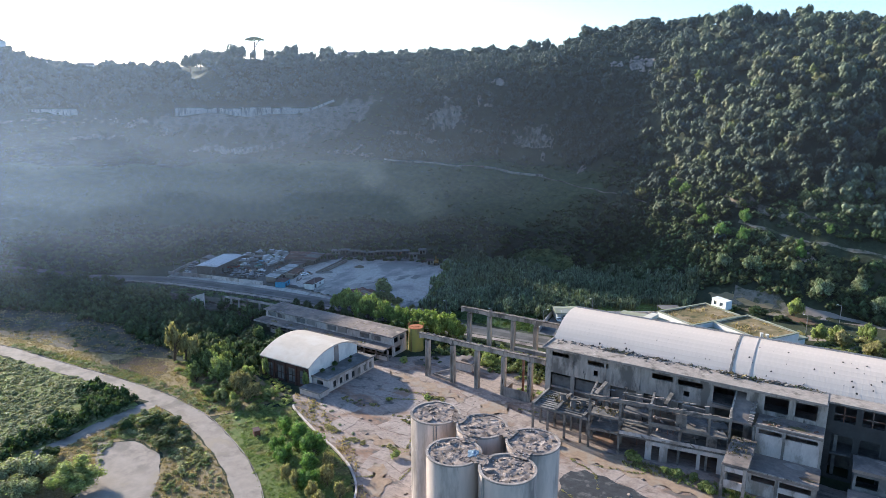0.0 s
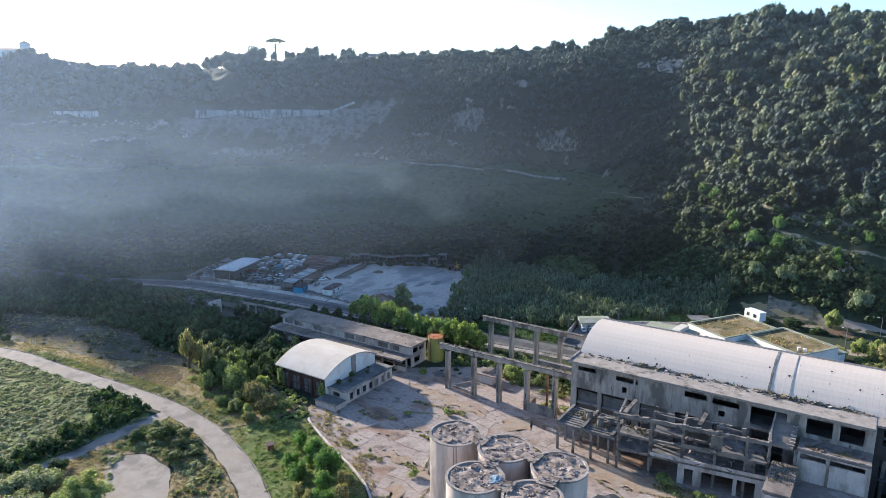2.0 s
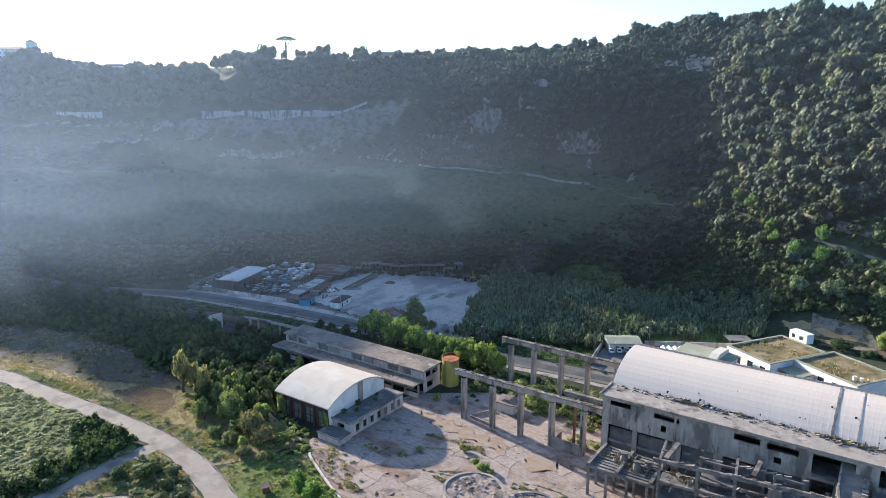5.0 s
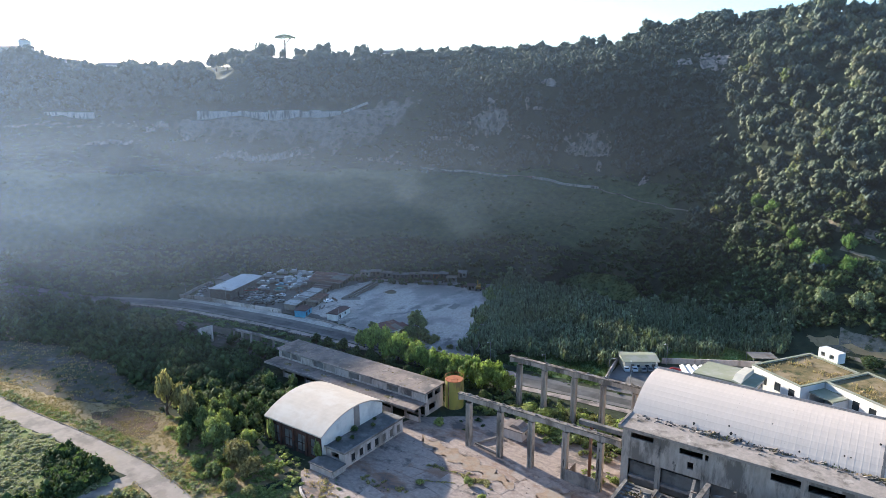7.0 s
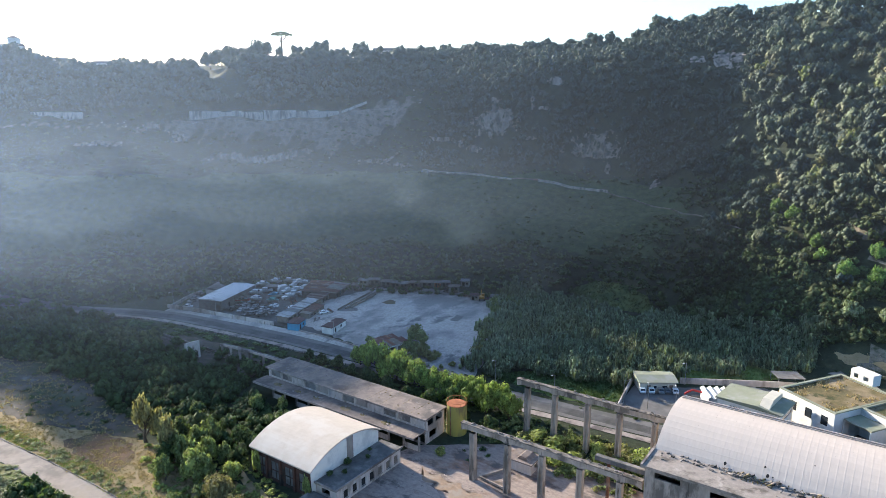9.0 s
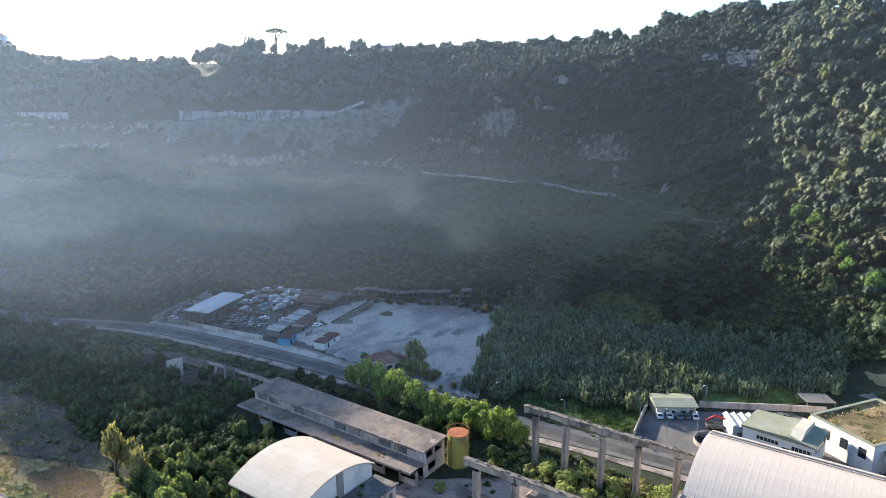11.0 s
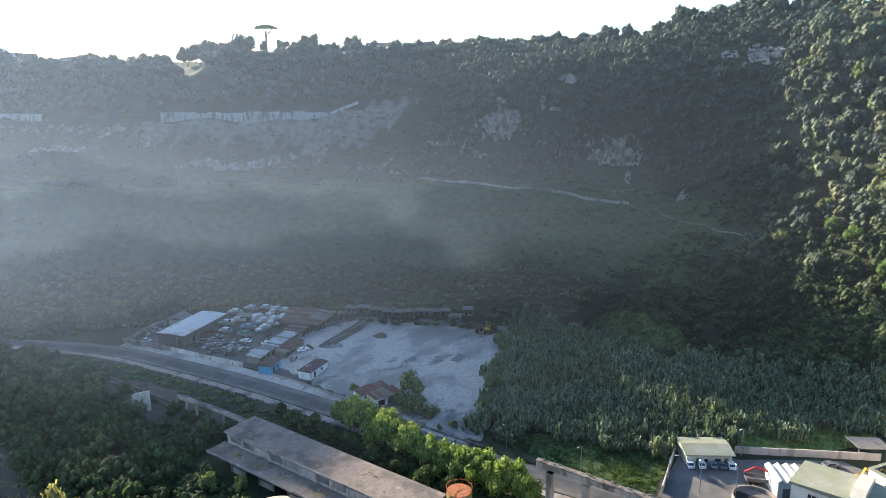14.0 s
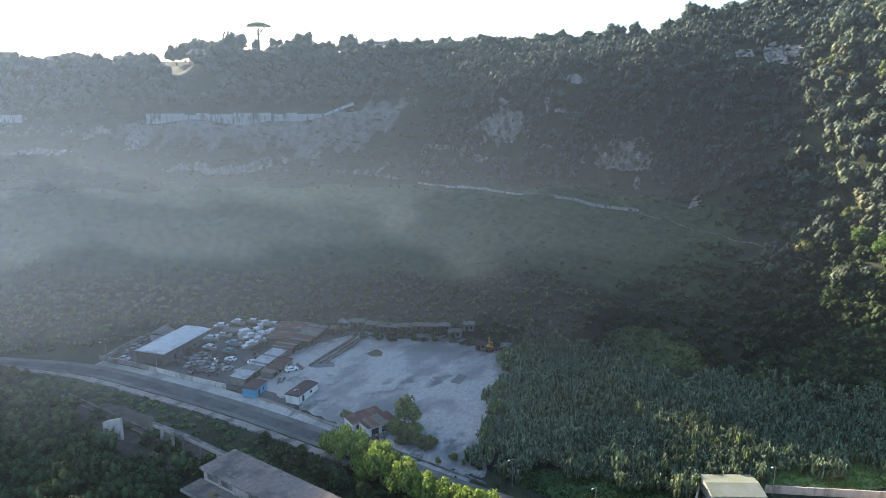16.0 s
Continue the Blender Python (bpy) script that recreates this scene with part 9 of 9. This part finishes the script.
# ---- mist ----
def mist_material():
    m = bpy.data.materials.new("thin mist")
    m.use_nodes = True
    n, l = m.node_tree.nodes, m.node_tree.links
    n.remove(n["Principled BSDF"])
    pos = n.new("ShaderNodeNewGeometry").outputs["Position"]
    sep = n.new("ShaderNodeSeparateXYZ")
    l.new(pos, sep.inputs[0])

    def calc(op, a, b=0.0):
        x = n.new("ShaderNodeMath")
        x.operation = op
        for i, v in enumerate((a, b)):
            if isinstance(v, float):
                x.inputs[i].default_value = v
            else:
                l.new(v, x.inputs[i])
        return x.outputs[0]

    def span(src, lo, hi, a, b):
        r = n.new("ShaderNodeMapRange")
        r.interpolation_type = "SMOOTHSTEP"
        for i, v in enumerate((lo, hi, a, b)):
            r.inputs[i + 1].default_value = v
        l.new(src, r.inputs[0])
        return r.outputs[0]

    t = n.new("ShaderNodeTexNoise")
    t.inputs["Scale"].default_value, t.inputs["Detail"].default_value = 0.0085, 3.0
    mp = n.new("ShaderNodeMapping")
    mp.inputs["Scale"].default_value = (1, 1, 3)
    l.new(pos, mp.inputs[0])
    l.new(mp.outputs[0], t.inputs["Vector"])
    z = calc("ADD", sep.outputs[2], calc("MULTIPLY", t.outputs[0], 9.0))
    layer = calc("MULTIPLY", span(z, 2.0, 52.0, 0.0, 1.0), span(z, 46.0, 96.0, 1.0, 0.0))
    across = span(sep.outputs[0], -400.0, -70.0, 1.0, 0.0)
    bank = calc("MULTIPLY", calc("MULTIPLY", layer, across), span(t.outputs[0], 0.25, 0.75, 0.78, 1.0))
    thin = calc("MULTIPLY", span(sep.outputs[2], 5.0, 80.0, 0.38, 1.0), span(sep.outputs[2], 125.0, 166.0, THIN, 0.0))
    alpha = calc("ADD", calc("MULTIPLY", bank, BANK), calc("MULTIPLY", thin, span(sep.outputs[0], -430.0, -90.0, 1.0, 0.14)))
    near = n.new("ShaderNodeAttribute")
    near.attribute_name = "clear"
    alpha = calc("MULTIPLY", alpha, near.outputs["Fac"])
    tr, tl, mx = n.new("ShaderNodeBsdfTransparent"), n.new("ShaderNodeBsdfTranslucent"), n.new("ShaderNodeMixShader")
    tl.inputs[0].default_value = (0.56, 0.725, 1.0, 1)
    l.new(alpha, mx.inputs[0])
    l.new(tr.outputs[0], mx.inputs[1])
    l.new(tl.outputs[0], mx.inputs[2])
    l.new(mx.outputs[0], n["Material Output"].inputs[0])
    return m


BANK, THIN = 0.023, 0.021   # share of light that one veil of the bank, and of the thin haze, scatters
MIST = mist_material()
LEVELS = np.concatenate([np.arange(0.5, 100, 5.0), np.arange(104, 170, 12.0)])
for i, v in enumerate((242, 264, 288, 312, 338, 364, 392)):
    # veils across the valley, each gently bent, that thin out close to the slopes
    u = np.linspace(-520, 280, 121)
    w = v + 12 * np.sin(u * 0.0155 + 8.0 + i * 1.7) + 3 * np.sin(u * 0.04 + i * 2.3) - 0.00035 * u * u
    X, Y = -0.53 * w + 0.848 * u, 0.848 * w + 0.53 * u
    V = np.stack([np.repeat(X, len(LEVELS)), np.repeat(Y, len(LEVELS)), np.tile(LEVELS, len(u))], 1)
    k = (np.arange(len(u) - 1)[:, None] * len(LEVELS) + np.arange(len(LEVELS) - 1)[None]).ravel()
    me = arrays_mesh("mist", V, np.stack([k, k + len(LEVELS), k + len(LEVELS) + 1, k + 1], 1), MIST)
    clear = smooth_step(0.0, 16.0, V[:, 2] - height(V[:, 0], V[:, 1])) * (0.55 + 0.45 * smooth_step(-60, 10, u.repeat(len(LEVELS)) - u.min()))
    me.attributes.new("clear", "FLOAT", "POINT").data.foreach_set("value", clear.astype(np.float32))
    tagged(new("mist", me), "thin pale morning mist hanging across the valley", "mist", kind="stuff")


# ---- box beside the lane ----
def utility_box(x, y):
    t = thing("utility_box", x, y, ground_at(x, y), "rust-brown metal utility box beside the lane", "utility box", rz=-30)
    part("body", Shape().box(-1.1, 1.1, -0.8, 0.8, 0, 1.7), RUST, t)
    part("lid", Shape().box(-1.25, 1.25, -0.95, 0.95, 1.7, 1.82), DARK_TILE, t)
    part("door", Shape().box(-0.9, -0.05, -0.84, -0.8, 0.15, 1.55), RUST, t)
    part("door", Shape().box(0.05, 0.9, -0.84, -0.8, 0.15, 1.55), RUST, t)


utility_box(-136.2, 121.2)


# ---- slabs of the yard, one by one ----
def yard_slabs():
    """Broken plates of the yard's concrete, no two alike."""
    g = random.Random(61)
    outline = [(-137, 148), (-121, 137), (-106, 128), (-92, 114), (-86, 100), (-30, 104), (-28, 158), (-60, 158), (-76, 176), (-112, 178), (-135, 178)]
    node = {(i, j): (-138 + 5.6 * i + 0.5 * j + g.uniform(-1.4, 1.4), 100 + 4.6 * j - 0.6 * i + g.uniform(-1.2, 1.2)) for i in range(22) for j in range(22)}
    n = 0
    for i in range(21):
        for j in range(21):
            c = [node[i, j], node[i + 1, j], node[i + 1, j + 1], node[i, j + 1]]
            if g.random() < 0.1:
                k = g.randrange(2)
                c = [c[k], c[k + 1], ((c[k + 1][0] + c[(k + 2) % 4][0]) / 2, (c[k + 1][1] + c[(k + 2) % 4][1]) / 2), c[(k + 3) % 4]]
            qx, qy = sum(p[0] for p in c) / len(c), sum(p[1] for p in c) / len(c)
            inside = in_poly(np.array([qx]), np.array([qy]), outline)[0] and not (-150 < qx < -136 and 146 < qy < 178)
            if not inside or bumps(qx * 1.7, qy * 2.6) > 0.35 or g.random() < 0.18 or n >= 300:
                continue
            k = g.uniform(0.965, 0.996)
            pts = []
            for m, (x, y) in enumerate(c):
                px, py = c[(m + 1) % len(c)]
                h = g.uniform(0.35, 0.65)
                pts += [((x - qx) * k, (y - qy) * k), ((x + (px - x) * h - qx) * k + g.uniform(-0.25, 0.25), (y + (py - y) * h - qy) * k + g.uniform(-0.25, 0.25))]
            ob = new("slab", Shape().prism(pts, "z", -0.06, 0.02).mesh("slab", SLAB))
            ob.parent = YARD_FLOOR
            ob.matrix_basis = pose(qx, qy, 0.085 + g.uniform(-0.01, 0.01), g.uniform(-0.1, 0.1), g.uniform(-0.1, 0.1))
            n += 1


yard_slabs()
